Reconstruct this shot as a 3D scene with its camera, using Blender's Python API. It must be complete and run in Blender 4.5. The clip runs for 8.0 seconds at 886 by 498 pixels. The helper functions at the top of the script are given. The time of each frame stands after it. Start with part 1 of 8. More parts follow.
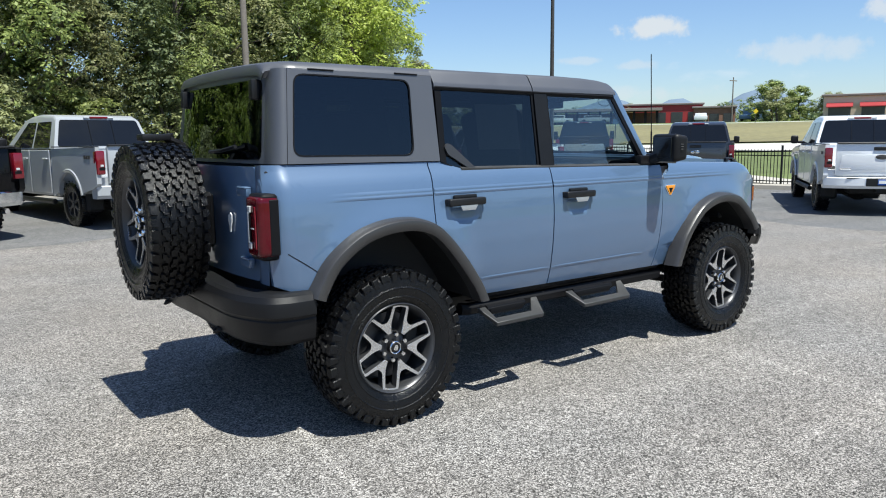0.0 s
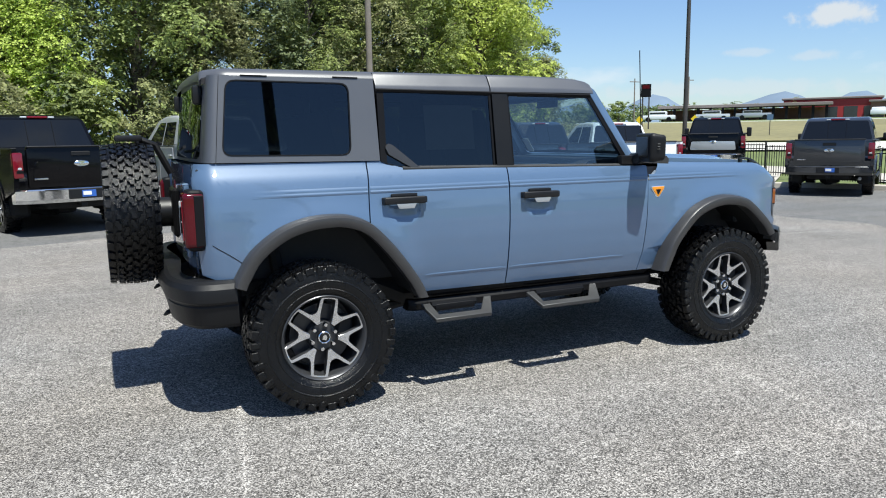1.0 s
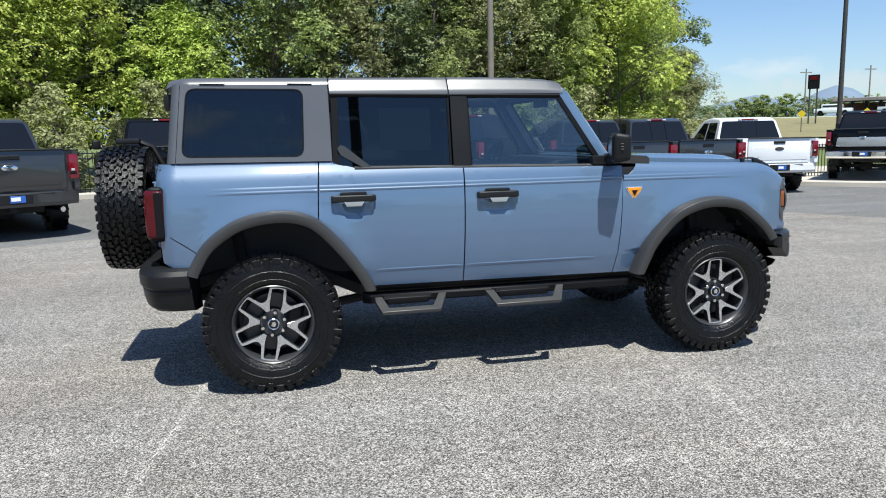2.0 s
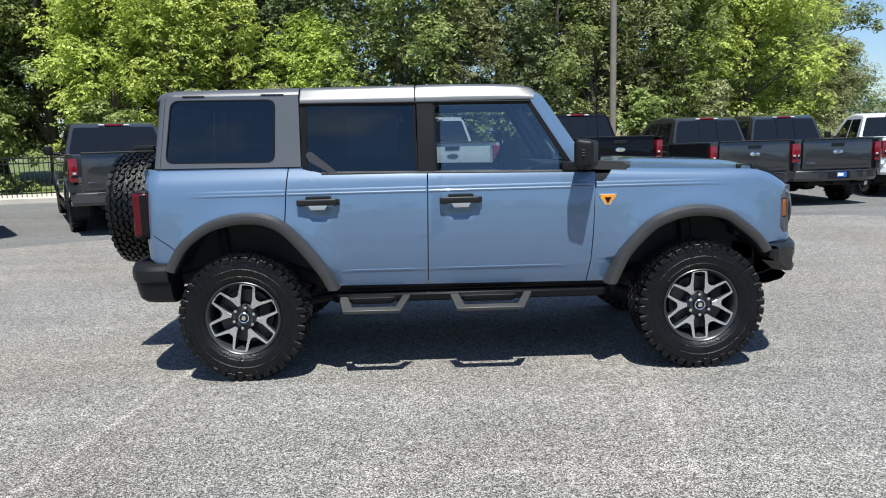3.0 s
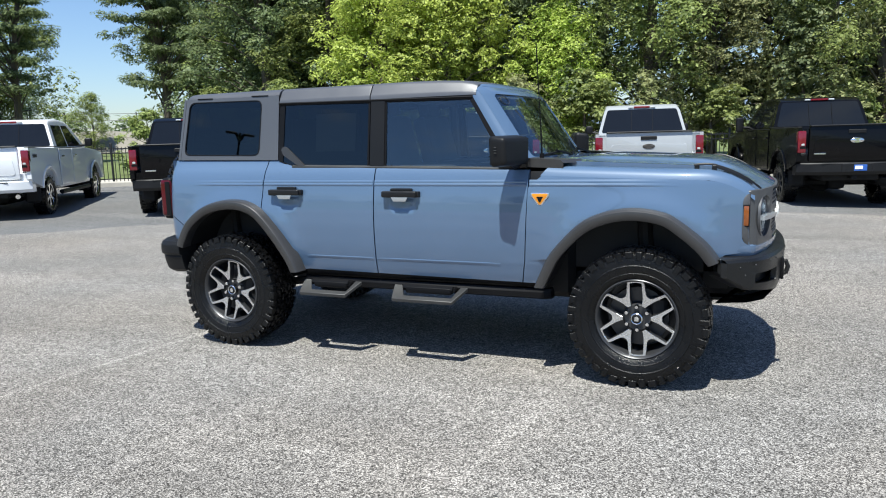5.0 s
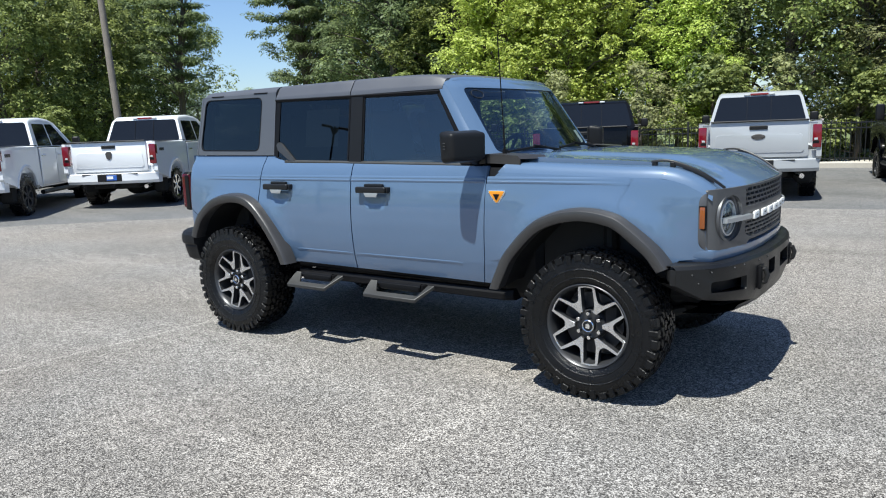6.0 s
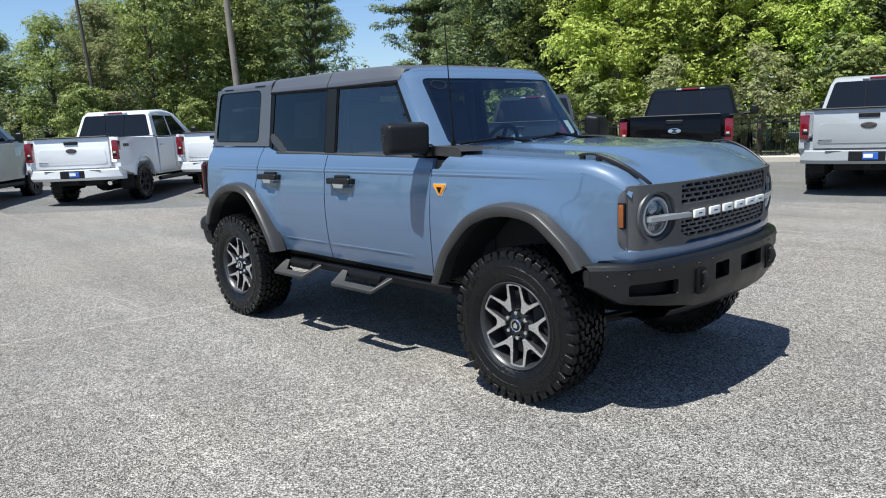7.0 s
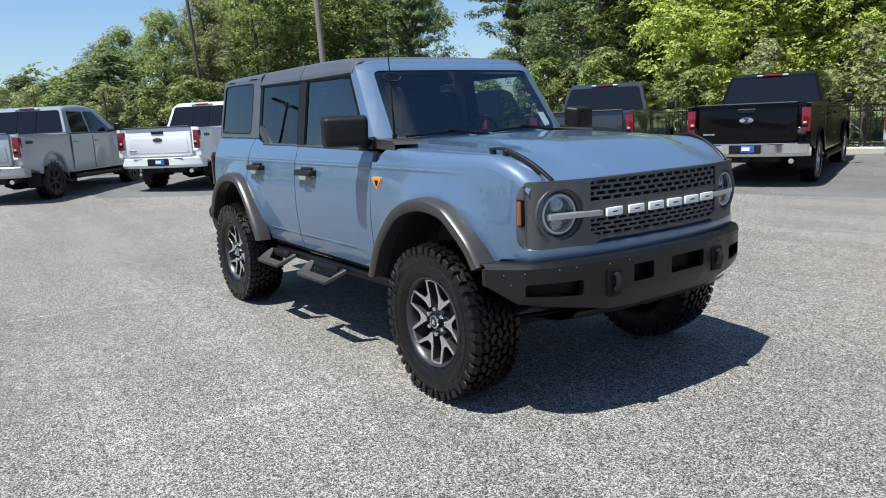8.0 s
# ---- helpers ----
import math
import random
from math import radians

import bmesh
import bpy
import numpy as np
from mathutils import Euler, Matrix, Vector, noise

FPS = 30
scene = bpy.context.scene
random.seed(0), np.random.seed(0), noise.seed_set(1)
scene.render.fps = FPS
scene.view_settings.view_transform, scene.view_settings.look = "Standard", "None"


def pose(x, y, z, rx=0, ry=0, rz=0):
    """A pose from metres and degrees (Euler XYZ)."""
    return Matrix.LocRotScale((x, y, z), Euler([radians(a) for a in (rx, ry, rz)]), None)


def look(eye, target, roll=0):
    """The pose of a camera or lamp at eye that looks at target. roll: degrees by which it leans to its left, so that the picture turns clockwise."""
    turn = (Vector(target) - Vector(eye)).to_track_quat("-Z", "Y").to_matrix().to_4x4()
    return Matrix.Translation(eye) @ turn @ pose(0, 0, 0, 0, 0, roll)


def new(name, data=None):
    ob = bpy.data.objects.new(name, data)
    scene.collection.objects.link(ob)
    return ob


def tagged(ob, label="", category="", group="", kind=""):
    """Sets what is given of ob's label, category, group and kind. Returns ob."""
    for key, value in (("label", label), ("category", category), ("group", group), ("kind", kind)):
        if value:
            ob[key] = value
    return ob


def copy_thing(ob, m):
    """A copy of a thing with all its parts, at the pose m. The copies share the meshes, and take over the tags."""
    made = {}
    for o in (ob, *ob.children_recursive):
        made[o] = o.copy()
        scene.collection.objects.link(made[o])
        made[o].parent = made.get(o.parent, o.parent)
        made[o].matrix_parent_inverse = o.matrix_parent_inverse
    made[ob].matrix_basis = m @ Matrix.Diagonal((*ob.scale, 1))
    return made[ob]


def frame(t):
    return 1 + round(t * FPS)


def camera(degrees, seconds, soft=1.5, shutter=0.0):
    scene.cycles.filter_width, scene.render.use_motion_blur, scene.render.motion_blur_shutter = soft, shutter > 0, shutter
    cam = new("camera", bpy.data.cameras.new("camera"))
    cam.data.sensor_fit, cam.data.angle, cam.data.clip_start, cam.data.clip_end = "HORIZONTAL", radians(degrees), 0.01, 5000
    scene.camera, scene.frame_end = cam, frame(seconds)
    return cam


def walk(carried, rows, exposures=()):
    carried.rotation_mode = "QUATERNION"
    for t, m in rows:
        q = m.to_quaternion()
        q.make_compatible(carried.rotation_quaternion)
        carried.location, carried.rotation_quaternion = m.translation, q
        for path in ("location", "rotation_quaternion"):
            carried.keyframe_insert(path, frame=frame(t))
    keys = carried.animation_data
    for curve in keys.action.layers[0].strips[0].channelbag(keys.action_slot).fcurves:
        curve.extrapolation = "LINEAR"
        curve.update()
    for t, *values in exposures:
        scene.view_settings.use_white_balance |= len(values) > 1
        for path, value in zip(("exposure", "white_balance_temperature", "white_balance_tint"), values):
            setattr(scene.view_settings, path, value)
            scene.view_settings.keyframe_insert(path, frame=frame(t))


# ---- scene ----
# ---- camera and its walk ----
cam = camera(62.8, 8.0, soft=1.05)
METRES, EYE, TILT, LEAN, TURN = 9.299, 1.488, 0.0, 0.0, -36.74
START_X, START_Y = -1.986, -3.987
ROWS = [
    (0.0, 0.0, 0.0, 0.0, -0.11, -8.67, 0.72),
    (0.5, 0.0644, -0.0051, -0.0006, 5.77, -8.71, 0.73),
    (1.0, 0.1276, 0.0008, 0.0003, 11.74, -8.74, 0.83),
    (1.5, 0.1943, 0.0084, -0.0004, 17.83, -8.75, 1.0),
    (3.0, 0.3738, 0.0796, 0.0035, 35.86, -8.64, 1.52),
    (3.5, 0.4275, 0.1141, 0.0032, 41.78, -8.61, 1.47),
    (4.0, 0.4722, 0.159, 0.0036, 47.73, -8.68, 1.41),
    (4.5, 0.5174, 0.2047, 0.0038, 53.8, -8.85, 1.46),
    (6.0, 0.5965, 0.3758, 0.0026, 71.75, -9.39, 2.15),
    (6.5, 0.6118, 0.4348, 0.0027, 77.36, -9.6, 2.31),
    (7.0, 0.6186, 0.496, -0.0001, 82.67, -9.86, 2.44),
    (7.5, 0.6236, 0.5539, -0.0002, 87.42, -10.14, 2.51),
    (8.0, 0.6207, 0.603, -0.0021, 91.39, -10.36, 2.59),
]
walk(cam, [(t, pose(START_X, START_Y, EYE, TILT, LEAN, TURN) @ pose(METRES * x, METRES * y, METRES * z, 90 + pitch, roll, yaw)) for t, x, y, z, yaw, pitch, roll in ROWS],
     exposures=((0.0, 0.66, 6330, 4.5), (2.9, 0.66, 6330, 4.5), (4.0, 0.72, 6330, 4.5), (6.0, 0.68, 6330, 4.5), (7.2, 0.64, 6330, 4.5), (8.0, 0.63, 6330, 4.5)))

# ---- world, sun and exposure ----
SUN_TO = Vector((0.025, -0.435, 1.0)).normalized()
world = bpy.data.worlds.new("sky")
scene.world = world
world.use_nodes = True
wt = world.node_tree
wt.nodes.clear()


def wnode(kind, **inputs):
    n = wt.nodes.new(kind)
    for k, v in inputs.items():
        n.inputs[k].default_value = v
    return n


sky = wt.nodes.new("ShaderNodeTexSky")
sky.sky_type = "NISHITA"
sky.sun_disc = False
sky.sun_elevation = math.asin(SUN_TO.z)
sky.sun_rotation = math.atan2(SUN_TO.x, SUN_TO.y)
sky.air_density, sky.dust_density, sky.ozone_density = 1.1, 0.35, 1.0
co = wt.nodes.new("ShaderNodeTexCoord")
stretch = wt.nodes.new("ShaderNodeMapping")
stretch.inputs["Scale"].default_value = (1.0, 1.0, 2.8)
puff = wnode("ShaderNodeTexNoise", Scale=4.2, Detail=7.0, Roughness=0.55)
edge = wt.nodes.new("ShaderNodeValToRGB")
edge.color_ramp.elements[0].position, edge.color_ramp.elements[1].position = 0.60, 0.80
mixer = wt.nodes.new("ShaderNodeMix")
mixer.data_type = "RGBA"
mixer.inputs["B"].default_value = (7.6, 7.9, 8.4, 1)
bg = wnode("ShaderNodeBackground", Strength=0.072)
wout = wt.nodes.new("ShaderNodeOutputWorld")
wt.links.new(co.outputs["Generated"], stretch.inputs["Vector"])
wt.links.new(stretch.outputs["Vector"], puff.inputs["Vector"])
wt.links.new(puff.outputs["Fac"], edge.inputs["Fac"])
wt.links.new(edge.outputs["Color"], mixer.inputs["Factor"])
clear = wt.nodes.new("ShaderNodeVectorMath")
clear.operation = "MULTIPLY"
clear.inputs[1].default_value = (0.92, 1.03, 1.29)
wt.links.new(sky.outputs["Color"], clear.inputs[0])
wt.links.new(clear.outputs["Vector"], mixer.inputs["A"])
# a few small cumulus clouds low over the hills
ragged = wnode("ShaderNodeTexNoise", Scale=38.0, Detail=5.0, Roughness=0.6)
wt.links.new(co.outputs["Generated"], ragged.inputs["Vector"])
last = mixer.outputs["Result"]
for toward, wide, high, thick in (((0.787, 0.603, 0.134), 0.036, 0.0125, 0.9), ((0.884, 0.457, 0.098), 0.070, 0.015, 0.5), ((0.733, 0.673, 0.098), 0.030, 0.005, 0.4), ((0.776, 0.624, 0.090), 0.025, 0.006, 0.4), ((0.925, 0.360, 0.142), 0.045, 0.014, 0.75), ((0.70, 0.70, 0.055), 0.16, 0.010, 0.4)):
    off = wt.nodes.new("ShaderNodeVectorMath")
    off.operation = "SUBTRACT"
    off.inputs[1].default_value = toward
    fit = wt.nodes.new("ShaderNodeVectorMath")
    fit.operation = "MULTIPLY"
    fit.inputs[1].default_value = (1 / wide, 1 / wide, 1 / high)
    far = wt.nodes.new("ShaderNodeVectorMath")
    far.operation = "LENGTH"
    worn = wt.nodes.new("ShaderNodeMath")
    worn.operation = "MULTIPLY_ADD"
    worn.inputs[1].default_value = 2.4
    fade = wnode("ShaderNodeMapRange")
    fade.interpolation_type = "SMOOTHSTEP"
    fade.inputs["From Min"].default_value, fade.inputs["From Max"].default_value = 2.5, 1.7
    fade.inputs["To Max"].default_value = thick
    cloud = wt.nodes.new("ShaderNodeMix")
    cloud.data_type = "RGBA"
    cloud.inputs["B"].default_value = (6.9, 7.0, 7.3, 1)
    wt.links.new(co.outputs["Generated"], off.inputs[0])
    wt.links.new(off.outputs["Vector"], fit.inputs[0])
    wt.links.new(fit.outputs["Vector"], far.inputs[0])
    wt.links.new(ragged.outputs["Fac"], worn.inputs[0])
    wt.links.new(far.outputs["Value"], worn.inputs[2])
    wt.links.new(worn.outputs[0], fade.inputs["Value"])
    wt.links.new(fade.outputs["Result"], cloud.inputs["Factor"])
    wt.links.new(last, cloud.inputs["A"])
    last = cloud.outputs["Result"]
wt.links.new(last, bg.inputs["Color"])
wt.links.new(bg.outputs["Background"], wout.inputs["Surface"])

sun_data = bpy.data.lights.new("sun", "SUN")
sun_data.energy, sun_data.angle, sun_data.color = 5.0, radians(0.53), (1.0, 0.96, 0.89)
sun = new("sun", sun_data)
sun.matrix_world = look(SUN_TO * 50, (0, 0, 0))


# ---- materials ----
def material(name, color, rough=0.5, metal=0.0, vary=0.12, coarse=3.0, fine=60.0, bump=0.0, coat=0.0, spec=0.5, rough_vary=0.08, island=0.0):
    m = bpy.data.materials.new(name)
    m.use_nodes = True
    t = m.node_tree
    b = t.nodes["Principled BSDF"]
    b.inputs["Metallic"].default_value = metal
    b.inputs["Specular IOR Level"].default_value = spec
    b.inputs["Coat Weight"].default_value = coat
    b.inputs["Coat Roughness"].default_value = 0.04
    tc = t.nodes.new("ShaderNodeTexCoord")
    n1, n2 = t.nodes.new("ShaderNodeTexNoise"), t.nodes.new("ShaderNodeTexNoise")
    n1.inputs["Scale"].default_value, n2.inputs["Scale"].default_value = coarse, fine
    n1.inputs["Detail"].default_value, n2.inputs["Detail"].default_value = 5.0, 3.0
    add = t.nodes.new("ShaderNodeMath")
    add.operation = "ADD"
    for n in (n1, n2):
        t.links.new(tc.outputs["Object"], n.inputs["Vector"])
    t.links.new(n1.outputs["Fac"], add.inputs[0])
    t.links.new(n2.outputs["Fac"], add.inputs[1])
    rng = t.nodes.new("ShaderNodeMapRange")
    rng.inputs["From Min"].default_value, rng.inputs["From Max"].default_value = 0.6, 1.4
    rng.inputs["To Min"].default_value, rng.inputs["To Max"].default_value = 1 - vary, 1 + vary
    t.links.new(add.outputs[0], rng.inputs["Value"])
    val = rng.outputs["Result"]
    if island:
        geo = t.nodes.new("ShaderNodeNewGeometry")
        ir = t.nodes.new("ShaderNodeMapRange")
        ir.inputs["To Min"].default_value, ir.inputs["To Max"].default_value = 1 - island, 1 + island
        t.links.new(geo.outputs["Random Per Island"], ir.inputs["Value"])
        mul = t.nodes.new("ShaderNodeMath")
        mul.operation = "MULTIPLY"
        t.links.new(val, mul.inputs[0])
        t.links.new(ir.outputs["Result"], mul.inputs[1])
        val = mul.outputs[0]
    vm = t.nodes.new("ShaderNodeVectorMath")
    vm.operation = "SCALE"
    vm.inputs[0].default_value = color
    t.links.new(val, vm.inputs["Scale"])
    t.links.new(vm.outputs["Vector"], b.inputs["Base Color"])
    rr = t.nodes.new("ShaderNodeMapRange")
    rr.inputs["From Min"].default_value, rr.inputs["From Max"].default_value = 0.3, 0.7
    rr.inputs["To Min"].default_value, rr.inputs["To Max"].default_value = max(0.0, rough - rough_vary), min(1.0, rough + rough_vary)
    t.links.new(n1.outputs["Fac"], rr.inputs["Value"])
    t.links.new(rr.outputs["Result"], b.inputs["Roughness"])
    if bump:
        bp = t.nodes.new("ShaderNodeBump")
        bp.inputs["Strength"].default_value = bump
        bp.inputs["Distance"].default_value = 0.004
        t.links.new(n2.outputs["Fac"], bp.inputs["Height"])
        t.links.new(bp.outputs["Normal"], b.inputs["Normal"])
    return m


def glass_material(name, tint, gloss=0.0, mirror=0.075):
    """A tinted pane: what passes is coloured, what the Fresnel share mirrors is white."""
    m = bpy.data.materials.new(name)
    m.use_nodes = True
    t = m.node_tree
    t.nodes.clear()
    out, mix = t.nodes.new("ShaderNodeOutputMaterial"), t.nodes.new("ShaderNodeMixShader")
    tr, gl, fr = t.nodes.new("ShaderNodeBsdfTransparent"), t.nodes.new("ShaderNodeBsdfGlossy"), t.nodes.new("ShaderNodeLayerWeight")
    power, share = t.nodes.new("ShaderNodeMath"), t.nodes.new("ShaderNodeMapRange")
    power.operation = "POWER"
    power.inputs[1].default_value = 5.0
    share.inputs["To Min"].default_value, share.inputs["To Max"].default_value = mirror, 1.0
    fr.inputs["Blend"].default_value = 0.5
    tr.inputs["Color"].default_value = (*tint, 1)
    gl.inputs["Roughness"].default_value = 0.01 + gloss
    gl.inputs["Color"].default_value = (0.78, 0.90, 1.0, 1)
    t.links.new(fr.outputs["Facing"], power.inputs[0])
    t.links.new(power.outputs[0], share.inputs["Value"])
    t.links.new(share.outputs["Result"], mix.inputs[0])
    t.links.new(tr.outputs[0], mix.inputs[1])
    t.links.new(gl.outputs[0], mix.inputs[2])
    t.links.new(mix.outputs[0], out.inputs[0])
    return m


def leaf_material(name, dark, light, through_light=0.35):
    m = bpy.data.materials.new(name)
    m.use_nodes = True
    t = m.node_tree
    t.nodes.clear()
    out = t.nodes.new("ShaderNodeOutputMaterial")
    geo, ramp = t.nodes.new("ShaderNodeNewGeometry"), t.nodes.new("ShaderNodeValToRGB")
    ramp.color_ramp.elements[0].color, ramp.color_ramp.elements[1].color = (*dark, 1), (*light, 1)
    info = t.nodes.new("ShaderNodeObjectInfo")
    hue = t.nodes.new("ShaderNodeHueSaturation")
    hv = t.nodes.new("ShaderNodeMapRange")
    hv.inputs["To Min"].default_value, hv.inputs["To Max"].default_value = 0.88, 1.16
    hh = t.nodes.new("ShaderNodeMapRange")
    hh.inputs["To Min"].default_value, hh.inputs["To Max"].default_value = 0.497, 0.511
    pr, tl, mix = t.nodes.new("ShaderNodeBsdfPrincipled"), t.nodes.new("ShaderNodeBsdfTranslucent"), t.nodes.new("ShaderNodeMixShader")
    pr.inputs["Roughness"].default_value = 0.5
    pr.inputs["Specular IOR Level"].default_value = 0.28
    mix.inputs[0].default_value = through_light
    L = t.links.new
    L(geo.outputs["Random Per Island"], ramp.inputs["Fac"])
    L(info.outputs["Random"], hv.inputs["Value"])
    L(info.outputs["Random"], hh.inputs["Value"])
    L(hh.outputs["Result"], hue.inputs["Hue"])
    L(hv.outputs["Result"], hue.inputs["Value"])
    L(ramp.outputs["Color"], hue.inputs["Color"])
    L(hue.outputs["Color"], pr.inputs["Base Color"])
    L(hue.outputs["Color"], tl.inputs["Color"])
    L(pr.outputs[0], mix.inputs[1])
    L(tl.outputs[0], mix.inputs[2])
    L(mix.outputs[0], out.inputs[0])
    return m


# faint pale scrapes that run across the lane: where each starts, where it ends, its half width and strength
MARKS = (((-0.43, -0.60), (-0.70, -2.60), 0.045, 0.50), ((2.62, -0.80), (2.36, -2.60), 0.06, 0.28), ((1.05, -1.20), (0.78, -3.10), 0.09, 0.16))


def paving_material(name, stones, low, mid, high, bump, marks=(), grain=0.0):
    """Asphalt with its aggregate showing: single stones, patches of wear and faint streaks."""
    m = bpy.data.materials.new(name)
    m.use_nodes = True
    t = m.node_tree
    b = t.nodes["Principled BSDF"]
    L = t.links.new
    tc = t.nodes.new("ShaderNodeTexCoord")
    vo, v2 = t.nodes.new("ShaderNodeTexVoronoi"), t.nodes.new("ShaderNodeTexVoronoi")
    vo.inputs["Scale"].default_value, v2.inputs["Scale"].default_value = stones, stones * 0.6
    ramp = t.nodes.new("ShaderNodeValToRGB")
    ramp.color_ramp.elements[0].color, ramp.color_ramp.elements[1].color = (*low, 1), (*high, 1)
    ramp.color_ramp.elements[0].position, ramp.color_ramp.elements[1].position = 0.18, 0.92
    ramp.color_ramp.elements.new(0.5).color = (*mid, 1)
    mean = t.nodes.new("ShaderNodeMix")
    mean.data_type = "RGBA"
    mean.inputs["Factor"].default_value = 0.20
    big, streak = t.nodes.new("ShaderNodeTexNoise"), t.nodes.new("ShaderNodeTexNoise")
    big.inputs["Scale"].default_value, big.inputs["Detail"].default_value = 0.55, 6.0
    streak.inputs["Scale"].default_value, streak.inputs["Detail"].default_value = 1.0, 4.0
    sm = t.nodes.new("ShaderNodeMapping")
    sm.inputs["Rotation"].default_value = (0, 0, radians(28))
    sm.inputs["Scale"].default_value = (0.12, 1.9, 1.0)
    add = t.nodes.new("ShaderNodeMath")
    add.operation = "ADD"
    rng = t.nodes.new("ShaderNodeMapRange")
    rng.inputs["From Min"].default_value, rng.inputs["From Max"].default_value = 0.65, 1.35
    rng.inputs["To Min"].default_value, rng.inputs["To Max"].default_value = 0.80, 1.20
    sc = t.nodes.new("ShaderNodeVectorMath")
    sc.operation = "SCALE"
    r2 = t.nodes.new("ShaderNodeValToRGB")
    r2.color_ramp.elements[0].color, r2.color_ramp.elements[1].color = (*low, 1), (*high, 1)
    L(tc.outputs["Object"], vo.inputs["Vector"])
    L(tc.outputs["Object"], v2.inputs["Vector"])
    L(tc.outputs["Object"], big.inputs["Vector"])
    L(tc.outputs["Object"], sm.inputs["Vector"])
    L(sm.outputs["Vector"], streak.inputs["Vector"])
    sep, sep2 = t.nodes.new("ShaderNodeSeparateColor"), t.nodes.new("ShaderNodeSeparateColor")
    L(vo.outputs["Color"], sep.inputs["Color"])
    L(v2.outputs["Color"], sep2.inputs["Color"])
    L(sep.outputs["Red"], ramp.inputs["Fac"])
    L(sep2.outputs["Green"], r2.inputs["Fac"])
    L(ramp.outputs["Color"], mean.inputs["A"])
    L(r2.outputs["Color"], mean.inputs["B"])
    # faint pale drag marks across the lane
    sm2, drag, dr = t.nodes.new("ShaderNodeMapping"), t.nodes.new("ShaderNodeTexNoise"), t.nodes.new("ShaderNodeMapRange")
    sm2.inputs["Rotation"].default_value = (0, 0, radians(-58))
    sm2.inputs["Scale"].default_value = (0.10, 4.5, 1.0)
    drag.inputs["Scale"].default_value, drag.inputs["Detail"].default_value = 1.0, 3.0
    dr.inputs["From Min"].default_value, dr.inputs["From Max"].default_value = 0.60, 0.74
    dr.inputs["To Min"].default_value, dr.inputs["To Max"].default_value = 0.0, 0.42
    L(tc.outputs["Object"], sm2.inputs["Vector"])
    L(sm2.outputs["Vector"], drag.inputs["Vector"])
    L(drag.outputs["Fac"], dr.inputs["Value"])
    add2 = t.nodes.new("ShaderNodeMath")
    add2.operation = "ADD"
    L(dr.outputs["Result"], add2.inputs[1])
    L(big.outputs["Fac"], add2.inputs[0])
    L(add2.outputs[0], add.inputs[0])
    L(streak.outputs["Fac"], add.inputs[1])
    L(add.outputs[0], rng.inputs["Value"])
    worth = rng.outputs["Result"]
    for scale, depth in ((26.0, grain), (8.0, 0.6 * grain)):
        clump, spread = t.nodes.new("ShaderNodeTexNoise"), t.nodes.new("ShaderNodeMapRange")
        clump.inputs["Scale"].default_value, clump.inputs["Detail"].default_value = scale, 3.0
        clump.inputs["Roughness"].default_value = 0.7
        spread.inputs["From Min"].default_value, spread.inputs["From Max"].default_value = 0.32, 0.68
        spread.inputs["To Min"].default_value, spread.inputs["To Max"].default_value = 1.0 - depth, 1.0 + depth
        times = t.nodes.new("ShaderNodeMath")
        times.operation = "MULTIPLY"
        L(tc.outputs["Object"], clump.inputs["Vector"])
        L(clump.outputs["Fac"], spread.inputs["Value"])
        L(worth, times.inputs[0])
        L(spread.outputs["Result"], times.inputs[1])
        worth = times.outputs[0]
    ragged_edge = t.nodes.new("ShaderNodeTexNoise")
    ragged_edge.inputs["Scale"].default_value, ragged_edge.inputs["Detail"].default_value = 9.0, 5.0
    L(tc.outputs["Object"], ragged_edge.inputs["Vector"])

    def calc(op, a, b=0.0, c=0.0):
        n = t.nodes.new("ShaderNodeMath")
        n.operation = op
        for k, v in enumerate((a, b, c)):
            if isinstance(v, (int, float)):
                n.inputs[k].default_value = v
            else:
                L(v, n.inputs[k])
        return n.outputs[0]

    spot = t.nodes.new("ShaderNodeSeparateXYZ")
    L(tc.outputs["Object"], spot.inputs[0])
    for p0, p1, half, strength in marks:
        d = Vector(p1) - Vector(p0)
        u = d.normalized()
        across = calc("ABSOLUTE", calc("ADD", calc("MULTIPLY_ADD", spot.outputs["X"], -u.y, calc("MULTIPLY", spot.outputs["Y"], u.x)), p0[0] * u.y - p0[1] * u.x))
        along = calc("ADD", calc("MULTIPLY_ADD", spot.outputs["X"], u.x, calc("MULTIPLY", spot.outputs["Y"], u.y)), -(p0[0] * u.x + p0[1] * u.y))
        inside = calc("MULTIPLY", calc("COMPARE", along, d.length / 2, d.length / 2), calc("MULTIPLY_ADD", calc("DIVIDE", across, half), -1.0, 1.0))
        share = calc("MULTIPLY", calc("MAXIMUM", inside, 0.0), calc("SUBTRACT", ragged_edge.outputs["Fac"], 0.15))
        worth = calc("MULTIPLY_ADD", share, 2.0 * strength, worth)
    # broad patches of warmer and cooler stone
    tint, patch = t.nodes.new("ShaderNodeMix"), t.nodes.new("ShaderNodeTexNoise")
    tint.data_type, tint.blend_type = "RGBA", "MULTIPLY"
    tint.inputs["Factor"].default_value = 1.0
    patch.inputs["Scale"].default_value, patch.inputs["Detail"].default_value = 0.38, 3.0
    hue = t.nodes.new("ShaderNodeValToRGB")
    hue.color_ramp.elements[0].color, hue.color_ramp.elements[1].color = (1.02, 0.995, 0.97, 1), (0.98, 0.997, 1.02, 1)
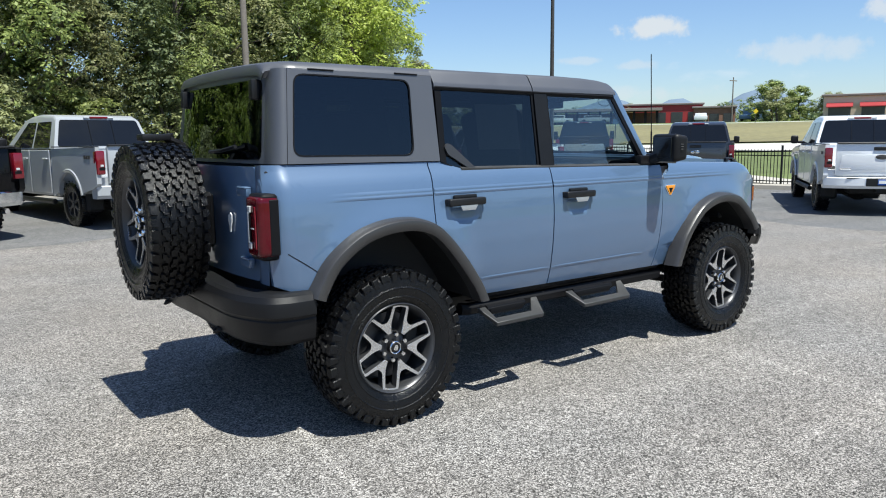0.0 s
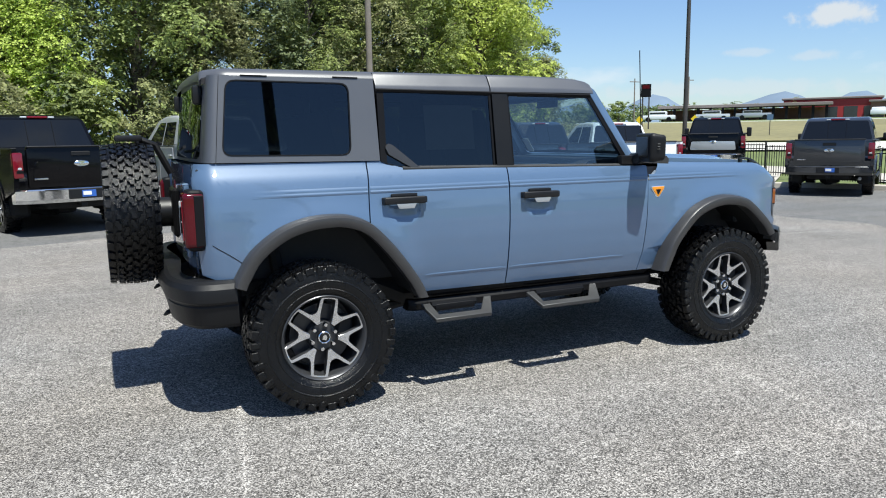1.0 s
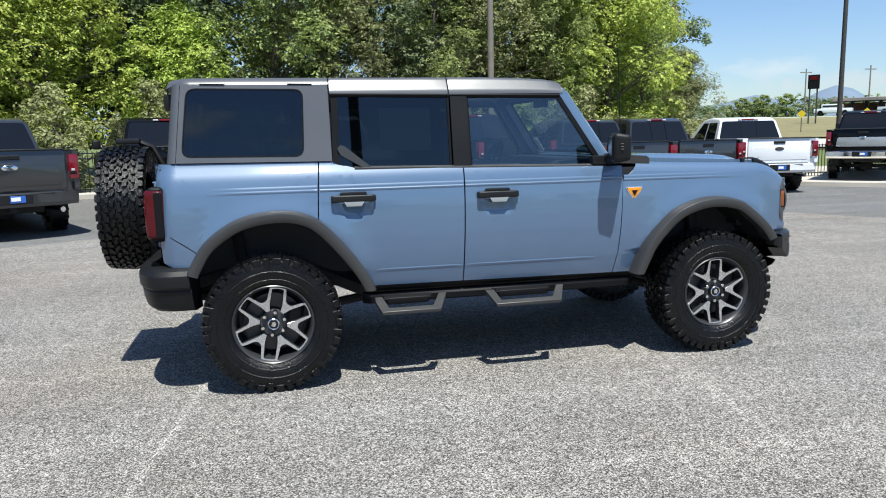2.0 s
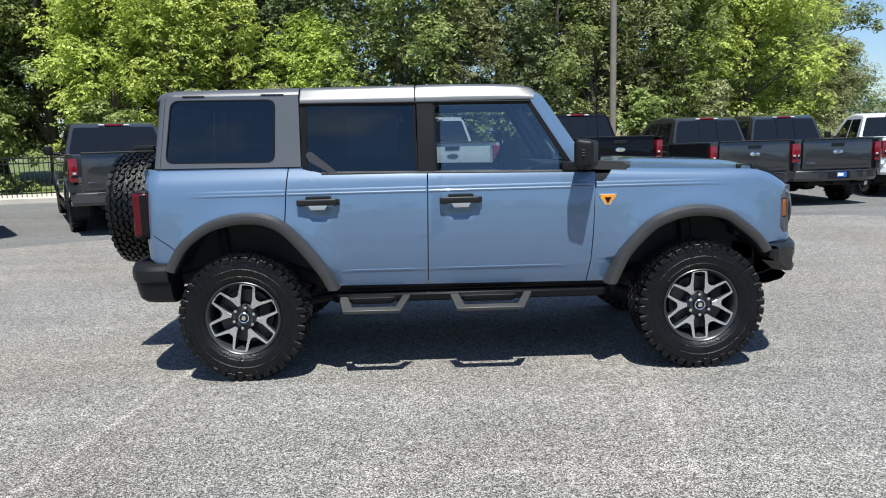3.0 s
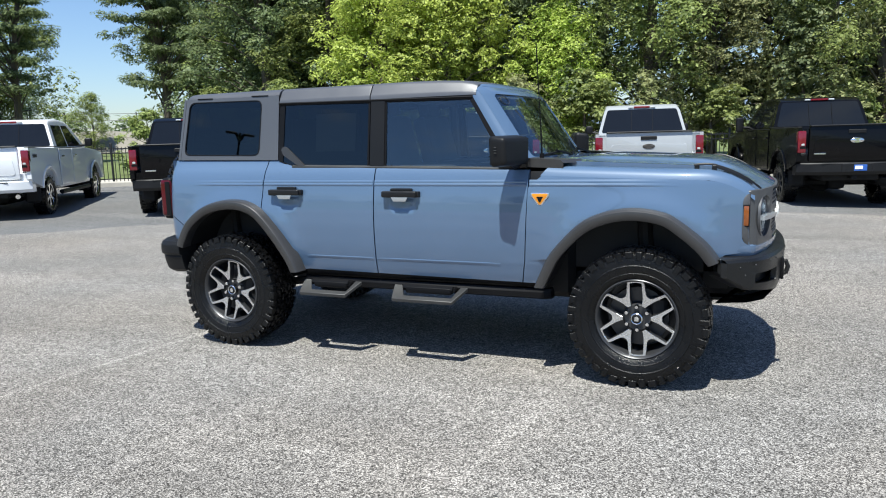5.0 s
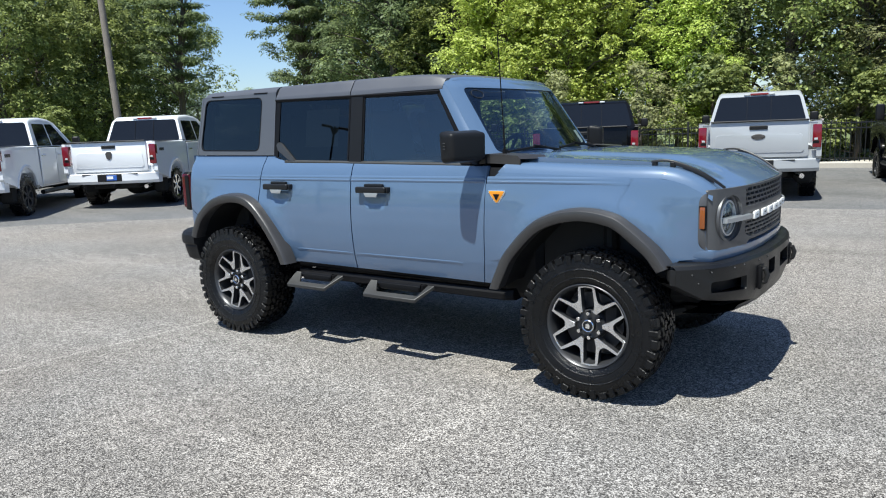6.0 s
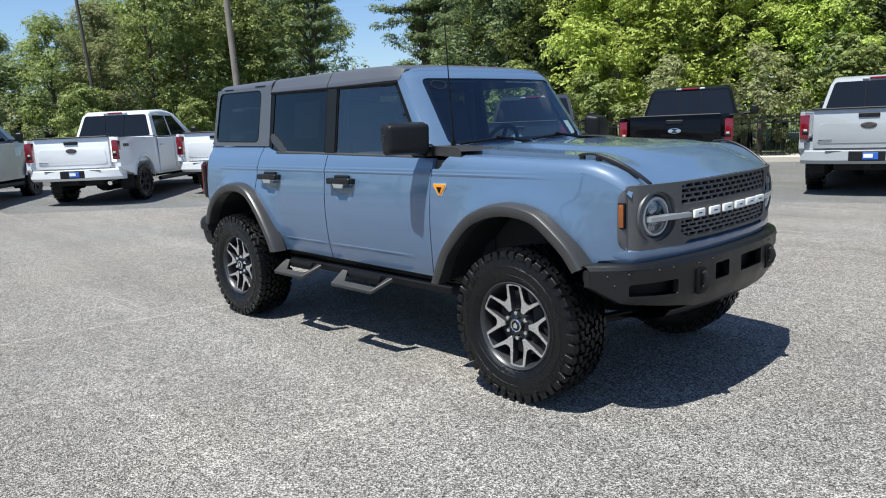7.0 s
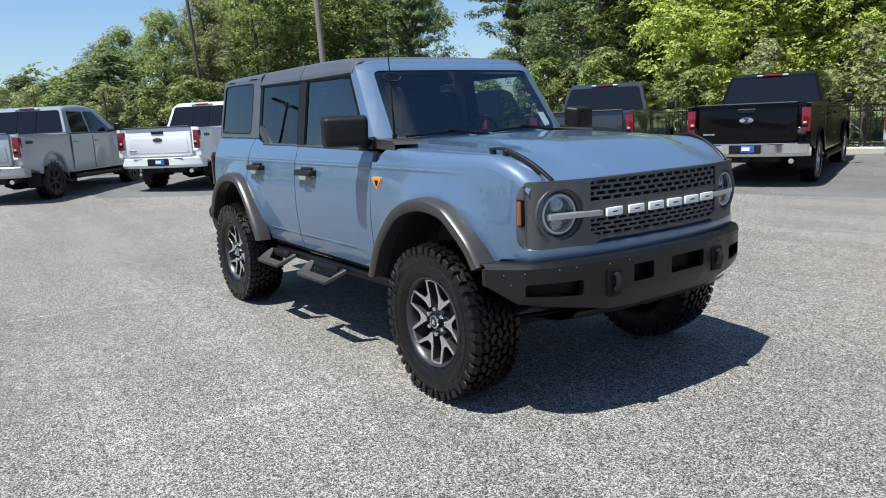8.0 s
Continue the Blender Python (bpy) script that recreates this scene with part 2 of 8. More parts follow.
    hue.color_ramp.elements[0].position, hue.color_ramp.elements[1].position = 0.35, 0.65
    L(tc.outputs["Object"], patch.inputs["Vector"])
    L(patch.outputs["Fac"], hue.inputs["Fac"])
    L(mean.outputs["Result"], tint.inputs["A"])
    L(hue.outputs["Color"], tint.inputs["B"])
    L(tint.outputs["Result"], sc.inputs[0])
    L(worth, sc.inputs["Scale"])
    L(sc.outputs["Vector"], b.inputs["Base Color"])
    b.inputs["Roughness"].default_value = 0.85
    b.inputs["Specular IOR Level"].default_value = 0.3
    bp = t.nodes.new("ShaderNodeBump")
    bp.inputs["Strength"].default_value, bp.inputs["Distance"].default_value = bump, 0.006
    L(vo.outputs["Distance"], bp.inputs["Height"])
    L(bp.outputs["Normal"], b.inputs["Normal"])
    return m


PAINT_BLUE = material("azure_grey_paint", (0.081, 0.133, 0.220), rough=0.42, metal=0.04, vary=0.03, coarse=1.5, fine=900, coat=1.0, spec=0.3, rough_vary=0.03)
PAINT_BLUE.node_tree.nodes["Principled BSDF"].inputs["Coat IOR"].default_value = 1.65
PAINT_WHITE = material("white_paint", (0.74, 0.755, 0.775), rough=0.35, vary=0.02, coarse=2, fine=300, coat=0.8, rough_vary=0.03)
PAINT_PALE = material("pale_grey_paint", (0.36, 0.375, 0.39), rough=0.35, vary=0.02, coarse=2, fine=300, coat=0.8, rough_vary=0.03)
PAINT_SILVER = material("silver_paint", (0.38, 0.40, 0.42), rough=0.35, metal=0.4, vary=0.03, coarse=2, fine=900, coat=0.9, rough_vary=0.03)
PAINT_BLACK = material("black_paint", (0.0030, 0.0030, 0.0038), rough=0.25, vary=0.1, coarse=2, fine=300, coat=0.25, spec=0.1, rough_vary=0.03)
PAINT_GREY = material("carbon_grey_paint", (0.040, 0.042, 0.047), rough=0.3, metal=0.5, vary=0.05, coarse=2, fine=900, coat=1.0, rough_vary=0.03)
PLASTIC_GREY = material("grained_grey_plastic", (0.033, 0.032, 0.0325), rough=0.36, vary=0.10, coarse=4, fine=500, bump=0.10, rough_vary=0.06, spec=0.6)
TOP_GREY = material("moulded_grey_hardtop", (0.064, 0.066, 0.074), rough=0.40, vary=0.06, coarse=3, fine=420, bump=0.05, rough_vary=0.04, spec=1.0)
BUMPER_GREY = material("grained_bumper_plastic", (0.0078, 0.0080, 0.0090), rough=0.46, vary=0.10, coarse=4, fine=500, bump=0.12, rough_vary=0.06, spec=0.25)
PLASTIC_BLACK = material("black_plastic", (0.008, 0.008, 0.009), rough=0.42, vary=0.15, coarse=5, fine=300, bump=0.06, spec=0.35)
SEAL_BLACK = material("black_rubber_seal", (0.006, 0.006, 0.007), rough=0.5, vary=0.1, spec=0.15)
UNDER_BLACK = material("dusty_black_chassis", (0.004, 0.004, 0.0045), rough=0.75, vary=0.3, coarse=6, fine=80, bump=0.2)
RUBBER = material("tyre_rubber", (0.0022, 0.0022, 0.0026), rough=0.30, vary=0.3, coarse=11, fine=240, bump=0.7, rough_vary=0.14, spec=0.34)
STEEL_BUMPER = material("powder_coated_steel", (0.0075, 0.0075, 0.008), rough=0.38, vary=0.10, coarse=4, fine=600, bump=0.10, spec=0.4)
GRILLE_GREY = material("satin_carbon_grille", (0.088, 0.089, 0.094), rough=0.42, metal=0.4, vary=0.06, coarse=3, fine=500)
RIM_BRIGHT = material("machined_aluminium", (0.66, 0.66, 0.67), rough=0.27, metal=0.9, vary=0.05, coarse=8, fine=300)
RIM_DARK = material("carbon_painted_alloy", (0.055, 0.056, 0.06), rough=0.35, metal=0.5, vary=0.1, coarse=6, fine=300)
CHROME = material("chrome", (0.78, 0.79, 0.80), rough=0.12, metal=1.0, vary=0.04, coarse=5, fine=100, rough_vary=0.04)
STEP_GREY = material("sanded_step_steel", (0.050, 0.050, 0.050), rough=0.5, metal=0.3, vary=0.10, coarse=6, fine=300, bump=0.1)
LAMP_CRIMSON = material("crimson_lamp_lens", (0.155, 0.003, 0.011), rough=0.15, vary=0.12, coarse=20, fine=120, coat=0.6, rough_vary=0.03)
LAMP_RED = material("red_lamp_lens", (0.070, 0.002, 0.006), rough=0.12, vary=0.12, coarse=14, fine=120, coat=0.3, spec=0.25, rough_vary=0.03)
LAMP_CLEAR = material("clear_lamp_lens", (0.62, 0.63, 0.64), rough=0.15, metal=0.3, vary=0.15, coarse=14, fine=90, coat=1.0, rough_vary=0.05)
LAMP_BRIGHT = material("lamp_reflector", (0.30, 0.31, 0.32), rough=0.20, metal=0.85, vary=0.35, coarse=22, fine=60, rough_vary=0.08)
LAMP_DARK = material("dark_lamp_reflector", (0.06, 0.062, 0.066), rough=0.18, metal=0.8, vary=0.25, coarse=18, fine=60, rough_vary=0.08)
LAMP_AMBER = material("amber_lamp_lens", (0.22, 0.055, 0.005), rough=0.15, vary=0.08, coarse=20, fine=120, coat=1.0, rough_vary=0.03)
BADGE_ORANGE = material("orange_badge_enamel", (0.75, 0.27, 0.02), rough=0.3, vary=0.08, coarse=30, fine=300)
LETTER_WHITE = material("white_badge_bar", (0.78, 0.78, 0.76), rough=0.35, vary=0.04, coarse=20, fine=200)
PLATE_BLUE = material("blue_dealer_plate", (0.03, 0.11, 0.42), rough=0.4, vary=0.1, coarse=10, fine=100)
CABIN_DARK = material("dark_cabin_trim", (0.014, 0.015, 0.017), rough=0.7, vary=0.2, coarse=6, fine=200, bump=0.1)
SEAT_GREY = material("grey_seat_cloth", (0.030, 0.031, 0.034), rough=0.85, vary=0.15, coarse=8, fine=300, bump=0.2)
GLASS_DARK = glass_material("privacy_glass", (0.10, 0.118, 0.125), 0.0, 0.055)
GLASS_MID = glass_material("tinted_glass", (0.68, 0.75, 0.76), 0.0, 0.11)
GLASS_CLEAR = glass_material("windscreen_glass", (0.60, 0.69, 0.69), 0.0, 0.10)
LENS = glass_material("lamp_glass", (0.86, 0.88, 0.9))
PAPER_GREY = material("printed_paper", (0.20, 0.205, 0.21), rough=0.8, vary=0.12, coarse=14, fine=60)
BARK = material("bark", (0.10, 0.082, 0.065), rough=0.9, vary=0.35, coarse=6, fine=40, bump=0.5)
LEAF_GREEN = leaf_material("green_leaves", (0.112, 0.142, 0.046), (0.400, 0.455, 0.150), 0.46)
LEAF_LIME = leaf_material("lime_leaves", (0.262, 0.322, 0.066), (0.660, 0.735, 0.185), 0.48)
LEAF_DARK = leaf_material("dark_leaves", (0.066, 0.092, 0.044), (0.275, 0.330, 0.150), 0.44)
LEAF_OLIVE = leaf_material("olive_leaves", (0.140, 0.150, 0.072), (0.430, 0.440, 0.200), 0.45)
AGGREGATE = paving_material("worn_chip_asphalt", 175.0, (0.015, 0.0138, 0.0126), (0.128, 0.1185, 0.1085), (0.505, 0.472, 0.434), 0.8, MARKS, 0.20)
ASPHALT = paving_material("dark_asphalt", 110.0, (0.056, 0.0555, 0.055), (0.120, 0.119, 0.118), (0.235, 0.232, 0.228), 0.4, grain=0.15)
CONCRETE = material("kerb_concrete", (0.42, 0.39, 0.34), rough=0.85, vary=0.18, coarse=2, fine=60, bump=0.2)
GRASS = material("mown_grass", (0.110, 0.138, 0.042), rough=0.95, vary=0.45, coarse=0.35, fine=9, bump=0.6)
BANK = material("bare_pale_earth", (0.23, 0.212, 0.175), rough=0.95, vary=0.25, coarse=0.5, fine=6, bump=0.4)
GRASS_DRY = material("dry_field_grass", (0.185, 0.165, 0.075), rough=0.95, vary=0.35, coarse=0.06, fine=2.0, bump=0.5)
FENCE_BLACK = material("black_iron", (0.012, 0.012, 0.013), rough=0.45, vary=0.15)
WOOD_POLE = material("weathered_pole", (0.19, 0.165, 0.14), rough=0.9, vary=0.3, coarse=4, fine=40, bump=0.4)
WOOD_DARK = material("dark_creosoted_pole", (0.075, 0.068, 0.056), rough=0.9, vary=0.3, coarse=4, fine=40, bump=0.4)
STEEL_DARK = material("dark_painted_steel", (0.045, 0.04, 0.037), rough=0.5, vary=0.1)


# ---- mesh helpers ----
def part(name, bm, mat, parent=None, label="", smooth=35.0):
    """Links a bmesh as one mesh object, under a thing or a part."""
    me = bpy.data.meshes.new(name)
    bm.normal_update()
    if smooth:
        lim = radians(smooth)
        for f in bm.faces:
            f.smooth = True
        for e in bm.edges:
            e.smooth = e.is_manifold and e.calc_face_angle(0) < lim
    bm.to_mesh(me)
    bm.free()
    for m in mat if isinstance(mat, (list, tuple)) else [mat]:
        me.materials.append(m)
    ob = new(name, me)
    ob.parent = parent
    if label:
        ob["label"] = label
    return ob


def again(ob, parent, m=None):
    """The same mesh once more, as an object of its own."""
    o = new(ob.name.split(".")[0], ob.data)
    o.parent = parent
    if m is not None:
        o.matrix_basis = m
    if "label" in ob.keys():
        o["label"] = ob["label"]
    return o


def thing(name, m, label, category, group="", kind=""):
    ob = new(name)
    ob.empty_display_size = 0.3
    ob.matrix_basis = m
    return tagged(ob, label, category, group, kind)


def box(bm, c, s, bevel=0.0, m=None, seg=1, mi=0):
    r = bmesh.ops.create_cube(bm, size=1.0, matrix=Matrix.Translation(c) @ Matrix.Diagonal((*s, 1)))
    vs = r["verts"]
    if bevel:
        es = list({e for v in vs for e in v.link_edges})
        out = bmesh.ops.bevel(bm, geom=es, offset=min(bevel, 0.49 * min(s)), segments=seg, affect="EDGES", profile=0.6)
        vs = list({v for f in out["faces"] for v in f.verts} | {v for v in vs if v.is_valid})
    if m is not None:
        bmesh.ops.transform(bm, matrix=m, verts=vs)
    if mi:
        for f in {f for v in vs for f in v.link_faces}:
            f.material_index = mi
    return vs


def tube(bm, pts, r, n=8, caps=True):
    """A round bar along points; r is one radius or one for each point."""
    pts = [Vector(p) for p in pts]
    rs = r if isinstance(r, (list, tuple)) else [r] * len(pts)
    rings = []
    side = None
    for i, p in enumerate(pts):
        d = (pts[min(i + 1, len(pts) - 1)] - pts[max(i - 1, 0)]).normalized()
        if side is None:
            side = d.orthogonal().normalized()
        side = (side - d * side.dot(d)).normalized()
        up = d.cross(side)
        rings.append([bm.verts.new(p + rs[i] * (math.cos(a) * side + math.sin(a) * up)) for a in (2 * math.pi * k / n for k in range(n))])
    for a, b in zip(rings, rings[1:]):
        for k in range(n):
            bm.faces.new((a[k], a[(k + 1) % n], b[(k + 1) % n], b[k]))
    if caps:
        bm.faces.new(rings[0][::-1])
        bm.faces.new(rings[-1])
    return [v for g in rings for v in g]


def lathe(bm, prof, n=32, m=None, closed=False):
    """Turns (radius, along) round the local y axis."""
    rings = []
    for r, a in prof:
        rings.append([bm.verts.new((r * math.cos(2 * math.pi * k / n), a, r * math.sin(2 * math.pi * k / n))) for k in range(n)])
    pairs = list(zip(rings, rings[1:])) + ([(rings[-1], rings[0])] if closed else [])
    for a, b in pairs:
        for k in range(n):
            bm.faces.new((a[k], b[k], b[(k + 1) % n], a[(k + 1) % n]))
    vs = [v for g in rings for v in g]
    if m is not None:
        bmesh.ops.transform(bm, matrix=m, verts=vs)
    return vs


def slab(bm, pts, depth, m=None, bevel=0.0):
    """A flat outline in x, z pushed back along y by depth."""
    front = [bm.verts.new((x, 0, z)) for x, z in pts]
    back = [bm.verts.new((x, depth, z)) for x, z in pts]
    n = len(pts)
    fs = [bm.faces.new(front), bm.faces.new(back[::-1])]
    for k in range(n):
        fs.append(bm.faces.new((front[k], back[k], back[(k + 1) % n], front[(k + 1) % n])))
    vs = front + back
    if bevel:
        es = [e for e in fs[0].edges]
        out = bmesh.ops.bevel(bm, geom=es, offset=bevel, segments=2, affect="EDGES", profile=0.6)
        vs = list({v for f in out["faces"] for v in f.verts} | {v for v in vs if v.is_valid})
    bmesh.ops.recalc_face_normals(bm, faces=[f for f in {f for v in vs for f in v.link_faces}])
    if m is not None:
        bmesh.ops.transform(bm, matrix=m, verts=vs)
    return vs


def sheet(bm, rows, closed=False):
    """Faces between rows of points."""
    grid = [[bm.verts.new(p) for p in row] for row in rows]
    for a, b in zip(grid, grid[1:]):
        n = len(a)
        for k in range(n if closed else n - 1):
            bm.faces.new((a[k], a[(k + 1) % n], b[(k + 1) % n], b[k]))
    return grid


def rounded(pts, r, n=4):
    """An outline with its corners rounded."""
    out = []
    k = len(pts)
    for i in range(k):
        a, p, b = (Vector(pts[(i + j) % k]) for j in (-1, 0, 1))
        u, v = (a - p), (b - p)
        d = min(r, 0.45 * u.length, 0.45 * v.length)
        s, e = p + u.normalized() * d, p + v.normalized() * d
        for j in range(n + 1):
            w = j / n
            out.append(tuple((1 - w) ** 2 * s + 2 * w * (1 - w) * p + w * w * e))
    return out


def smoothstep(a, b, x):
    w = min(1.0, max(0.0, (x - a) / (b - a)))
    return w * w * (3 - 2 * w)


def mirrored(bm):
    """A copy of a bmesh, mirrored in y."""
    b2 = bm.copy()
    bmesh.ops.scale(b2, vec=(1, -1, 1), verts=b2.verts)
    bmesh.ops.reverse_faces(b2, faces=b2.faces)
    return b2


def both(name, bm, mat, parent, label="", smooth=35.0):
    """A part for the right side and its mirror image for the left."""
    b2 = mirrored(bm)
    return part(name, bm, mat, parent, label, smooth), part(name, b2, mat, parent, label, smooth)


# ---- ground ----
def lot_rise(x, y, r_most=1e9):
    """The lot rises gently outwards, but sinks towards the open side."""
    r = math.hypot(x - 1.5, y)
    s = smoothstep(2.0, 8.5, x)
    return 0.022 * max(0.0, min(r, r_most) - 9.0) * (1 - s) - 0.14 * s * smoothstep(6.5, 11.0, r)


def terrain(x, y):
    """Height of the land: the lot is a shallow dish, the field beyond climbs to the road."""
    r = math.hypot(x - 1.5, y)
    z = lot_rise(x, y, 24.0)
    open_side = smoothstep(-0.25, 0.35, x / (r + 0.01) - 0.35 * y / (r + 0.01) + 0.1)
    z += open_side * (0.046 * max(0.0, min(r, 95.0) - 24.0) + 0.012 * max(0.0, min(r, 400.0) - 95.0))
    z += (1 - open_side) * 0.012 * max(0.0, min(r, 300.0) - 30.0)
    return z


def polar_sheet(bm, radii, n, lift, inside=None):
    rows = []
    for r in radii:
        row = []
        for k in range(n):
            a = 2 * math.pi * k / n
            x, y = 1.5 + r * math.cos(a), r * math.sin(a)
            row.append((x, y, terrain(x, y) + lift))
        rows.append(row)
    grid = sheet(bm, rows, closed=True)
    bm.faces.new(grid[0])
    bmesh.ops.recalc_face_normals(bm, faces=bm.faces)
    for f in bm.faces:
        if f.normal.z < 0:
            f.normal_flip()


bm = bmesh.new()
polar_sheet(bm, [2, 4, 6] + [7 + 0.75 * k for k in range(24)] + [26, 28, 31, 34, 38, 42, 48, 55, 62, 70, 82, 95, 112, 130, 180, 260, 400, 700, 1300, 2600], 192, -0.045)
tagged(part("ground", bm, GRASS, smooth=80), "mown green grass round the parking lot", "ground", kind="structure")

# the outline of the lot's kerb, as angle and radius round the parked car
KERB = [(-17.8, -9.0), (-17.6, -3.0), (-17.2, 2.0), (-16.3, 7.0), (-14.2, 11.2), (-9.0, 13.2), (-2.0, 15.4), (4.0, 17.0), (9.0, 17.8), (12.2, 17.4),
        (14.0, 15.4), (15.6, 12.9), (17.7, 10.6), (18.9, 7.6), (19.8, 4.0), (20.4, 0.0), (21.0, -6.0), (21.4, -16.0), (14.0, -26.0), (0.0, -28.0), (-13.0, -24.0)]
LIGHT = [(-13.0, -20.0), (-12.6, -2.6), (-10.6, 0.3), (-8.2, 3.2), (-6.3, 5.2), (-3.6, 6.9), (-0.6, 8.0), (3.4, 8.8), (6.8, 8.9), (9.0, 8.3),
         (10.6, 6.4), (11.2, 4.2), (10.6, 2.0), (11.6, -1.0), (13.2, -6.0), (12.0, -20.0), (0.0, -22.0)]


def smooth_loop(pts, n=6):
    """A closed Catmull-Rom line through points."""
    out = []
    k = len(pts)
    for i in range(k):
        p = [Vector(pts[(i + j) % k]) for j in (-1, 0, 1, 2)]
        for j in range(n):
            w = j / n
            out.append(0.5 * (2 * p[1] + (p[2] - p[0]) * w + (2 * p[0] - 5 * p[1] + 4 * p[2] - p[3]) * w * w + (3 * p[1] - p[0] - 3 * p[2] + p[3]) * w ** 3))
    return out


def filled(loop, lift, steps=26):
    """A sheet that fills a loop, following the land."""
    bm = bmesh.new()
    c = Vector((1.5, -2.0))
    rows = []
    for s in range(1, steps + 1):
        row = []
        for p in loop:
            q = c + (p - c) * s / steps
            row.append((q.x, q.y, terrain(q.x, q.y) + lift))
        rows.append(row)
    g = sheet(bm, rows, closed=True)
    mid = bm.verts.new((c.x, c.y, terrain(c.x, c.y) + lift))
    n = len(g[0])
    for k in range(n):
        bm.faces.new((mid, g[0][k], g[0][(k + 1) % n]))
    for f in bm.faces:
        f.normal_update()
        if f.normal.z < 0:
            f.normal_flip()
    return bm


kerb_loop = smooth_loop(KERB)
tagged(part("pavement", filled(kerb_loop, -0.008), ASPHALT, smooth=80), "dark asphalt of the parking bays", "asphalt", kind="structure")
rough_edge = [p + Vector((noise.noise((p.x * 0.9, p.y * 0.9, 0)), noise.noise((p.x * 0.9, p.y * 0.9, 7)))) * 0.25 for p in smooth_loop(LIGHT, 10)]
tagged(part("pavement", filled(rough_edge, 0.0), AGGREGATE, smooth=80), "pale worn asphalt with exposed speckled aggregate", "asphalt", kind="structure")

bm = bmesh.new()
sect = [(-0.01, -0.02), (0.0, 0.11), (0.03, 0.14), (0.15, 0.145), (0.17, 0.12), (0.18, -0.05)]
rows = []
N = len(kerb_loop)
for i, p in enumerate(kerb_loop):
    d = (kerb_loop[(i + 1) % N] - kerb_loop[i - 1]).normalized()
    o = Vector((d.y, -d.x))
    if o.dot(p - Vector((1.5, -2))) < 0:
        o = -o
    rows.append([(p.x + o.x * a, p.y + o.y * a, lot_rise(p.x, p.y) + b) for a, b in sect])
rows.append(rows[0])
sheet(bm, rows)
bmesh.ops.recalc_face_normals(bm, faces=bm.faces)
tagged(part("kerb", bm, CONCRETE, smooth=30), "pale concrete kerb round the parking lot", "kerb", kind="structure")


# ---- the blue off-road SUV ----
# x runs to its nose, the rear axle stands at x = 0, its right side looks to -y
ID4 = Matrix.Identity(4)
AXLE_F = 2.949
WHEEL_R = 0.418
SUV = thing("suv", ID4, "blue-grey boxy four-door off-road SUV with grey hardtop on pale asphalt", "car")


def run(pts, n=5):
    """An open Catmull-Rom line through points."""
    p = [Vector(q) for q in pts]
    p = [2 * p[0] - p[1]] + p + [2 * p[-1] - p[-2]]
    out = []
    for i in range(1, len(p) - 2):
        for j in range(n):
            w = j / n
            out.append(0.5 * (2 * p[i] + (p[i + 1] - p[i - 1]) * w + (2 * p[i - 1] - 5 * p[i] + 4 * p[i + 1] - p[i + 2]) * w * w + (3 * p[i] - p[i - 1] - 3 * p[i + 1] + p[i + 2]) * w ** 3))
    out.append(p[-2])
    return out


def panel(outer, holes, place, us=(), vs=(), depth=(0, 0, 0), lip=0.0):
    """Sheet metal: an outline in u, v with holes, cut into strips, bent by place(u, v), its edges folded back by depth."""
    bm = bmesh.new()
    edges = []
    for loop in [outer] + list(holes):
        vv = [bm.verts.new((p[0], 0, p[1])) for p in loop]
        edges += [bm.edges.new((vv[k], vv[(k + 1) % len(vv)])) for k in range(len(vv))]
    bmesh.ops.triangle_fill(bm, edges=edges, use_beauty=True, use_dissolve=False)
    for axis, cuts in ((Vector((1, 0, 0)), us), (Vector((0, 0, 1)), vs)):
        for c in cuts:
            bmesh.ops.bisect_plane(bm, geom=bm.verts[:] + bm.edges[:] + bm.faces[:], plane_co=axis * c, plane_no=axis, dist=1e-5)
    for f in bm.faces:
        f.normal_update()
        if f.normal.y > 0:
            f.normal_flip()
    for v in bm.verts:
        v.co = place(v.co.x, v.co.z)
    if Vector(depth).length:
        rim = [e for e in bm.edges if e.is_boundary]
        new_geo = bmesh.ops.extrude_edge_only(bm, edges=rim)["geom"]
        bmesh.ops.translate(bm, vec=depth, verts=[g for g in new_geo if isinstance(g, bmesh.types.BMVert)])
    return bm


SIDE_Z = [0.50, 0.56, 0.62, 0.70, 0.80, 0.90, 1.00, 1.08, 1.13, 1.185, 1.206, 1.25, 1.28, 1.30, 1.32, 1.345, 1.37, 1.42]
SIDE_W = [0.776, 0.800, 0.818, 0.836, 0.849, 0.8565, 0.857, 0.8530, 0.8485, 0.842, 0.8385, 0.8275, 0.817, 0.806, 0.792, 0.775, 0.766, 0.745]
HANDLES = ((0.51, 1.142), (1.417, 1.134))


def side_y(x, z):
    """The body's right side: a crease under the shoulder, swollen round the wheels, drawn in at both ends."""
    w = float(np.interp(z, SIDE_Z, SIDE_W))
    if x < -0.51:
        w -= 0.085 * ((-0.51 - x) / 0.112) ** 2.2
    if x > 3.10:
        w -= 0.066 * ((x - 3.10) / 0.42) ** 2
    for cx in (0.06, 2.93):
        r = math.hypot((x - cx) * 0.95, z - 0.60)
        if z > 0.72:
            w += 0.020 * math.exp(-((r - 0.46) / 0.085) ** 2)
    for hx, hz in HANDLES:
        dx, dz = (x - hx) / 0.105, (z - hz + 0.040) / 0.076
        w -= 0.005 * smoothstep(0.0, 0.8, 1 - dx ** 4 - dz ** 4)
    return Vector((x, -w, z))


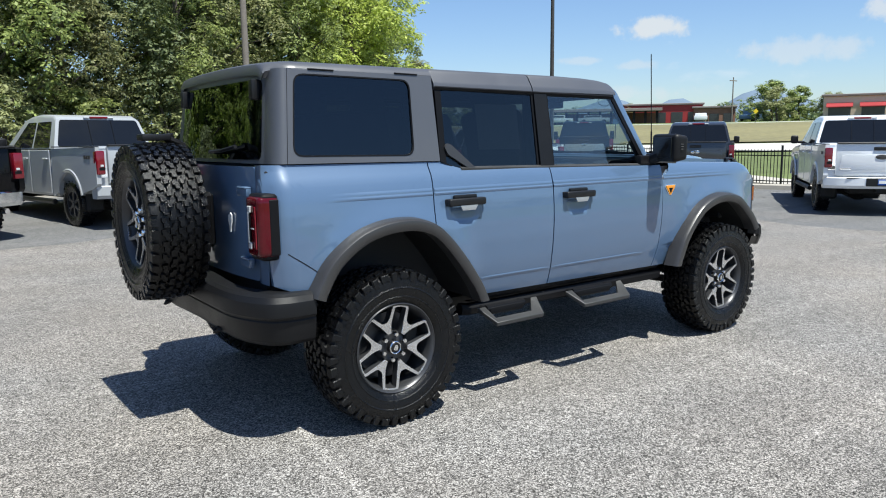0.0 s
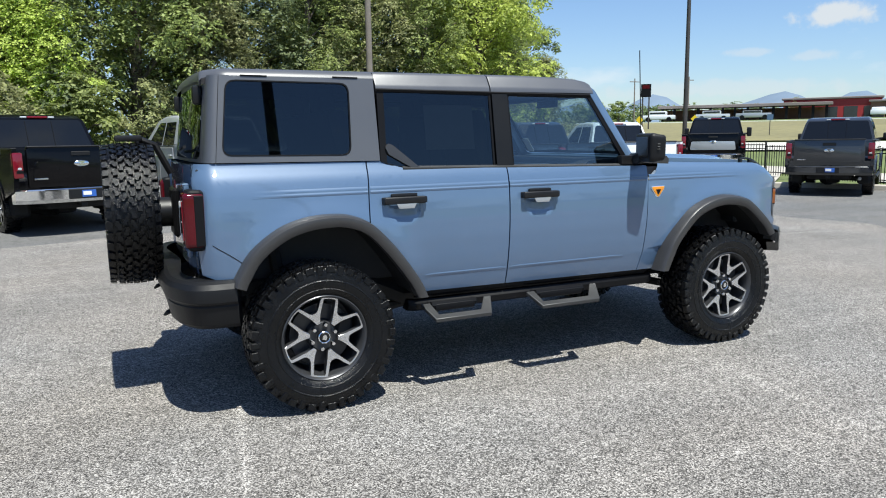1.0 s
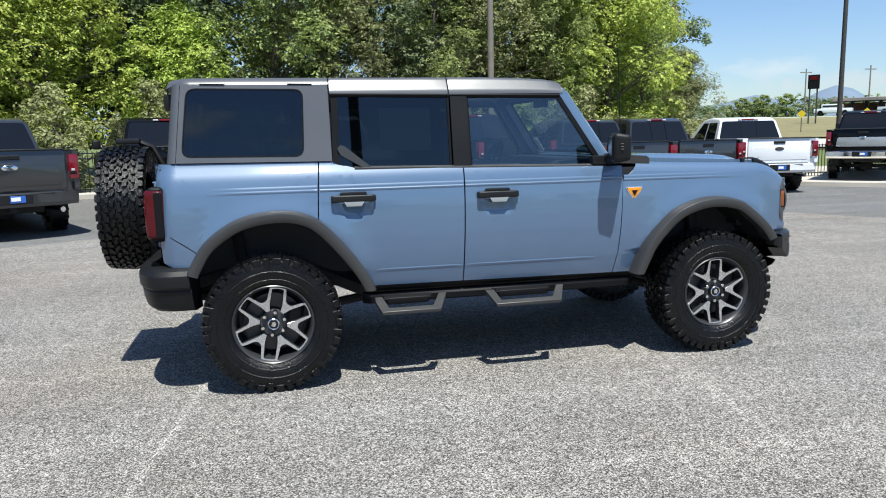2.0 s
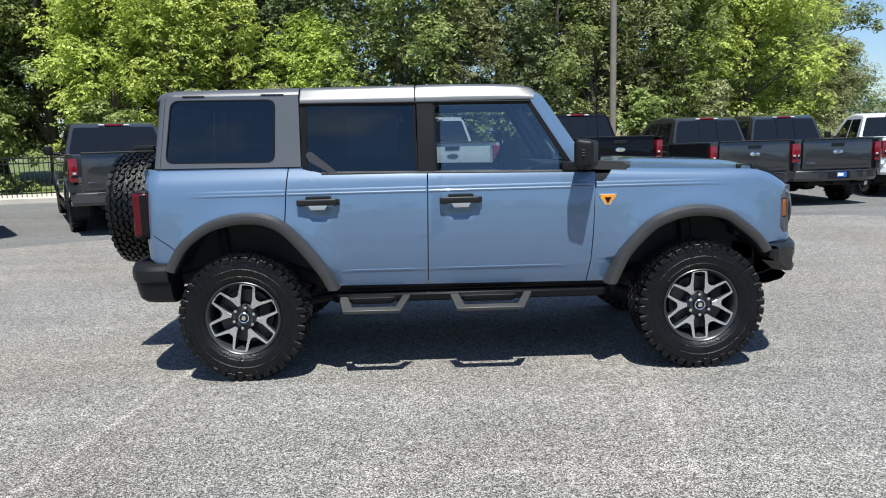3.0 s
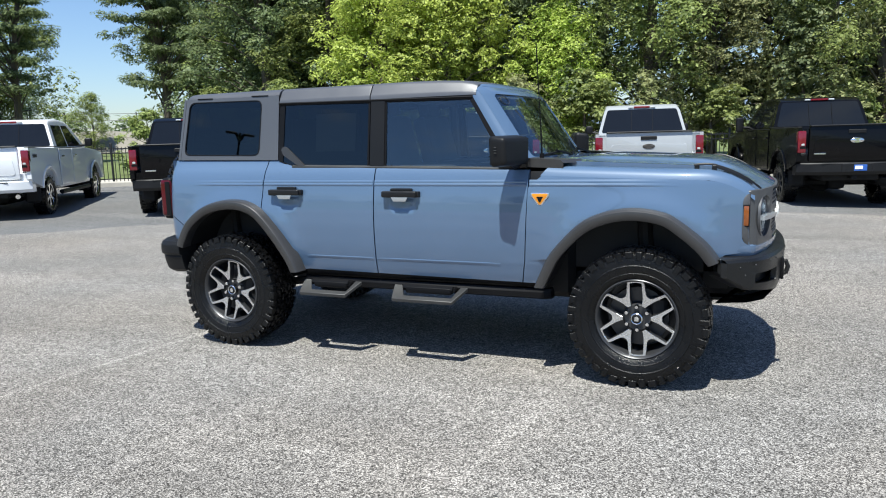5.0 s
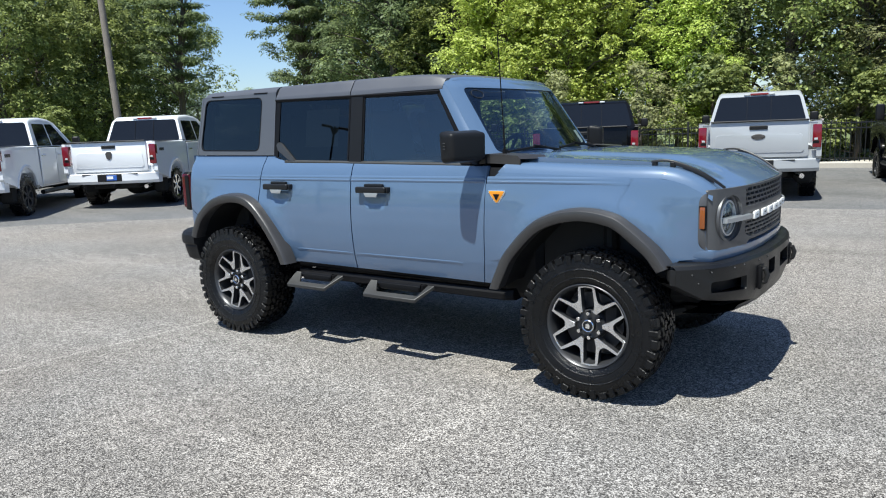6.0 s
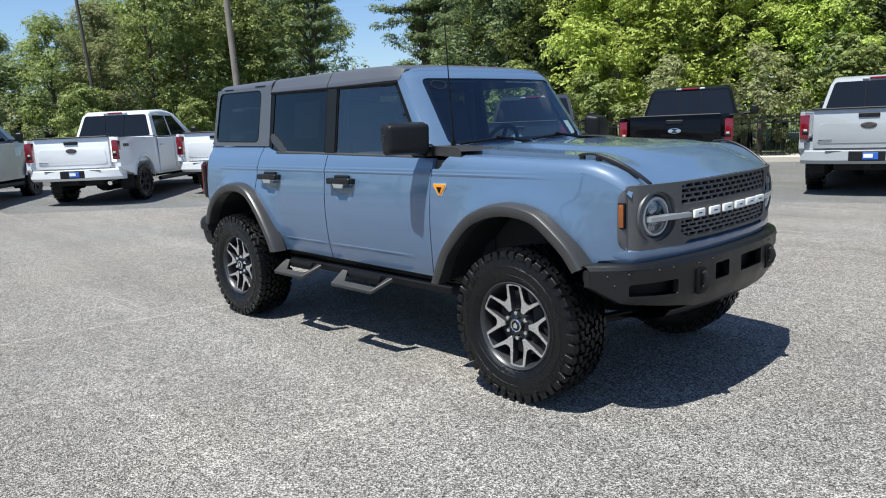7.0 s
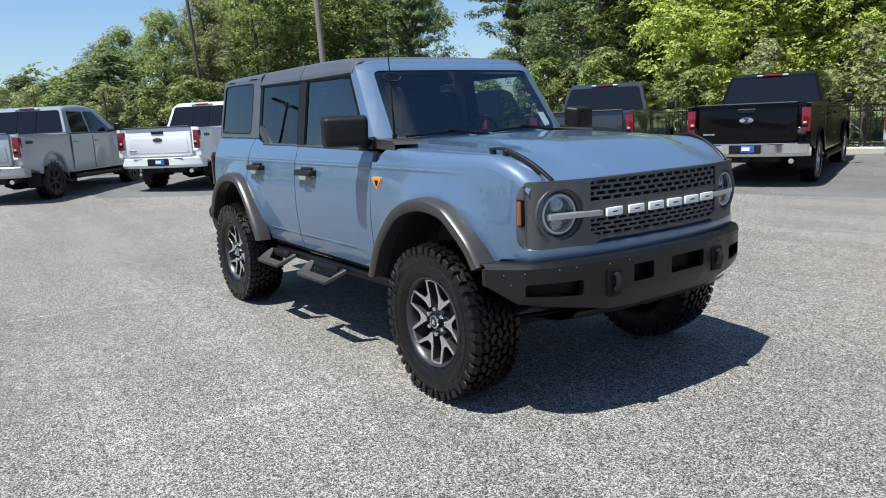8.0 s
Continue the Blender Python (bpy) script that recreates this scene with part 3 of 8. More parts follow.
def side_normals(ob):
    """Smooth shading that follows the curve of the body side exactly."""
    me = ob.data
    out = []
    for poly in me.polygons:
        flat = all(abs(side_y(c.x, c.z).y + abs(c.y)) < 1e-4 for c in (me.vertices[v].co for v in poly.vertices))
        for li in poly.loop_indices:
            c = me.vertices[me.loops[li].vertex_index].co
            if flat:
                h = 0.012
                dx = (side_y(c.x + h, c.z).y - side_y(c.x - h, c.z).y) / (2 * h)
                dz = (side_y(c.x, c.z + 0.006).y - side_y(c.x, c.z - 0.006).y) / 0.012
                n = Vector((dx, -1.0, dz)).normalized()
                out.append((n.x, n.y if c.y < 0 else -n.y, n.z))
            else:
                out.append(tuple(poly.normal) if not poly.use_smooth else tuple(me.corner_normals[li].vector))
    me.normals_split_custom_set(out)


ARCH_R = [(-0.468, 0.745), (-0.448, 0.790), (-0.367, 0.915), (-0.224, 1.022), (-0.08, 1.072), (0.066, 1.086), (0.190, 1.070), (0.306, 1.012), (0.446, 0.865), (0.568, 0.693), (0.620, 0.585)]
ARCH_F = [(2.335, 0.575), (2.380, 0.680), (2.445, 0.800), (2.598, 0.960), (2.734, 1.030), (2.860, 1.058), (2.960, 1.060), (3.060, 1.045), (3.150, 1.010), (3.311, 0.882), (3.395, 0.775)]


def shrunk(line, cx, cz, d):
    out = []
    for p in line:
        v = Vector(p) - Vector((cx, cz))
        out.append(tuple(Vector((cx, cz)) + v * (1 - d / v.length)))
    return out


arch_r = [tuple(p) for p in run(ARCH_R, 4)]
arch_f = [tuple(p) for p in run(ARCH_F, 4)]
open_r, open_f = shrunk(arch_r, 0.06, 0.55, 0.03), shrunk(arch_f, 2.92, 0.55, 0.03)
US = [round(hx + 0.022 * k, 4) for hx in (0.51, 1.417) for k in range(-6, 7)] + [-0.61, -0.60, -0.59, -0.575, -0.56, -0.545, -0.53, -0.33, -0.315, -0.285, -0.27, -0.255, -0.50, -0.46, -0.42] + [round(-0.36 + 0.06 * k, 3) for k in range(60)] + [3.24, 3.30, 3.36, 3.42, 3.46, 3.50]
VS = [0.60, 0.64, 0.675, 0.69, 0.70, 0.76, 0.82, 0.88, 0.94, 0.99, 1.03, 1.043, 1.055, 1.068, 1.08, 1.092, 1.105, 1.118, 1.13, 1.142, 1.155, 1.168, 1.18, 1.197, 1.206, 1.225, 1.26, 1.29, 1.31, 1.34]


FOLD = (0, 0.028, 0)
rear_cut = [p for p in open_r if p[0] < 0.280]
seam = [float(np.interp(x, [p[0] for p in open_r], [p[1] for p in open_r])) for x in (0.289, 0.296)]
quarter = [(-0.605, 0.80), (-0.622, 1.0), (-0.622, 1.30), (-0.605, 1.372), (0.312, 1.362), (0.300, 1.20), (0.289, seam[0])] + rear_cut[::-1]
QP = both("quarter_panel", panel(quarter, [], side_y, US, VS, FOLD), PAINT_BLUE, SUV)
rear_arch = [p for p in open_r if p[0] > 0.305]
rear_door = [(0.320, 1.362), (0.405, 1.362), (0.470, 1.338), (0.530, 1.322), (1.205, 1.303), (1.190, 0.585), (0.640, 0.590)] + rear_arch[::-1] + [(0.296, seam[1]), (0.307, 1.20)]
RD = both("rear_door", panel(rear_door, [], side_y, US, VS, FOLD), PAINT_BLUE, SUV)
front_door = [(1.213, 1.303), (2.18, 1.286), (2.282, 1.286), (2.262, 0.90), (2.250, 0.72), (2.225, 0.575), (1.198, 0.585)]
FD = both("front_door", panel(front_door, [], side_y, US, VS, FOLD), PAINT_BLUE, SUV)


def nose_x(y):
    return 3.688 - 0.135 * (abs(y) / 0.80) ** 2.6


def hood_z(x, y):
    """The bonnet's top, rolling down to the grille."""
    front = nose_x(y) - 0.012
    z = 1.335 - 0.045 * (x - 2.36) / 1.0
    roll = 0.30 + 0.16 * smoothstep(0.69, 0.50, abs(y))
    z -= 0.125 * max(0.0, (x - (front - roll)) / roll) ** 2.2
    bulge = smoothstep(0.50, 0.40, abs(y)) * smoothstep(2.38, 2.7, x) * smoothstep(front, front - 0.35, x)
    return z + 0.022 * bulge + 0.012 * (1 - (y / 0.75) ** 2)


def fender_z(x):
    """The fender's top edge, a little under the bonnet's side."""
    return hood_z(x, 0.72) - float(np.interp(x, [2.3, 2.6, 3.1, 3.35, 3.53], [0.024, 0.022, 0.017, 0.009, 0.0]))


front_arch = [p for p in open_f]
top_line = [(x, fender_z(x) - 0.062) for x in (2.365, 2.6, 2.9, 3.1, 3.2, 3.3, 3.38, 3.44, 3.49, 3.525)]
fender = top_line + [(3.540, 1.130), (3.536, 1.10), (3.536, 0.88), (3.550, 0.845), (3.552, 0.815), (3.42, 0.80)] + front_arch[::-1] + [(2.232, 0.575), (2.256, 0.72), (2.268, 0.90), (2.279, 1.175), (2.290, 1.190)]
fb = panel(fender, [], side_y, US, VS, FOLD)
rows = []
for x in [2.365, 2.45, 2.6, 2.75, 2.9, 3.0, 3.1, 3.2, 3.26, 3.32, 3.38, 3.44, 3.49, 3.53, 3.563]:
    zt = fender_z(x)
    sy = side_y(x, zt - 0.062)
    if x < 2.4:
        # the rear corner is cut off slantwise
        rows.append([tuple(side_y(x - 0.012, zt - 0.062)), (x + 0.006, sy.y + 0.008, zt - 0.042), (x + 0.020, sy.y + 0.020, zt - 0.025), (x + 0.030, sy.y + 0.036, zt - 0.013), (x + 0.036, sy.y + 0.054, zt - 0.006), (x + 0.038, -0.725, zt - 0.004), (x + 0.038, -0.690, zt - 0.003), (x + 0.038, -0.688, zt - 0.05)])
        continue
    rows.append([tuple(sy), (x, sy.y + 0.008, zt - 0.042), (x, sy.y + 0.020, zt - 0.025), (x, sy.y + 0.036, zt - 0.013), (x, sy.y + 0.054, zt - 0.006), (x, -0.725 if x < 3.4 else sy.y + 0.072, zt - 0.004), (x, -0.690, zt - 0.003), (x, -0.688, zt - 0.05)])
sheet(fb, rows)
bmesh.ops.recalc_face_normals(fb, faces=fb.faces)
FE = both("fender", fb, PAINT_BLUE, SUV)

# dark filler between the door and the cut corner of the fender
bm = panel([(2.272, 1.150), (2.272, 1.275), (2.46, 1.275), (2.46, 1.150)], [], lambda x, z: side_y(x, z) + Vector((0, 0.026, 0)), [2.33, 2.40], [1.20, 1.25], FOLD)
both("fender_filler", bm, PLASTIC_BLACK, SUV)

for ob in (*QP, *RD, *FD, *FE):
    side_normals(ob)
# pressed line under the shoulder, broken at the panel gaps
for panels, xa, xb, fa, fb_ in ((QP, -0.34, 0.297, 1, 0), (RD, 0.312, 1.198, 0, 0), (FD, 1.211, 2.270, 0, 0), (FE, 2.288, 3.16, 0, 1)):
    bm = bmesh.new()
    rows = []
    for k in range(25):
        x = xa + (xb - xa) * k / 24
        e = min(1.0, k / 8 if fa else 1.0, (24 - k) / 8 if fb_ else 1.0)
        rows.append([tuple(side_y(x, z) + Vector((0, -o * e - 0.0006, 0))) for z, o in ((1.226, 0.0), (1.218, 0.0028), (1.2125, 0.0032), (1.2060, 0.0003), (1.2030, 0.0007), (1.1975, 0.0044), (1.1930, 0.0040), (1.185, 0.0))])
    sheet(bm, rows)
    bmesh.ops.recalc_face_normals(bm, faces=bm.faces)
    for line_ob, host in zip(both("shoulder_crease", bm, PAINT_BLUE, SUV), panels):
        line_ob.parent = host
# pressed line along the foot of the doors
for doors, xa, xb in ((RD, 0.640, 1.185), (FD, 1.205, 2.090)):
    bm = bmesh.new()
    rows = []
    for k in range(13):
        x = xa + (xb - xa) * k / 12
        e = min(1.0, k / 1.0, (12 - k) / 1.0)
        dz = -0.004 * (1 - e)
        rows.append([tuple(side_y(x, z + dz) + Vector((0, -o * e - 0.0006, 0))) for z, o in ((0.6990, 0.0), (0.6955, 0.0026), (0.6920, 0.0030), (0.6870, 0.0022), (0.676, 0.0))])
    sheet(bm, rows)
    bmesh.ops.recalc_face_normals(bm, faces=bm.faces)
    for line_ob, door in zip(both("door_crease", bm, PAINT_BLUE, SUV), doors):
        line_ob.parent = door

# seam of the lower corner, from the tail lamp down to the flare
bm = bmesh.new()
tube(bm, [tuple(side_y(x, z) + Vector((0, -0.0005, 0))) for x, z in ((-0.552, 0.958), (-0.53, 0.942), (-0.50, 0.922), (-0.47, 0.902), (-0.44, 0.880), (-0.41, 0.857), (-0.39, 0.840))], 0.0022, 5)
for line_ob, host in zip(both("corner_seam", bm, SEAL_BLACK, SUV), QP):
    line_ob.parent = host

# bonnet
bm = bmesh.new()
rows = []
ys = list(np.linspace(-0.68, 0.68, 29))
for k in range(26):
    u = k / 25
    u = 1 - (1 - u) ** 1.5
    row = []
    for y in ys:
        x = 2.36 + u * (nose_x(y) - 0.012 - 2.36)
        row.append((x, y, hood_z(x, y)))
    rows.append(row)
sheet(bm, rows)
rim = [e for e in bm.edges if e.is_boundary]
g = bmesh.ops.extrude_edge_only(bm, edges=rim)["geom"]
bmesh.ops.translate(bm, vec=(-0.02, 0, -0.03), verts=[v for v in g if isinstance(v, bmesh.types.BMVert)])
bmesh.ops.recalc_face_normals(bm, faces=bm.faces)
part("bonnet", bm, PAINT_BLUE, SUV)

# trail sights on the fender tops
bm = bmesh.new()
rows = []
for p in run([(3.235, -0.715, 0.010), (3.27, -0.714, 0.016), (3.33, -0.710, 0.020), (3.38, -0.703, 0.016), (3.43, -0.694, 0.013), (3.49, -0.682, 0.012), (3.56, -0.665, 0.011), (3.595, -0.655, 0.010)], 4):
    z = hood_z(p.x, p.y) + p.z
    low = 0.012 if p.x < 3.34 else 0.022
    rows.append([(p.x, p.y - 0.012, z - low), (p.x, p.y - 0.011, z - 0.004), (p.x, p.y - 0.008, z), (p.x, p.y + 0.008, z), (p.x, p.y + 0.011, z - 0.004), (p.x, p.y + 0.012, z - low)])
gr = sheet(bm, rows, closed=True)
bm.faces.new(gr[0])
bm.faces.new(gr[-1])
for x in (3.250, 3.345):
    box(bm, (x, -0.712, hood_z(x, 0.71) - 0.006), (0.026, 0.026, 0.034), 0.004)
bmesh.ops.recalc_face_normals(bm, faces=bm.faces)
both("trail_sight", bm, PLASTIC_BLACK, SUV, "black tie-down sight")

# wheel arch flares
for line, cx, name in ((arch_r, 0.06, "rear"), (arch_f, 2.92, "front")):
    bm = bmesh.new()
    rows = []
    for p in line:
        v = Vector(p) - Vector((cx, 0.55))
        v.normalize()
        row = []
        for off, y in ((0.004, -0.838), (0.004, -0.868), (0.001, -0.912), (-0.004, -0.934), (-0.012, -0.944), (-0.026, -0.947), (-0.056, -0.943), (-0.064, -0.936), (-0.066, -0.915), (-0.058, -0.845)):
            row.append((p[0] + v.x * off, y, p[1] + v.y * off))
        rows.append(row)
    sheet(bm, rows)
    for end in (rows[0], rows[-1]):
        bm.faces.new([bm.verts.new(q) for q in end])
    bmesh.ops.recalc_face_normals(bm, faces=bm.faces)
    both("wheel_flare", bm, PLASTIC_GREY, SUV, "grey plastic wheel-arch flare")
    bm = bmesh.new()
    inner = shrunk(line, cx, 0.55, 0.055)
    sheet(bm, [[(p[0], -0.86, p[1]), (p[0], -0.70, p[1] + 0.01), (p[0], -0.52, p[1] + 0.01)] for p in inner])
    both("wheel_liner", bm, UNDER_BLACK, SUV)

# hidden tub behind the panels, chassis and running gear
for name, c, size in (("cabin_tub", (1.45, 0, 0.94), (4.0, 1.10, 0.60)), ("cabin_floor", (1.46, 0, 0.93), (1.60, 1.56, 0.66)), ("load_floor", (-0.30, 0, 1.20), (0.60, 1.48, 0.30)), ("engine_bay", (2.70, 0, 1.16), (0.90, 1.30, 0.22)),
                      ("sill_deck", (1.40, 0, 1.225), (1.85, 1.52, 0.05)), ("front_tray", (3.38, 0, 0.98), (0.26, 1.36, 0.30))):
    bm = bmesh.new()
    box(bm, c, size, 0.01)
    part(name, bm, CABIN_DARK, SUV)
bm = bmesh.new()
for s in (-1, 1):
    tube(bm, [(-0.62, s * 0.50, 0.60), (-0.30, s * 0.50, 0.68), (0.25, s * 0.50, 0.68), (0.6, s * 0.52, 0.52), (2.4, s * 0.52, 0.52), (2.7, s * 0.46, 0.58), (3.45, s * 0.44, 0.60)], 0.065, 6)
    tube(bm, [(-0.12, s * 0.60, 0.36), (-0.20, s * 0.56, 0.98)], 0.035, 8)
    tube(bm, [(2.98, s * 0.62, 0.40), (2.94, s * 0.56, 1.00)], 0.045, 10)
    tube(bm, [(0.05, s * 0.58, 0.40), (0.75, s * 0.48, 0.48)], 0.03, 8)
    tube(bm, [(2.55, s * 0.34, 0.42), (2.95, s * 0.70, 0.34), (3.30, s * 0.34, 0.42)], 0.028, 8)
    tube(bm, [(3.10, s * 0.10, 0.45), (3.14, s * 0.70, 0.42)], 0.018, 8)
tube(bm, [(0, -0.72, 0.418), (0, 0.72, 0.418)], 0.055, 10)
tube(bm, [(0, 0.10, 0.42), (0, 0.30, 0.42)], [0.15, 0.15], 12)
tube(bm, [(AXLE_F, -0.72, 0.418), (AXLE_F, 0.72, 0.418)], 0.035, 10)
tube(bm, [(0.2, 0.15, 0.45), (1.3, 0.05, 0.52)], 0.035, 8)
box(bm, (1.5, 0.05, 0.50), (1.1, 0.62, 0.16), 0.04)
box(bm, (0.75, 0.35, 0.50), (0.9, 0.35, 0.20), 0.05)
box(bm, (3.0, 0, 0.52), (0.6, 0.70, 0.22), 0.05)
tube(bm, [(1.9, 0.25, 0.46), (0.4, 0.30, 0.47), (0.1, 0.48, 0.62), (-0.35, 0.46, 0.58)], 0.035, 8)
tube(bm, [(-0.42, -0.40, 0.58), (-0.42, 0.45, 0.58)], 0.10, 12)
box(bm, (2.36, 0, 0.64), (0.30, 1.20, 0.40), 0.04)
box(bm, (3.36, 0, 0.66), (0.22, 1.10, 0.30), 0.04)
part("chassis", bm, UNDER_BLACK, SUV)
bm = bmesh.new()
rows = [[(x, y * w, z) for y in (-1, -0.5, 0, 0.5, 1)] for x, z, w in ((3.70, 0.560, 0.40), (3.60, 0.500, 0.36), (3.40, 0.430, 0.33), (3.05, 0.400, 0.32))]
sheet(bm, rows)
rim = [e for e in bm.edges if e.is_boundary]
g = bmesh.ops.extrude_edge_only(bm, edges=rim)["geom"]
bmesh.ops.translate(bm, vec=(0, 0, 0.02), verts=[v for v in g if isinstance(v, bmesh.types.BMVert)])
bmesh.ops.recalc_face_normals(bm, faces=bm.faces)
part("skid_plate", bm, STEEL_BUMPER, SUV)

# sills, side rails and hoop steps
bm = bmesh.new()
rows = [[(x, -0.775, 0.605), (x, -0.790, 0.585), (x, -0.788, 0.565), (x, -0.772, 0.548), (x, -0.72, 0.545)] for x in (0.60, 1.2, 1.8, 2.34)]
sheet(bm, rows)
bmesh.ops.recalc_face_normals(bm, faces=bm.faces)
both("sill", bm, SEAL_BLACK, SUV)
bm = bmesh.new()
rows = [[(x, -0.745, 0.535), (x, -0.775, 0.53), (x, -0.788, 0.51), (x, -0.784, 0.475), (x, -0.755, 0.462), (x, -0.69, 0.465)] for x in (0.56, 0.60, 1.5, 2.36, 2.40)]
rows[0] = [(x, y + 0.03, z) for x, y, z in rows[0]]
rows[-1] = [(x, y + 0.03, z) for x, y, z in rows[-1]]
gr = sheet(bm, rows, closed=True)
bm.faces.new(gr[0])
bm.faces.new(gr[-1])
bmesh.ops.recalc_face_normals(bm, faces=bm.faces)
rails = both("side_rail", bm, SEAL_BLACK, SUV)
for x0, x1 in ((0.600, 1.090), (1.325, 1.880)):
    a, b = x0, x1
    # a flat tread with two slanting legs, bent from one plate
    plate = [(a + 0.008, -0.835, 0.520), (a + 0.046, -0.970, 0.455), (b - 0.078, -0.970, 0.455), (b - 0.014, -0.835, 0.524), (b - 0.064, -0.835, 0.524), (b - 0.112, -0.893, 0.460), (a + 0.100, -0.893, 0.460), (a + 0.066, -0.835, 0.520)]
    bm = bmesh.new()
    top, low = [bm.verts.new(p) for p in plate], [bm.verts.new((x, y + 0.004, z - 0.024)) for x, y, z in plate]
    for quad in ((0, 1, 6, 7), (1, 2, 5, 6), (2, 3, 4, 5)):
        bm.faces.new([top[k] for k in quad])
        bm.faces.new([low[k] for k in quad[::-1]])
    for k in range(8):
        bm.faces.new((top[k], low[k], low[(k + 1) % 8], top[(k + 1) % 8]))
    bmesh.ops.recalc_face_normals(bm, faces=bm.faces)
    bmesh.ops.bevel(bm, geom=[e for e in bm.edges if e.calc_face_angle(0) > 0.9], offset=0.003, segments=1, affect="EDGES")
    steps = both("hoop_step", bm, STEP_GREY, SUV, "grey steel hoop step")
    bm = bmesh.new()
    for x in (a + 0.075, b - 0.12):
        tube(bm, [(x, -0.840, 0.500), (x, -0.76, 0.50)], 0.018, 8)
    tube(bm, [(a + 0.075, -0.830, 0.503), (b - 0.12, -0.830, 0.503)], 0.022, 8)
    both("step_bracket", bm, SEAL_BLACK, SUV)
    bm = bmesh.new()
    box(bm, ((a + b) / 2 - 0.018, -0.822, 0.492), (b - a - 0.215, 0.062, 0.050), 0.020, seg=3)
    for pad, step in zip(both("step_pad", bm, SEAL_BLACK, SUV, "black rubber step pad"), steps):
        pad.parent = step

# door handles, badge, mirror
for (hx, hz), doors in zip(HANDLES, (RD, FD)):
    for s, door in zip((-1, 1), doors):
        y = side_y(hx - 0.2, hz).y
        bm = bmesh.new()
        box(bm, (hx - 0.006, y - 0.031, hz), (0.256, 0.032, 0.042), 0.013, seg=3)
        box(bm, (hx - 0.115, y - 0.006, hz), (0.040, 0.050, 0.038), 0.01, seg=2)
        box(bm, (hx + 0.115, y - 0.006, hz), (0.040, 0.050, 0.038), 0.01, seg=2)
        box(bm, (hx, y - 0.004, hz + 0.026), (0.16, 0.02, 0.024), 0.008, seg=2)
        if s > 0:
            b2 = mirrored(bm)
            bm.free()
            bm = b2
        handle = part("handle", bm, PLASTIC_BLACK, door, "black door handle")
        bm = bmesh.new()
        slab(bm, [(-0.062, 0.0), (0.062, 0.0), (0.045, -0.030), (-0.045, -0.030)], 0.006, Matrix.Translation((hx, y - 0.044, hz - 0.016)), 0.002)
        if s > 0:
            b2 = mirrored(bm)
            bm.free()
            bm = b2
        part("handle_insert", bm, PAINT_SILVER, handle, "pale grey grip plate")
for s, fen in zip((-1, 1), FE):
    y = side_y(2.357, 1.12).y

    def on_side(pts, d, mat, name, parent, label=""):
        b = bmesh.new()
        slab(b, rounded(pts, 0.010, 3), 0.010, Matrix.Translation((2.357, y - d, 1.118)), 0.002)
        if s > 0:
            b2 = mirrored(b)
            b.free()
            b = b2
        return part(name, b, mat, parent, label)
    badge = on_side([(-0.058, 0.030), (0.058, 0.030), (0.058, 0.012), (0.008, -0.052), (-0.008, -0.052), (-0.058, 0.012)], 0.004, CHROME, "badge", fen, "orange and black shield badge")
    on_side([(-0.049, 0.024), (0.049, 0.024), (0.048, 0.012), (0.004, -0.043), (-0.004, -0.043), (-0.048, 0.012)], 0.008, BADGE_ORANGE, "badge_face", badge)
    on_side([(-0.024, 0.006), (0.024, 0.006), (0.012, -0.006), (0.006, -0.026), (-0.006, -0.026), (-0.012, -0.006)], 0.011, SEAL_BLACK, "badge_mark", badge)

bm = bmesh.new()
box(bm, (0, -0.010, 0), (0.115, 0.272, 0.185), 0.034, seg=4)
for v in bm.verts:
    v.co.y *= 1.0 + 0.25 * v.co.z
    if v.co.x > 0.02:
        v.co.z *= 0.90
        v.co.y *= 0.94
# the outer end is swept back
bmesh.ops.transform(bm, matrix=pose(2.203, -0.942, 1.406, 0, 0, -20), verts=bm.verts)
mirrors = both("wing_mirror", bm, BUMPER_GREY, SUV, "dark grey door mirror")
for s, mr in zip((-1, 1), mirrors):
    turned = pose(2.203, s * 0.942, 1.408, 0, 0, 20 * s)
    bm = bmesh.new()
    box(bm, (-0.0585, s * 0.010, 0), (0.006, 0.21, 0.135), 0.002, turned)
    part("mirror_glass", bm, LAMP_DARK, mr)
    for k in range(3):
        bm = bmesh.new()
        box(bm, (0.0, s * 0.1475, -0.010 + 0.016 * k), (0.020, 0.006, 0.005), 0.002, turned)
        part("mirror_slot", bm, STEP_GREY, mr)
    bm = bmesh.new()
    tube(bm, [(2.19, s * 0.76, 1.325), (2.195, s * 0.81, 1.33), (2.20, s * 0.88, 1.355)], [0.045, 0.038, 0.04], 10)
    box(bm, (2.17, s * 0.785, 1.325), (0.19, 0.06, 0.06), 0.015, seg=2)
    part("mirror_arm", bm, PLASTIC_BLACK, mr)

# ---- SUV: hardtop and glass ----
def wall_y(z):
    """Half width of the cabin above the belt."""
    return 0.778 - (z - 1.36) * 0.150


def on_wall(x, z):
    return Vector((x, -wall_y(z), z))


qwin = rounded([(-0.462, 1.416), (-0.418, 1.800), (0.240, 1.792), (0.226, 1.405)], 0.05)
bm = panel([(-0.500, 1.376), (-0.452, 1.830), (0.392, 1.824), (0.398, 1.366)], [qwin], on_wall, [], [], (0, 0.03, 0))
hq = both("hardtop_side", bm, TOP_GREY, SUV, "moulded grey hardtop side")


def pane(outline, place, depth, mat, name, parents, label="", sides=(-1, 1)):
    for s, p in zip(sides, parents):
        bm = panel(outline, [], place, [], [], depth)
        if s > 0:
            b2 = mirrored(bm)
            bm.free()
            bm = b2
        o = part(name, bm, mat, p, label)


def inset_wall(x, z):
    return Vector((x, -wall_y(z) + 0.005, z))


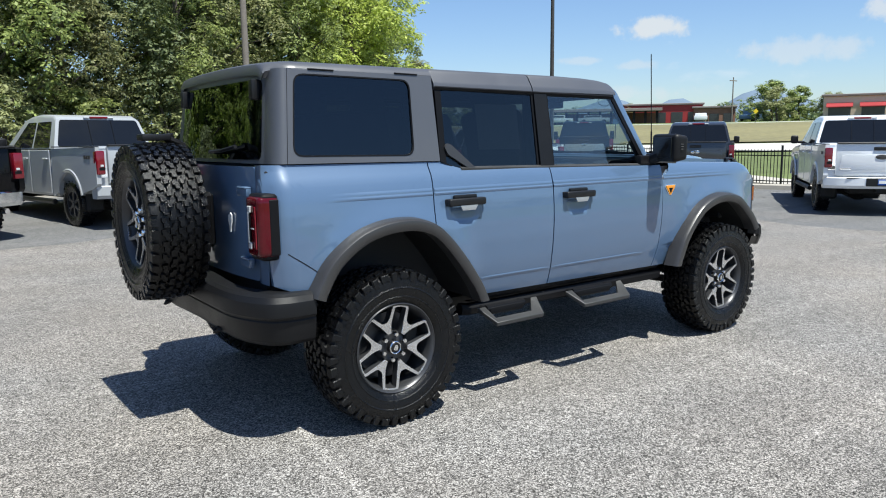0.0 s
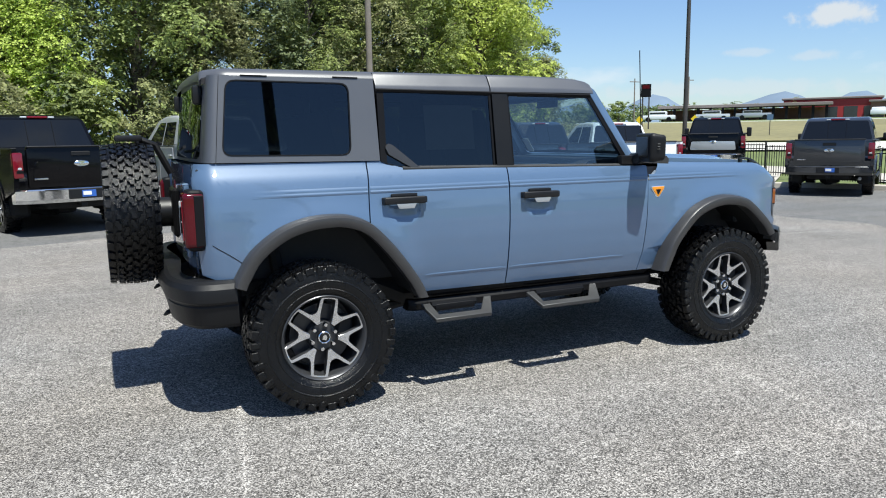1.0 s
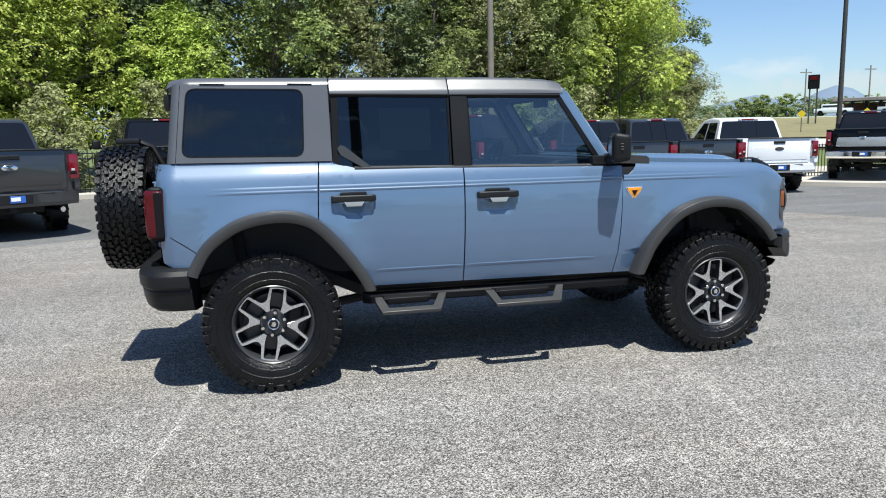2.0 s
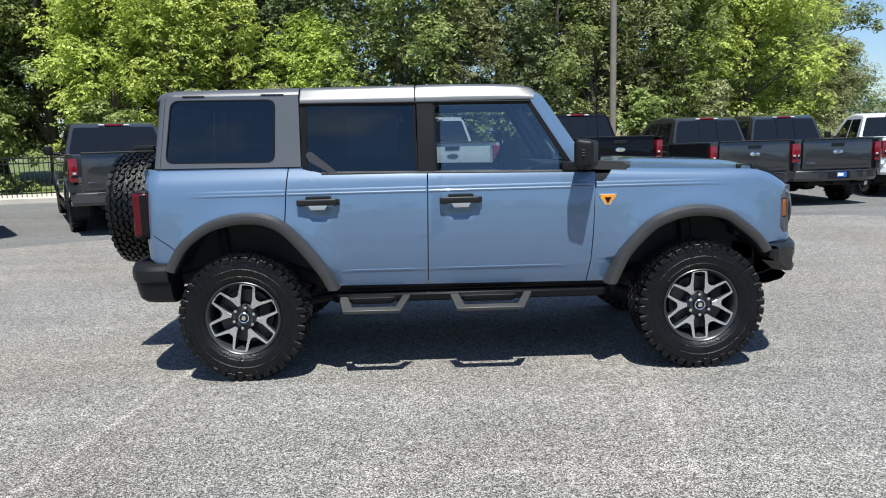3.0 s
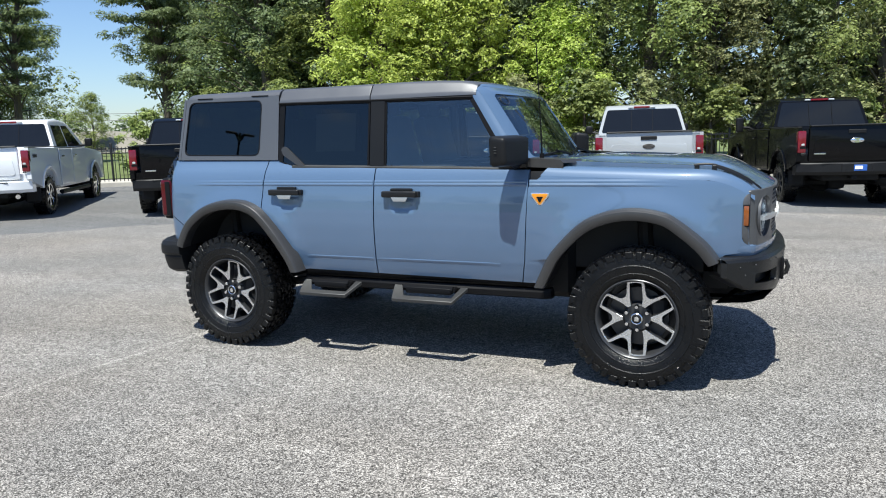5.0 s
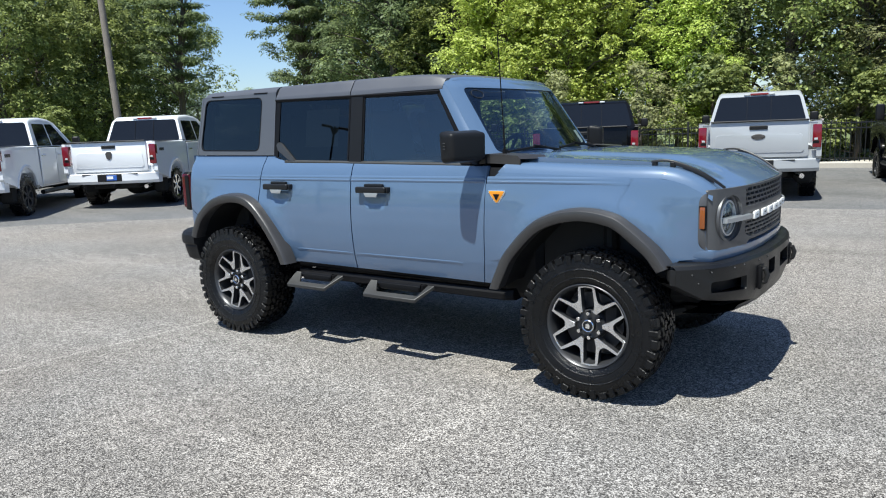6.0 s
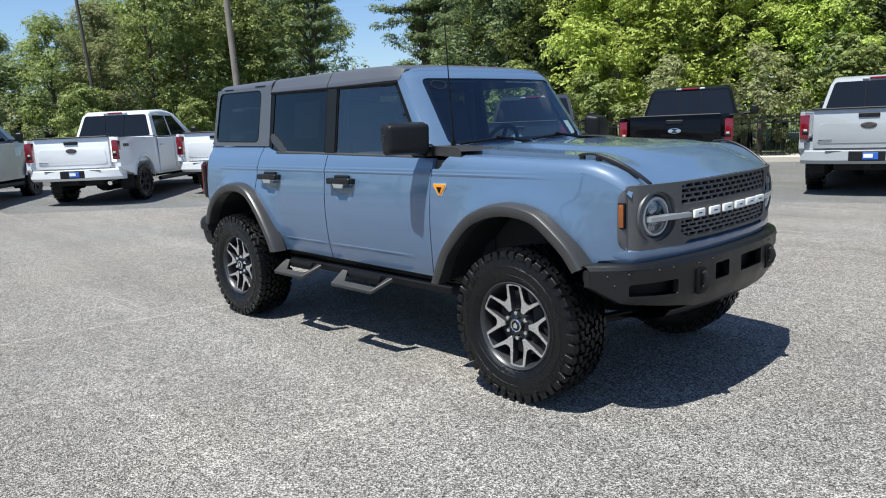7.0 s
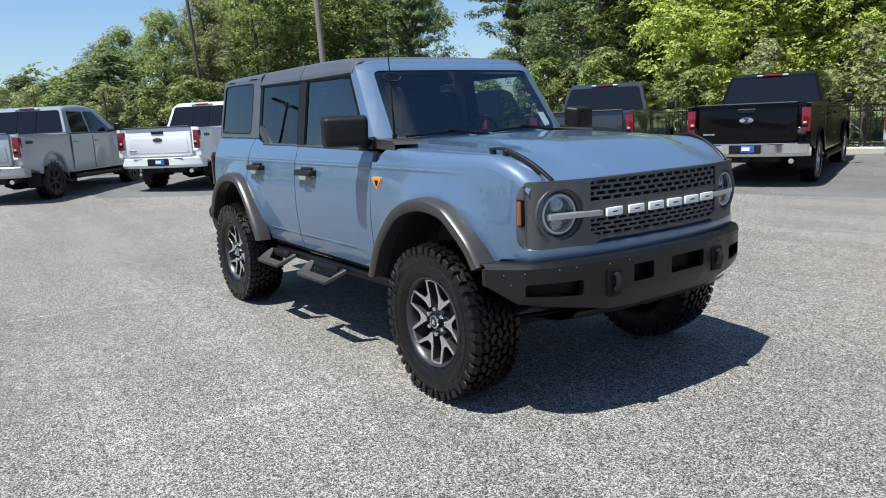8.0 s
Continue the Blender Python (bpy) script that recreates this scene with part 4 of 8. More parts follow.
pane(qwin, inset_wall, (0, 0, 0), GLASS_DARK, "side_window", hq, "dark privacy glass")
qseal_out = rounded([(-0.469, 1.409), (-0.424, 1.807), (0.247, 1.799), (0.233, 1.398)], 0.055)
bm = panel(qseal_out, [qwin], lambda x, z: Vector((x, -wall_y(z) - 0.002, z)), [], [], (0, 0.01, 0))
both("window_seal", bm, SEAL_BLACK, SUV)

rwin = [(0.440, 1.352), (0.448, 1.752), (1.128, 1.738), (1.130, 1.312), (0.560, 1.320), (0.490, 1.335)]
rdframe_out = [(0.402, 1.362), (0.408, 1.778), (1.142, 1.768), (1.142, 1.304), (0.535, 1.316), (0.470, 1.334)]
bm = panel(rdframe_out, [rwin], on_wall, [], [], (0, 0.03, 0))
rf = both("window_frame", bm, SEAL_BLACK, SUV)
pane(rwin, inset_wall, (0, 0, 0), GLASS_DARK, "side_window", rf, "dark privacy glass")
bm = bmesh.new()
slab(bm, [(0.70, 1.42), (1.02, 1.42), (1.02, 1.68), (0.70, 1.68)], 0.0015)
for v in bm.verts:
    v.co.y += -wall_y(v.co.z) + 0.022
part("price_sheet", bm, PAPER_GREY, rf[0], "pale printed sheet behind the dark glass")
fwin = [(1.275, 1.308), (1.268, 1.738), (1.864, 1.730), (2.132, 1.300)]
bm = panel([(1.152, 1.303), (1.150, 1.762), (1.255, 1.760), (1.262, 1.302)], [], lambda x, z: Vector((x, -wall_y(z) - 0.006, z)), [], [], (0, 0.03, 0))
both("door_pillar", bm, BUMPER_GREY, SUV, "grey pillar trim")
bm = panel([(1.262, 1.302), (1.255, 1.764), (1.880, 1.754), (2.180, 1.285)], [fwin], on_wall, [], [], (0, 0.03, 0))
ff = both("window_frame", bm, SEAL_BLACK, SUV)
pane(fwin, inset_wall, (0, 0, 0), GLASS_MID, "side_window", ff, "lightly tinted glass")
# belt strips along the doors, and the raised trim at the rear door's foot
bm = bmesh.new()
sheet(bm, [[(x, -wall_y(z) - 0.014, z - 0.012), (x, -wall_y(z) - 0.016, z + 0.004), (x, -wall_y(z) + 0.004, z + 0.014)] for x, z in ((0.53, 1.318), (0.8, 1.313), (1.2, 1.306), (1.7, 1.297), (2.18, 1.287))])
bmesh.ops.recalc_face_normals(bm, faces=bm.faces)
both("belt_strip", bm, STEP_GREY, SUV, "grey belt strip under the side windows")
bm = bmesh.new()
slab(bm, rounded([(0.430, 1.44), (0.452, 1.462), (0.478, 1.452), (0.640, 1.318), (0.600, 1.312), (0.45, 1.40)], 0.01), 0.02)
for v in bm.verts:
    v.co.y += -wall_y(v.co.z) - 0.012
both("window_trim", bm, PLASTIC_GREY, SUV)


# roof panels
def roof_row(x, drop=0.0, high=False):
    half = [(0.722, 1.762), (0.719, 1.784), (0.714, 1.794), (0.709, 1.802), (0.7065, 1.8065), (0.695, 1.826), (0.683, 1.8468), (0.680, 1.851), (0.672, 1.860), (0.655, 1.867), (0.60, 1.873), (0.40, 1.880), (0.20, 1.884), (0.0, 1.885)]
    if high:
        half = [(0.7085, 1.8255), (0.703, 1.836), (0.694, 1.847)] + half[8:]
    pts = [(x, -y, z - drop * (z - 1.76) / 0.12) for y, z in half]
    pts += [(x, y, z - drop * (z - 1.76) / 0.12) for y, z in half[-2::-1]]
    n = 1 - 0.115 * smoothstep(-0.40, -0.535, x) ** 1.6
    return [(px, py * n, pz) for px, py, pz in pts]


def roof_part(name, xs, drops, label, high=False):
    bm = bmesh.new()
    sheet(bm, [roof_row(x, d, high) for x, d in zip(xs, drops)])
    rim = [e for e in bm.edges if e.is_boundary]
    gg = bmesh.ops.extrude_edge_only(bm, edges=rim)["geom"]
    nv = [v for v in gg if isinstance(v, bmesh.types.BMVert)]
    for v in nv:
        v.co = Vector((v.co.x, v.co.y * 0.96, v.co.z - 0.03))
    bmesh.ops.recalc_face_normals(bm, faces=bm.faces)
    return part(name, bm, TOP_GREY, SUV, label)


roof_part("roof_panel", [-0.540, -0.530, -0.512, -0.49, -0.46, -0.43, -0.40, -0.1, 0.2, 0.395], [0.040, 0.018, 0.010, 0.007, 0.005, 0.003, 0.001, 0, 0, 0], "grey moulded rear roof panel", True)
roof_part("roof_panel", [0.403, 0.415, 0.7, 1.0, 1.125, 1.137], [0.004, 0, 0, 0, 0, 0.004], "grey moulded roof panel")
roof_part("roof_panel", [1.145, 1.157, 1.4, 1.65, 1.80, 1.875, 1.905], [0.004, 0, 0, 0.006, 0.016, 0.03, 0.045], "grey moulded front roof panel")
bm = bmesh.new()
box(bm, (0.68, 0, 1.792), (2.3, 1.36, 0.02), 0)
part("headliner", bm, CABIN_DARK, SUV)
# dark joint between the rear roof panel and the hardtop sides
for xa, xb in ((-0.345, -0.205), (0.155, 0.300)):
    bm = bmesh.new()
    tube(bm, [(xa, -wall_y(1.827) - 0.002, 1.829), (xb, -wall_y(1.827) - 0.002, 1.827)], 0.0045, 6)
    both("roof_joint", bm, SEAL_BLACK, SUV)
# gutter line over the doors
bm = bmesh.new()
sheet(bm, [[(x, -0.724, 1.772 - 0.012 * max(0, x - 0.4)), (x, -0.730, 1.766 - 0.012 * max(0, x - 0.4)), (x, -0.722, 1.752 - 0.012 * max(0, x - 0.4))] for x in (0.40, 0.9, 1.4, 1.88)])
both("gutter", bm, SEAL_BLACK, SUV)


# windscreen in its blue frame
def screen(y, v):
    """v runs from the cowl up to the header."""
    bow = 0.085 * (y / 0.75) ** 2
    return Vector((2.345 - 0.335 * v - bow * (1 - 0.2 * v), y * (1.0 - 0.075 * v), 1.335 + 0.478 * v))


glass_out = rounded([(-0.665, 0.045), (0.665, 0.045), (0.665, 0.90), (-0.665, 0.90)], 0.06)
frame_out = rounded([(-0.765, -0.02), (0.765, -0.02), (0.762, 1.0), (-0.762, 1.0)], 0.07, 6)
cuts = list(np.linspace(-0.7, 0.7, 15))


def screen_face(y, v):
    p = screen(y, v)
    e = max(0.0, abs(y) - 0.64) / 0.125
    t = max(0.0, v - 0.90) / 0.10
    return p + Vector((-0.035 * e ** 2 - 0.03 * t * t, 0, 0.0 + 0.0 * t))


bm = panel(frame_out, [glass_out], screen_face, cuts, [0.1, 0.3, 0.5, 0.7, 0.9, 0.93, 0.97], (-0.055, 0, -0.02))
bmesh.ops.recalc_face_normals(bm, faces=bm.faces)
part("windscreen_frame", bm, PAINT_BLUE, SUV, "blue windscreen frame")
bm = panel(glass_out, [], lambda y, v: screen(y, v) + Vector((-0.008, 0, 0)), cuts, [0.2, 0.4, 0.6, 0.8])
ws = part("windscreen", bm, GLASS_CLEAR, SUV, "clear windscreen", 60)
bm = panel(glass_out, [rounded([(-0.630, 0.085), (0.630, 0.085), (0.630, 0.865), (-0.630, 0.865)], 0.05)], lambda y, v: screen(y, v) + Vector((-0.011, 0, 0)), cuts, [0.2, 0.4, 0.6, 0.8])
part("glass_border", bm, SEAL_BLACK, ws)
# A-pillars wrap from the frame to the door glass; the header runs back to the roof
bm = bmesh.new()
rows = []
for v in np.linspace(-0.02, 0.935, 12):
    e = screen_face(-0.762, v)
    xw = float(np.interp(e.z, [1.285, 1.756, 1.82], [2.180, 1.880, 1.872]))
    wy = wall_y(e.z) + 0.002
    rows.append([tuple(e), (e.x - 0.018, -wy + 0.006, e.z), (e.x - 0.04, -wy, e.z), (min(xw, e.x - 0.05), -wy, e.z)])
sheet(bm, rows)
bmesh.ops.recalc_face_normals(bm, faces=bm.faces)
both("a_pillar", bm, PAINT_BLUE, SUV)
bm = bmesh.new()
rows = []
for y in np.linspace(-0.762, 0.762, 19):
    tip = max(0.0, (abs(y) - 0.692) / 0.07)
    e = screen_face(y, 1.0 - 0.07 * (1 - math.sqrt(max(0.0, 1 - tip * tip))))
    c = 1 - (abs(y) / 0.762) ** 5
    rz = 1.800 + 0.046 * c
    xr = min(1.885, e.x - 0.02)
    top = float(np.interp(abs(e.y), [0.60, 0.655, 0.681, 0.695, 0.708], [1.850, 1.842, 1.824, 1.805, 1.785]))
    rows.append([tuple(e), (e.x + (xr - e.x) * 0.18, e.y, min(top, e.z + 0.004 + 0.012 * c)), (e.x + (xr - e.x) * 0.5, e.y * 0.995, min(top, e.z + 0.004 + 0.026 * c)), (xr, e.y * 0.985, min(top, rz))])
sheet(bm, rows)
bmesh.ops.recalc_face_normals(bm, faces=bm.faces)
part("header", bm, PAINT_BLUE, SUV)
# flat cowl ends between the bonnet and the foot of the pillars
bm = bmesh.new()
rows = []
for k in range(7):
    y = -0.800 + 0.030 * k
    x1 = 2.490 + 0.014 * k
    rows.append([(x, y, hood_z(x, 0.72) + o) for x, o in ((2.255, 0.002), (2.262, 0.016), (2.36, 0.016), (x1 - 0.02, 0.013), (x1, -0.006))])
rows = [[(x, y + 0.004, z - 0.055) for x, y, z in rows[0]]] + rows
sheet(bm, rows)
bmesh.ops.recalc_face_normals(bm, faces=bm.faces)
both("cowl_end", bm, PLASTIC_GREY, SUV, "grey plastic cowl end")
# cowl and wipers
bm = bmesh.new()
rows = []
for y in np.linspace(-0.76, 0.76, 15):
    b = 0.085 * (y / 0.75) ** 2
    rows.append([(2.30 - b, y, 1.345), (2.345 - b, y, 1.342), (2.40 - 0.4 * b, y, 1.325), (2.42 - 0.4 * b, y, 1.27)])
sheet(bm, rows)
bmesh.ops.recalc_face_normals(bm, faces=bm.faces)
part("cowl", bm, PLASTIC_GREY, SUV, "grey plastic cowl")
for y0, y1 in ((-0.02, -0.60), (0.56, 0.02)):
    bm = bmesh.new()
    tube(bm, [(2.36, y0, 1.345), (2.37, y0 + (y1 - y0) * 0.25, 1.362), tuple(screen((y0 + y1) / 2, 0.09) + Vector((0.02, 0, 0.01)))], [0.012, 0.009, 0.007], 6)
    tube(bm, [tuple(screen(y0 + (y1 - y0) * k / 4, 0.055 + 0.02 * math.sin(k)) + Vector((0.014, 0, 0.005))) for k in range(1, 5)], 0.008, 6)
    part("wiper", bm, SEAL_BLACK, SUV)
bm = bmesh.new()
tube(bm, [(2.33, -0.70, 1.33), (2.33, -0.70, 1.38)], 0.014, 8)
tube(bm, [(2.33, -0.70, 1.38), (2.325, -0.70, 1.52)], 0.006, 6)
tube(bm, [(2.325, -0.70, 1.52), (2.298, -0.70, 2.05)], 0.0035, 6)
part("aerial", bm, SEAL_BLACK, SUV)
bm = bmesh.new()
slab(bm, [(-0.035, 0), (0.035, 0), (0.035, 0.11), (-0.035, 0.11)], 0.002)
for v in bm.verts:
    p = screen(v.co.x + 0.60, 0.06 + v.co.z / 0.5)
    v.co = p + Vector((-0.014 + v.co.y, 0, 0))
part("window_tag", bm, LETTER_WHITE, ws, "white paper tag")
bm = bmesh.new()
tube(bm, [tuple(screen(-0.545 + 0.060 * math.cos(a), 0.815 + 0.055 * math.sin(a)) + Vector((-0.004, 0, 0))) for a in (2 * math.pi * k / 24 for k in range(25))], 0.0022, 4, caps=False)
part("sticker_ring", bm, STEP_GREY, ws, "faint oval sticker outline")

# ---- SUV: tail ----
def tail_face(y, z):
    return Vector((-0.632 + 0.05 * (y / 0.70) ** 4, y, z))


bm = panel(rounded([(-0.625, 0.800), (0.625, 0.800), (0.625, 1.362), (-0.625, 1.362)], 0.03), [], tail_face, list(np.linspace(-0.6, 0.6, 13)), [0.86, 0.90, 1.0, 1.1, 1.2, 1.28], (0.03, 0, 0))
gate = part("tailgate", bm, PAINT_BLUE, SUV, "blue side-hinged tailgate")
for zz in (0.895, 1.245):
    bm = bmesh.new()
    box(bm, (-0.640, -0.56, zz), (0.030, 0.13, 0.050), 0.012, seg=2)
    box(bm, (-0.644, -0.575, zz + 0.018), (0.034, 0.10, 0.010), 0.004)
    part("hinge", bm, PAINT_BLUE, gate)
bm = bmesh.new()
slab(bm, [(-0.030, 0.050), (0.010, 0.072), (0.034, 0.055), (0.030, 0.010), (0.012, -0.030), (0.004, -0.070), (-0.014, -0.068), (-0.018, -0.025), (-0.036, 0.010)], 0.008,
     Matrix.Translation((-0.640, -0.355, 1.075)) @ Matrix.Rotation(radians(-90), 4, "Z") @ Matrix.Scale(0.70, 4))
part("emblem", bm, LETTER_WHITE, gate, "small bright emblem")
# corner posts beside the tailgate, with the tail lamps
bm = bmesh.new()
sheet(bm, [[(-0.605, -0.632, z), (-0.618, -0.660, z), (-0.620, -0.70, z), (-0.620, -0.730, z), tuple(side_y(-0.618, z))] for z in (0.80, 0.9, 1.0, 1.1, 1.2, 1.3, 1.372)])
bmesh.ops.recalc_face_normals(bm, faces=bm.faces)
both("corner_post", bm, PAINT_BLUE, SUV)
bm = bmesh.new()
box(bm, (-0.622, -0.748, 1.086), (0.092, 0.160, 0.316), 0.028, seg=3)
lamps = both("tail_lamp", bm, SEAL_BLACK, SUV, "red and clear tail lamp in a black housing")
bm = bmesh.new()
box(bm, (-0.630, -0.755, 1.088), (0.106, 0.160, 0.286), 0.030, seg=4)
for lp, lens in zip(lamps, both("lens", bm, LAMP_RED, SUV)):
    lens.parent = lp
for s, lp in zip((-1, 1), lamps):
    bm = bmesh.new()
    box(bm, (-0.6875, s * 0.724, 1.086), (0.010, 0.014, 0.190), 0.004)
    for dz in (-0.086, 0.086):
        box(bm, (-0.6875, s * 0.735, 1.086 + dz), (0.010, 0.036, 0.032), 0.004)
    part("reversing_lens", bm, LAMP_CLEAR, lp)
    bm = bmesh.new()
    box(bm, (-0.6875, s * 0.738, 1.086), (0.008, 0.013, 0.135), 0.003)
    part("lamp_bar", bm, SEAL_BLACK, lp)
    bm = bmesh.new()
    box(bm, (-0.6875, s * 0.766, 1.082), (0.006, 0.036, 0.008), 0.002)
    part("reflector_bar", bm, LAMP_CLEAR, lp)
    bm = bmesh.new()
    box(bm, (-0.606, s * 0.8335, 1.086), (0.046, 0.008, 0.262), 0.003)
    part("smoked_edge", bm, SEAL_BLACK, lp, "smoked black edge of the lens")
    bm = bmesh.new()
    box(bm, (-0.6835, s * 0.790, 1.086), (0.008, 0.022, 0.200), 0.003)
    part("lens_rib", bm, LAMP_CRIMSON, lp, "bright red side lens")


def back_wall(y, z):
    return Vector((-0.585 + (z - 1.376) * 0.115 + 0.035 * (y / 0.70) ** 4, y * wall_y(z) / wall_y(1.36), z))


bwin = rounded([(-0.615, 1.395), (0.615, 1.395), (0.615, 1.785), (-0.615, 1.785)], 0.04)
bm = bmesh.new()
rows = []
for z in np.linspace(1.376, 1.828, 8):
    a = Vector((-0.500 + (z - 1.376) * 0.106 - 0.003, -wall_y(z), z))
    c = back_wall(-0.64, z)
    b = Vector((c.x - 0.004, a.y - 0.006, z))
    rows.append([tuple((1 - w) ** 2 * a + 2 * w * (1 - w) * b + w * w * c) for w in (k / 10 for k in range(11))])
sheet(bm, rows)
bmesh.ops.recalc_face_normals(bm, faces=bm.faces)
both("hardtop_corner", bm, TOP_GREY, SUV, "rounded grey hardtop corner")
bm = panel([(-0.64, 1.376), (0.64, 1.376), (0.64, 1.828), (-0.64, 1.828)], [bwin], back_wall, list(np.linspace(-0.7, 0.7, 9)), [], (0.03, 0, 0))
part("hardtop_back", bm, TOP_GREY, SUV)
bm = panel(bwin, [], lambda y, z: back_wall(y, z) + Vector((-0.006, 0, 0)), list(np.linspace(-0.6, 0.6, 7)), [])
part("rear_window", bm, GLASS_DARK, SUV, "dark tinted tailgate glass")
for s in (-1, 1):
    bm = bmesh.new()
    box(bm, (-0.545, s * 0.53, 1.735), (0.05, 0.05, 0.10), 0.012, seg=2)
    part("glass_hinge", bm, PLASTIC_BLACK, SUV)
bm = bmesh.new()
tube(bm, [(-0.60, 0.0, 1.43), (-0.62, -0.25, 1.44), (-0.615, -0.42, 1.46)], 0.010, 6)
part("rear_wiper", bm, PLASTIC_BLACK, SUV)
bm = bmesh.new()
box(bm, (-0.885, 0.02, 1.512), (0.15, 0.12, 0.036), 0.012, seg=2)
tube(bm, [(-0.82, 0.02, 1.505), (-0.74, 0.02, 1.47), (-0.66, 0.02, 1.30)], 0.020, 8)
part("camera_brake_light", bm, PLASTIC_BLACK, SUV, "black brake light over the spare wheel")

# rear bumper
bm = bmesh.new()
plan = [(-0.455, -0.928), (-0.60, -0.920), (-0.700, -0.850), (-0.775, -0.640), (-0.785, -0.30), (-0.785, 0.0)]
plan = plan + [(x, -y) for x, y in plan[-2::-1]]
plan = [tuple(q) for q in run(plan, 5)]
rows = []
for x, y in plan:
    n = Vector((x + 0.2, y * 1.0)).normalized()
    low = 0.522 if abs(y) > 0.5 else 0.515
    rows.append([(x - n.x * q, y - n.y * q, z) for q, z in ((0.14, 0.778), (0.050, 0.776), (0.022, 0.764), (0.004, 0.738), (0.0, 0.715), (0.002, 0.672), (0.008, 0.664), (0.022, 0.660), (0.024, 0.652), (0.020, 0.645), (0.030, 0.590), (0.044, 0.545), (0.075, low), (0.18, low))])
g = sheet(bm, rows)
bm.faces.new(g[0])
bm.faces.new(g[-1])
bmesh.ops.recalc_face_normals(bm, faces=bm.faces)
RB = part("rear_bumper", bm, BUMPER_GREY, SUV, "grey moulded rear bumper", 20)
for s in (-1, 1):
    bm = bmesh.new()
    tube(bm, [(-0.72, s * 0.42 - 0.022, 0.56), (-0.765, s * 0.42 - 0.022, 0.54), (-0.778, s * 0.42, 0.53), (-0.765, s * 0.42 + 0.022, 0.54), (-0.72, s * 0.42 + 0.022, 0.56)], 0.009, 6)
    part("tow_hook", bm, UNDER_BLACK, RB)
bm = bmesh.new()
tube(bm, [(-0.35, -0.45, 0.53), (-0.52, -0.47, 0.52)], 0.03, 10)
part("exhaust_tip", bm, UNDER_BLACK, SUV)

# ---- SUV: nose ----
def nose(y, z):
    d = min(0.044, max(0.0, abs(y) - 0.728))
    turn_in = 0.045 - math.sqrt(0.045 ** 2 - d ** 2)
    return Vector((nose_x(y) + 0.004 - 0.02 * max(0, z - 1.1) - turn_in, y, z))


NY = sorted(list(np.linspace(-0.72, 0.72, 31)) + [s * y for s in (-1, 1) for y in (0.735, 0.745, 0.755, 0.762, 0.768)])
vent_hole = [(-0.475, 1.138), (-0.44, 1.150), (0.44, 1.150), (0.475, 1.138), (0.475, 0.905), (0.42, 0.885), (-0.42, 0.885), (-0.475, 0.905)]
lamp_hole = {s: [(s * 0.628 + 0.118 * math.cos(a), 1.005 + 0.118 * math.sin(a)) for a in (2 * math.pi * k / 28 for k in range(28))] for s in (-1, 1)}
bm = panel(rounded([(-0.772, 0.850), (-0.46, 0.845), (-0.42, 0.868), (0.42, 0.868), (0.46, 0.845), (0.772, 0.850), (0.772, 1.160), (-0.772, 1.160)], 0.014),
           [vent_hole, lamp_hole[-1], lamp_hole[1]], nose, NY, [0.9, 1.0, 1.1], (-0.05, 0, 0))
bmesh.ops.recalc_face_normals(bm, faces=bm.faces)
GRILLE = part("grille", bm, GRILLE_GREY, SUV, "satin grey grille panel")
bm = panel([(-0.50, 0.87), (0.50, 0.87), (0.50, 1.155), (-0.50, 1.155)], [], lambda y, z: nose(y, z) + Vector((-0.045, 0, 0)), list(np.linspace(-0.4, 0.4, 9)), [])
part("grille_back", bm, SEAL_BLACK, GRILLE)
bm = bmesh.new()
for z0, z1, n in ((1.048, 1.150, 4), (0.885, 0.972, 4)):
    h = (z1 - z0) / n
    for r in range(n + 1):
        z = z0 + r * h
        rows = []
        for y in np.linspace(-0.475, 0.475, 17):
            x = nose(y, z).x
            rows.append([(x - 0.020, y, z - 0.0058), (x - 0.006, y, z - 0.0050), (x - 0.006, y, z + 0.0050), (x - 0.020, y, z + 0.0058)])
        sheet(bm, rows, closed=True)
        if r < n:
            for k in range(16):
                y = -0.475 + 0.066 * (k + 0.5 * (r % 2))
                if y < 0.475:
                    box(bm, (nose(y, z).x - 0.014, y, z + h / 2), (0.015, 0.016, h))
rows = []
for y in np.linspace(-0.475, 0.475, 17):
    x = nose(y, 1.0).x
    rows.append([(x - 0.03, y, 0.968), (x - 0.004, y, 0.972), (x - 0.002, y, 1.048), (x - 0.03, y, 1.052)])
sheet(bm, rows, closed=True)
bmesh.ops.recalc_face_normals(bm, faces=bm.faces)
part("vent_lattice", bm, GRILLE_GREY, GRILLE)
for k in range(6):
    y = -0.342 + 0.142 * k
    bm = bmesh.new()
    box(bm, (nose(y, 0.994).x + 0.004, y, 0.994), (0.014, 0.108, 0.040), 0.005, seg=2)
    block = part("name_bar", bm, LETTER_WHITE, GRILLE, "plain white block of the grille name")
    bm = bmesh.new()
    box(bm, (nose(y, 0.994).x + 0.009, y, 0.994), (0.006, 0.038, 0.008), 0.002)
    part("bar_slot", bm, SEAL_BLACK, block)
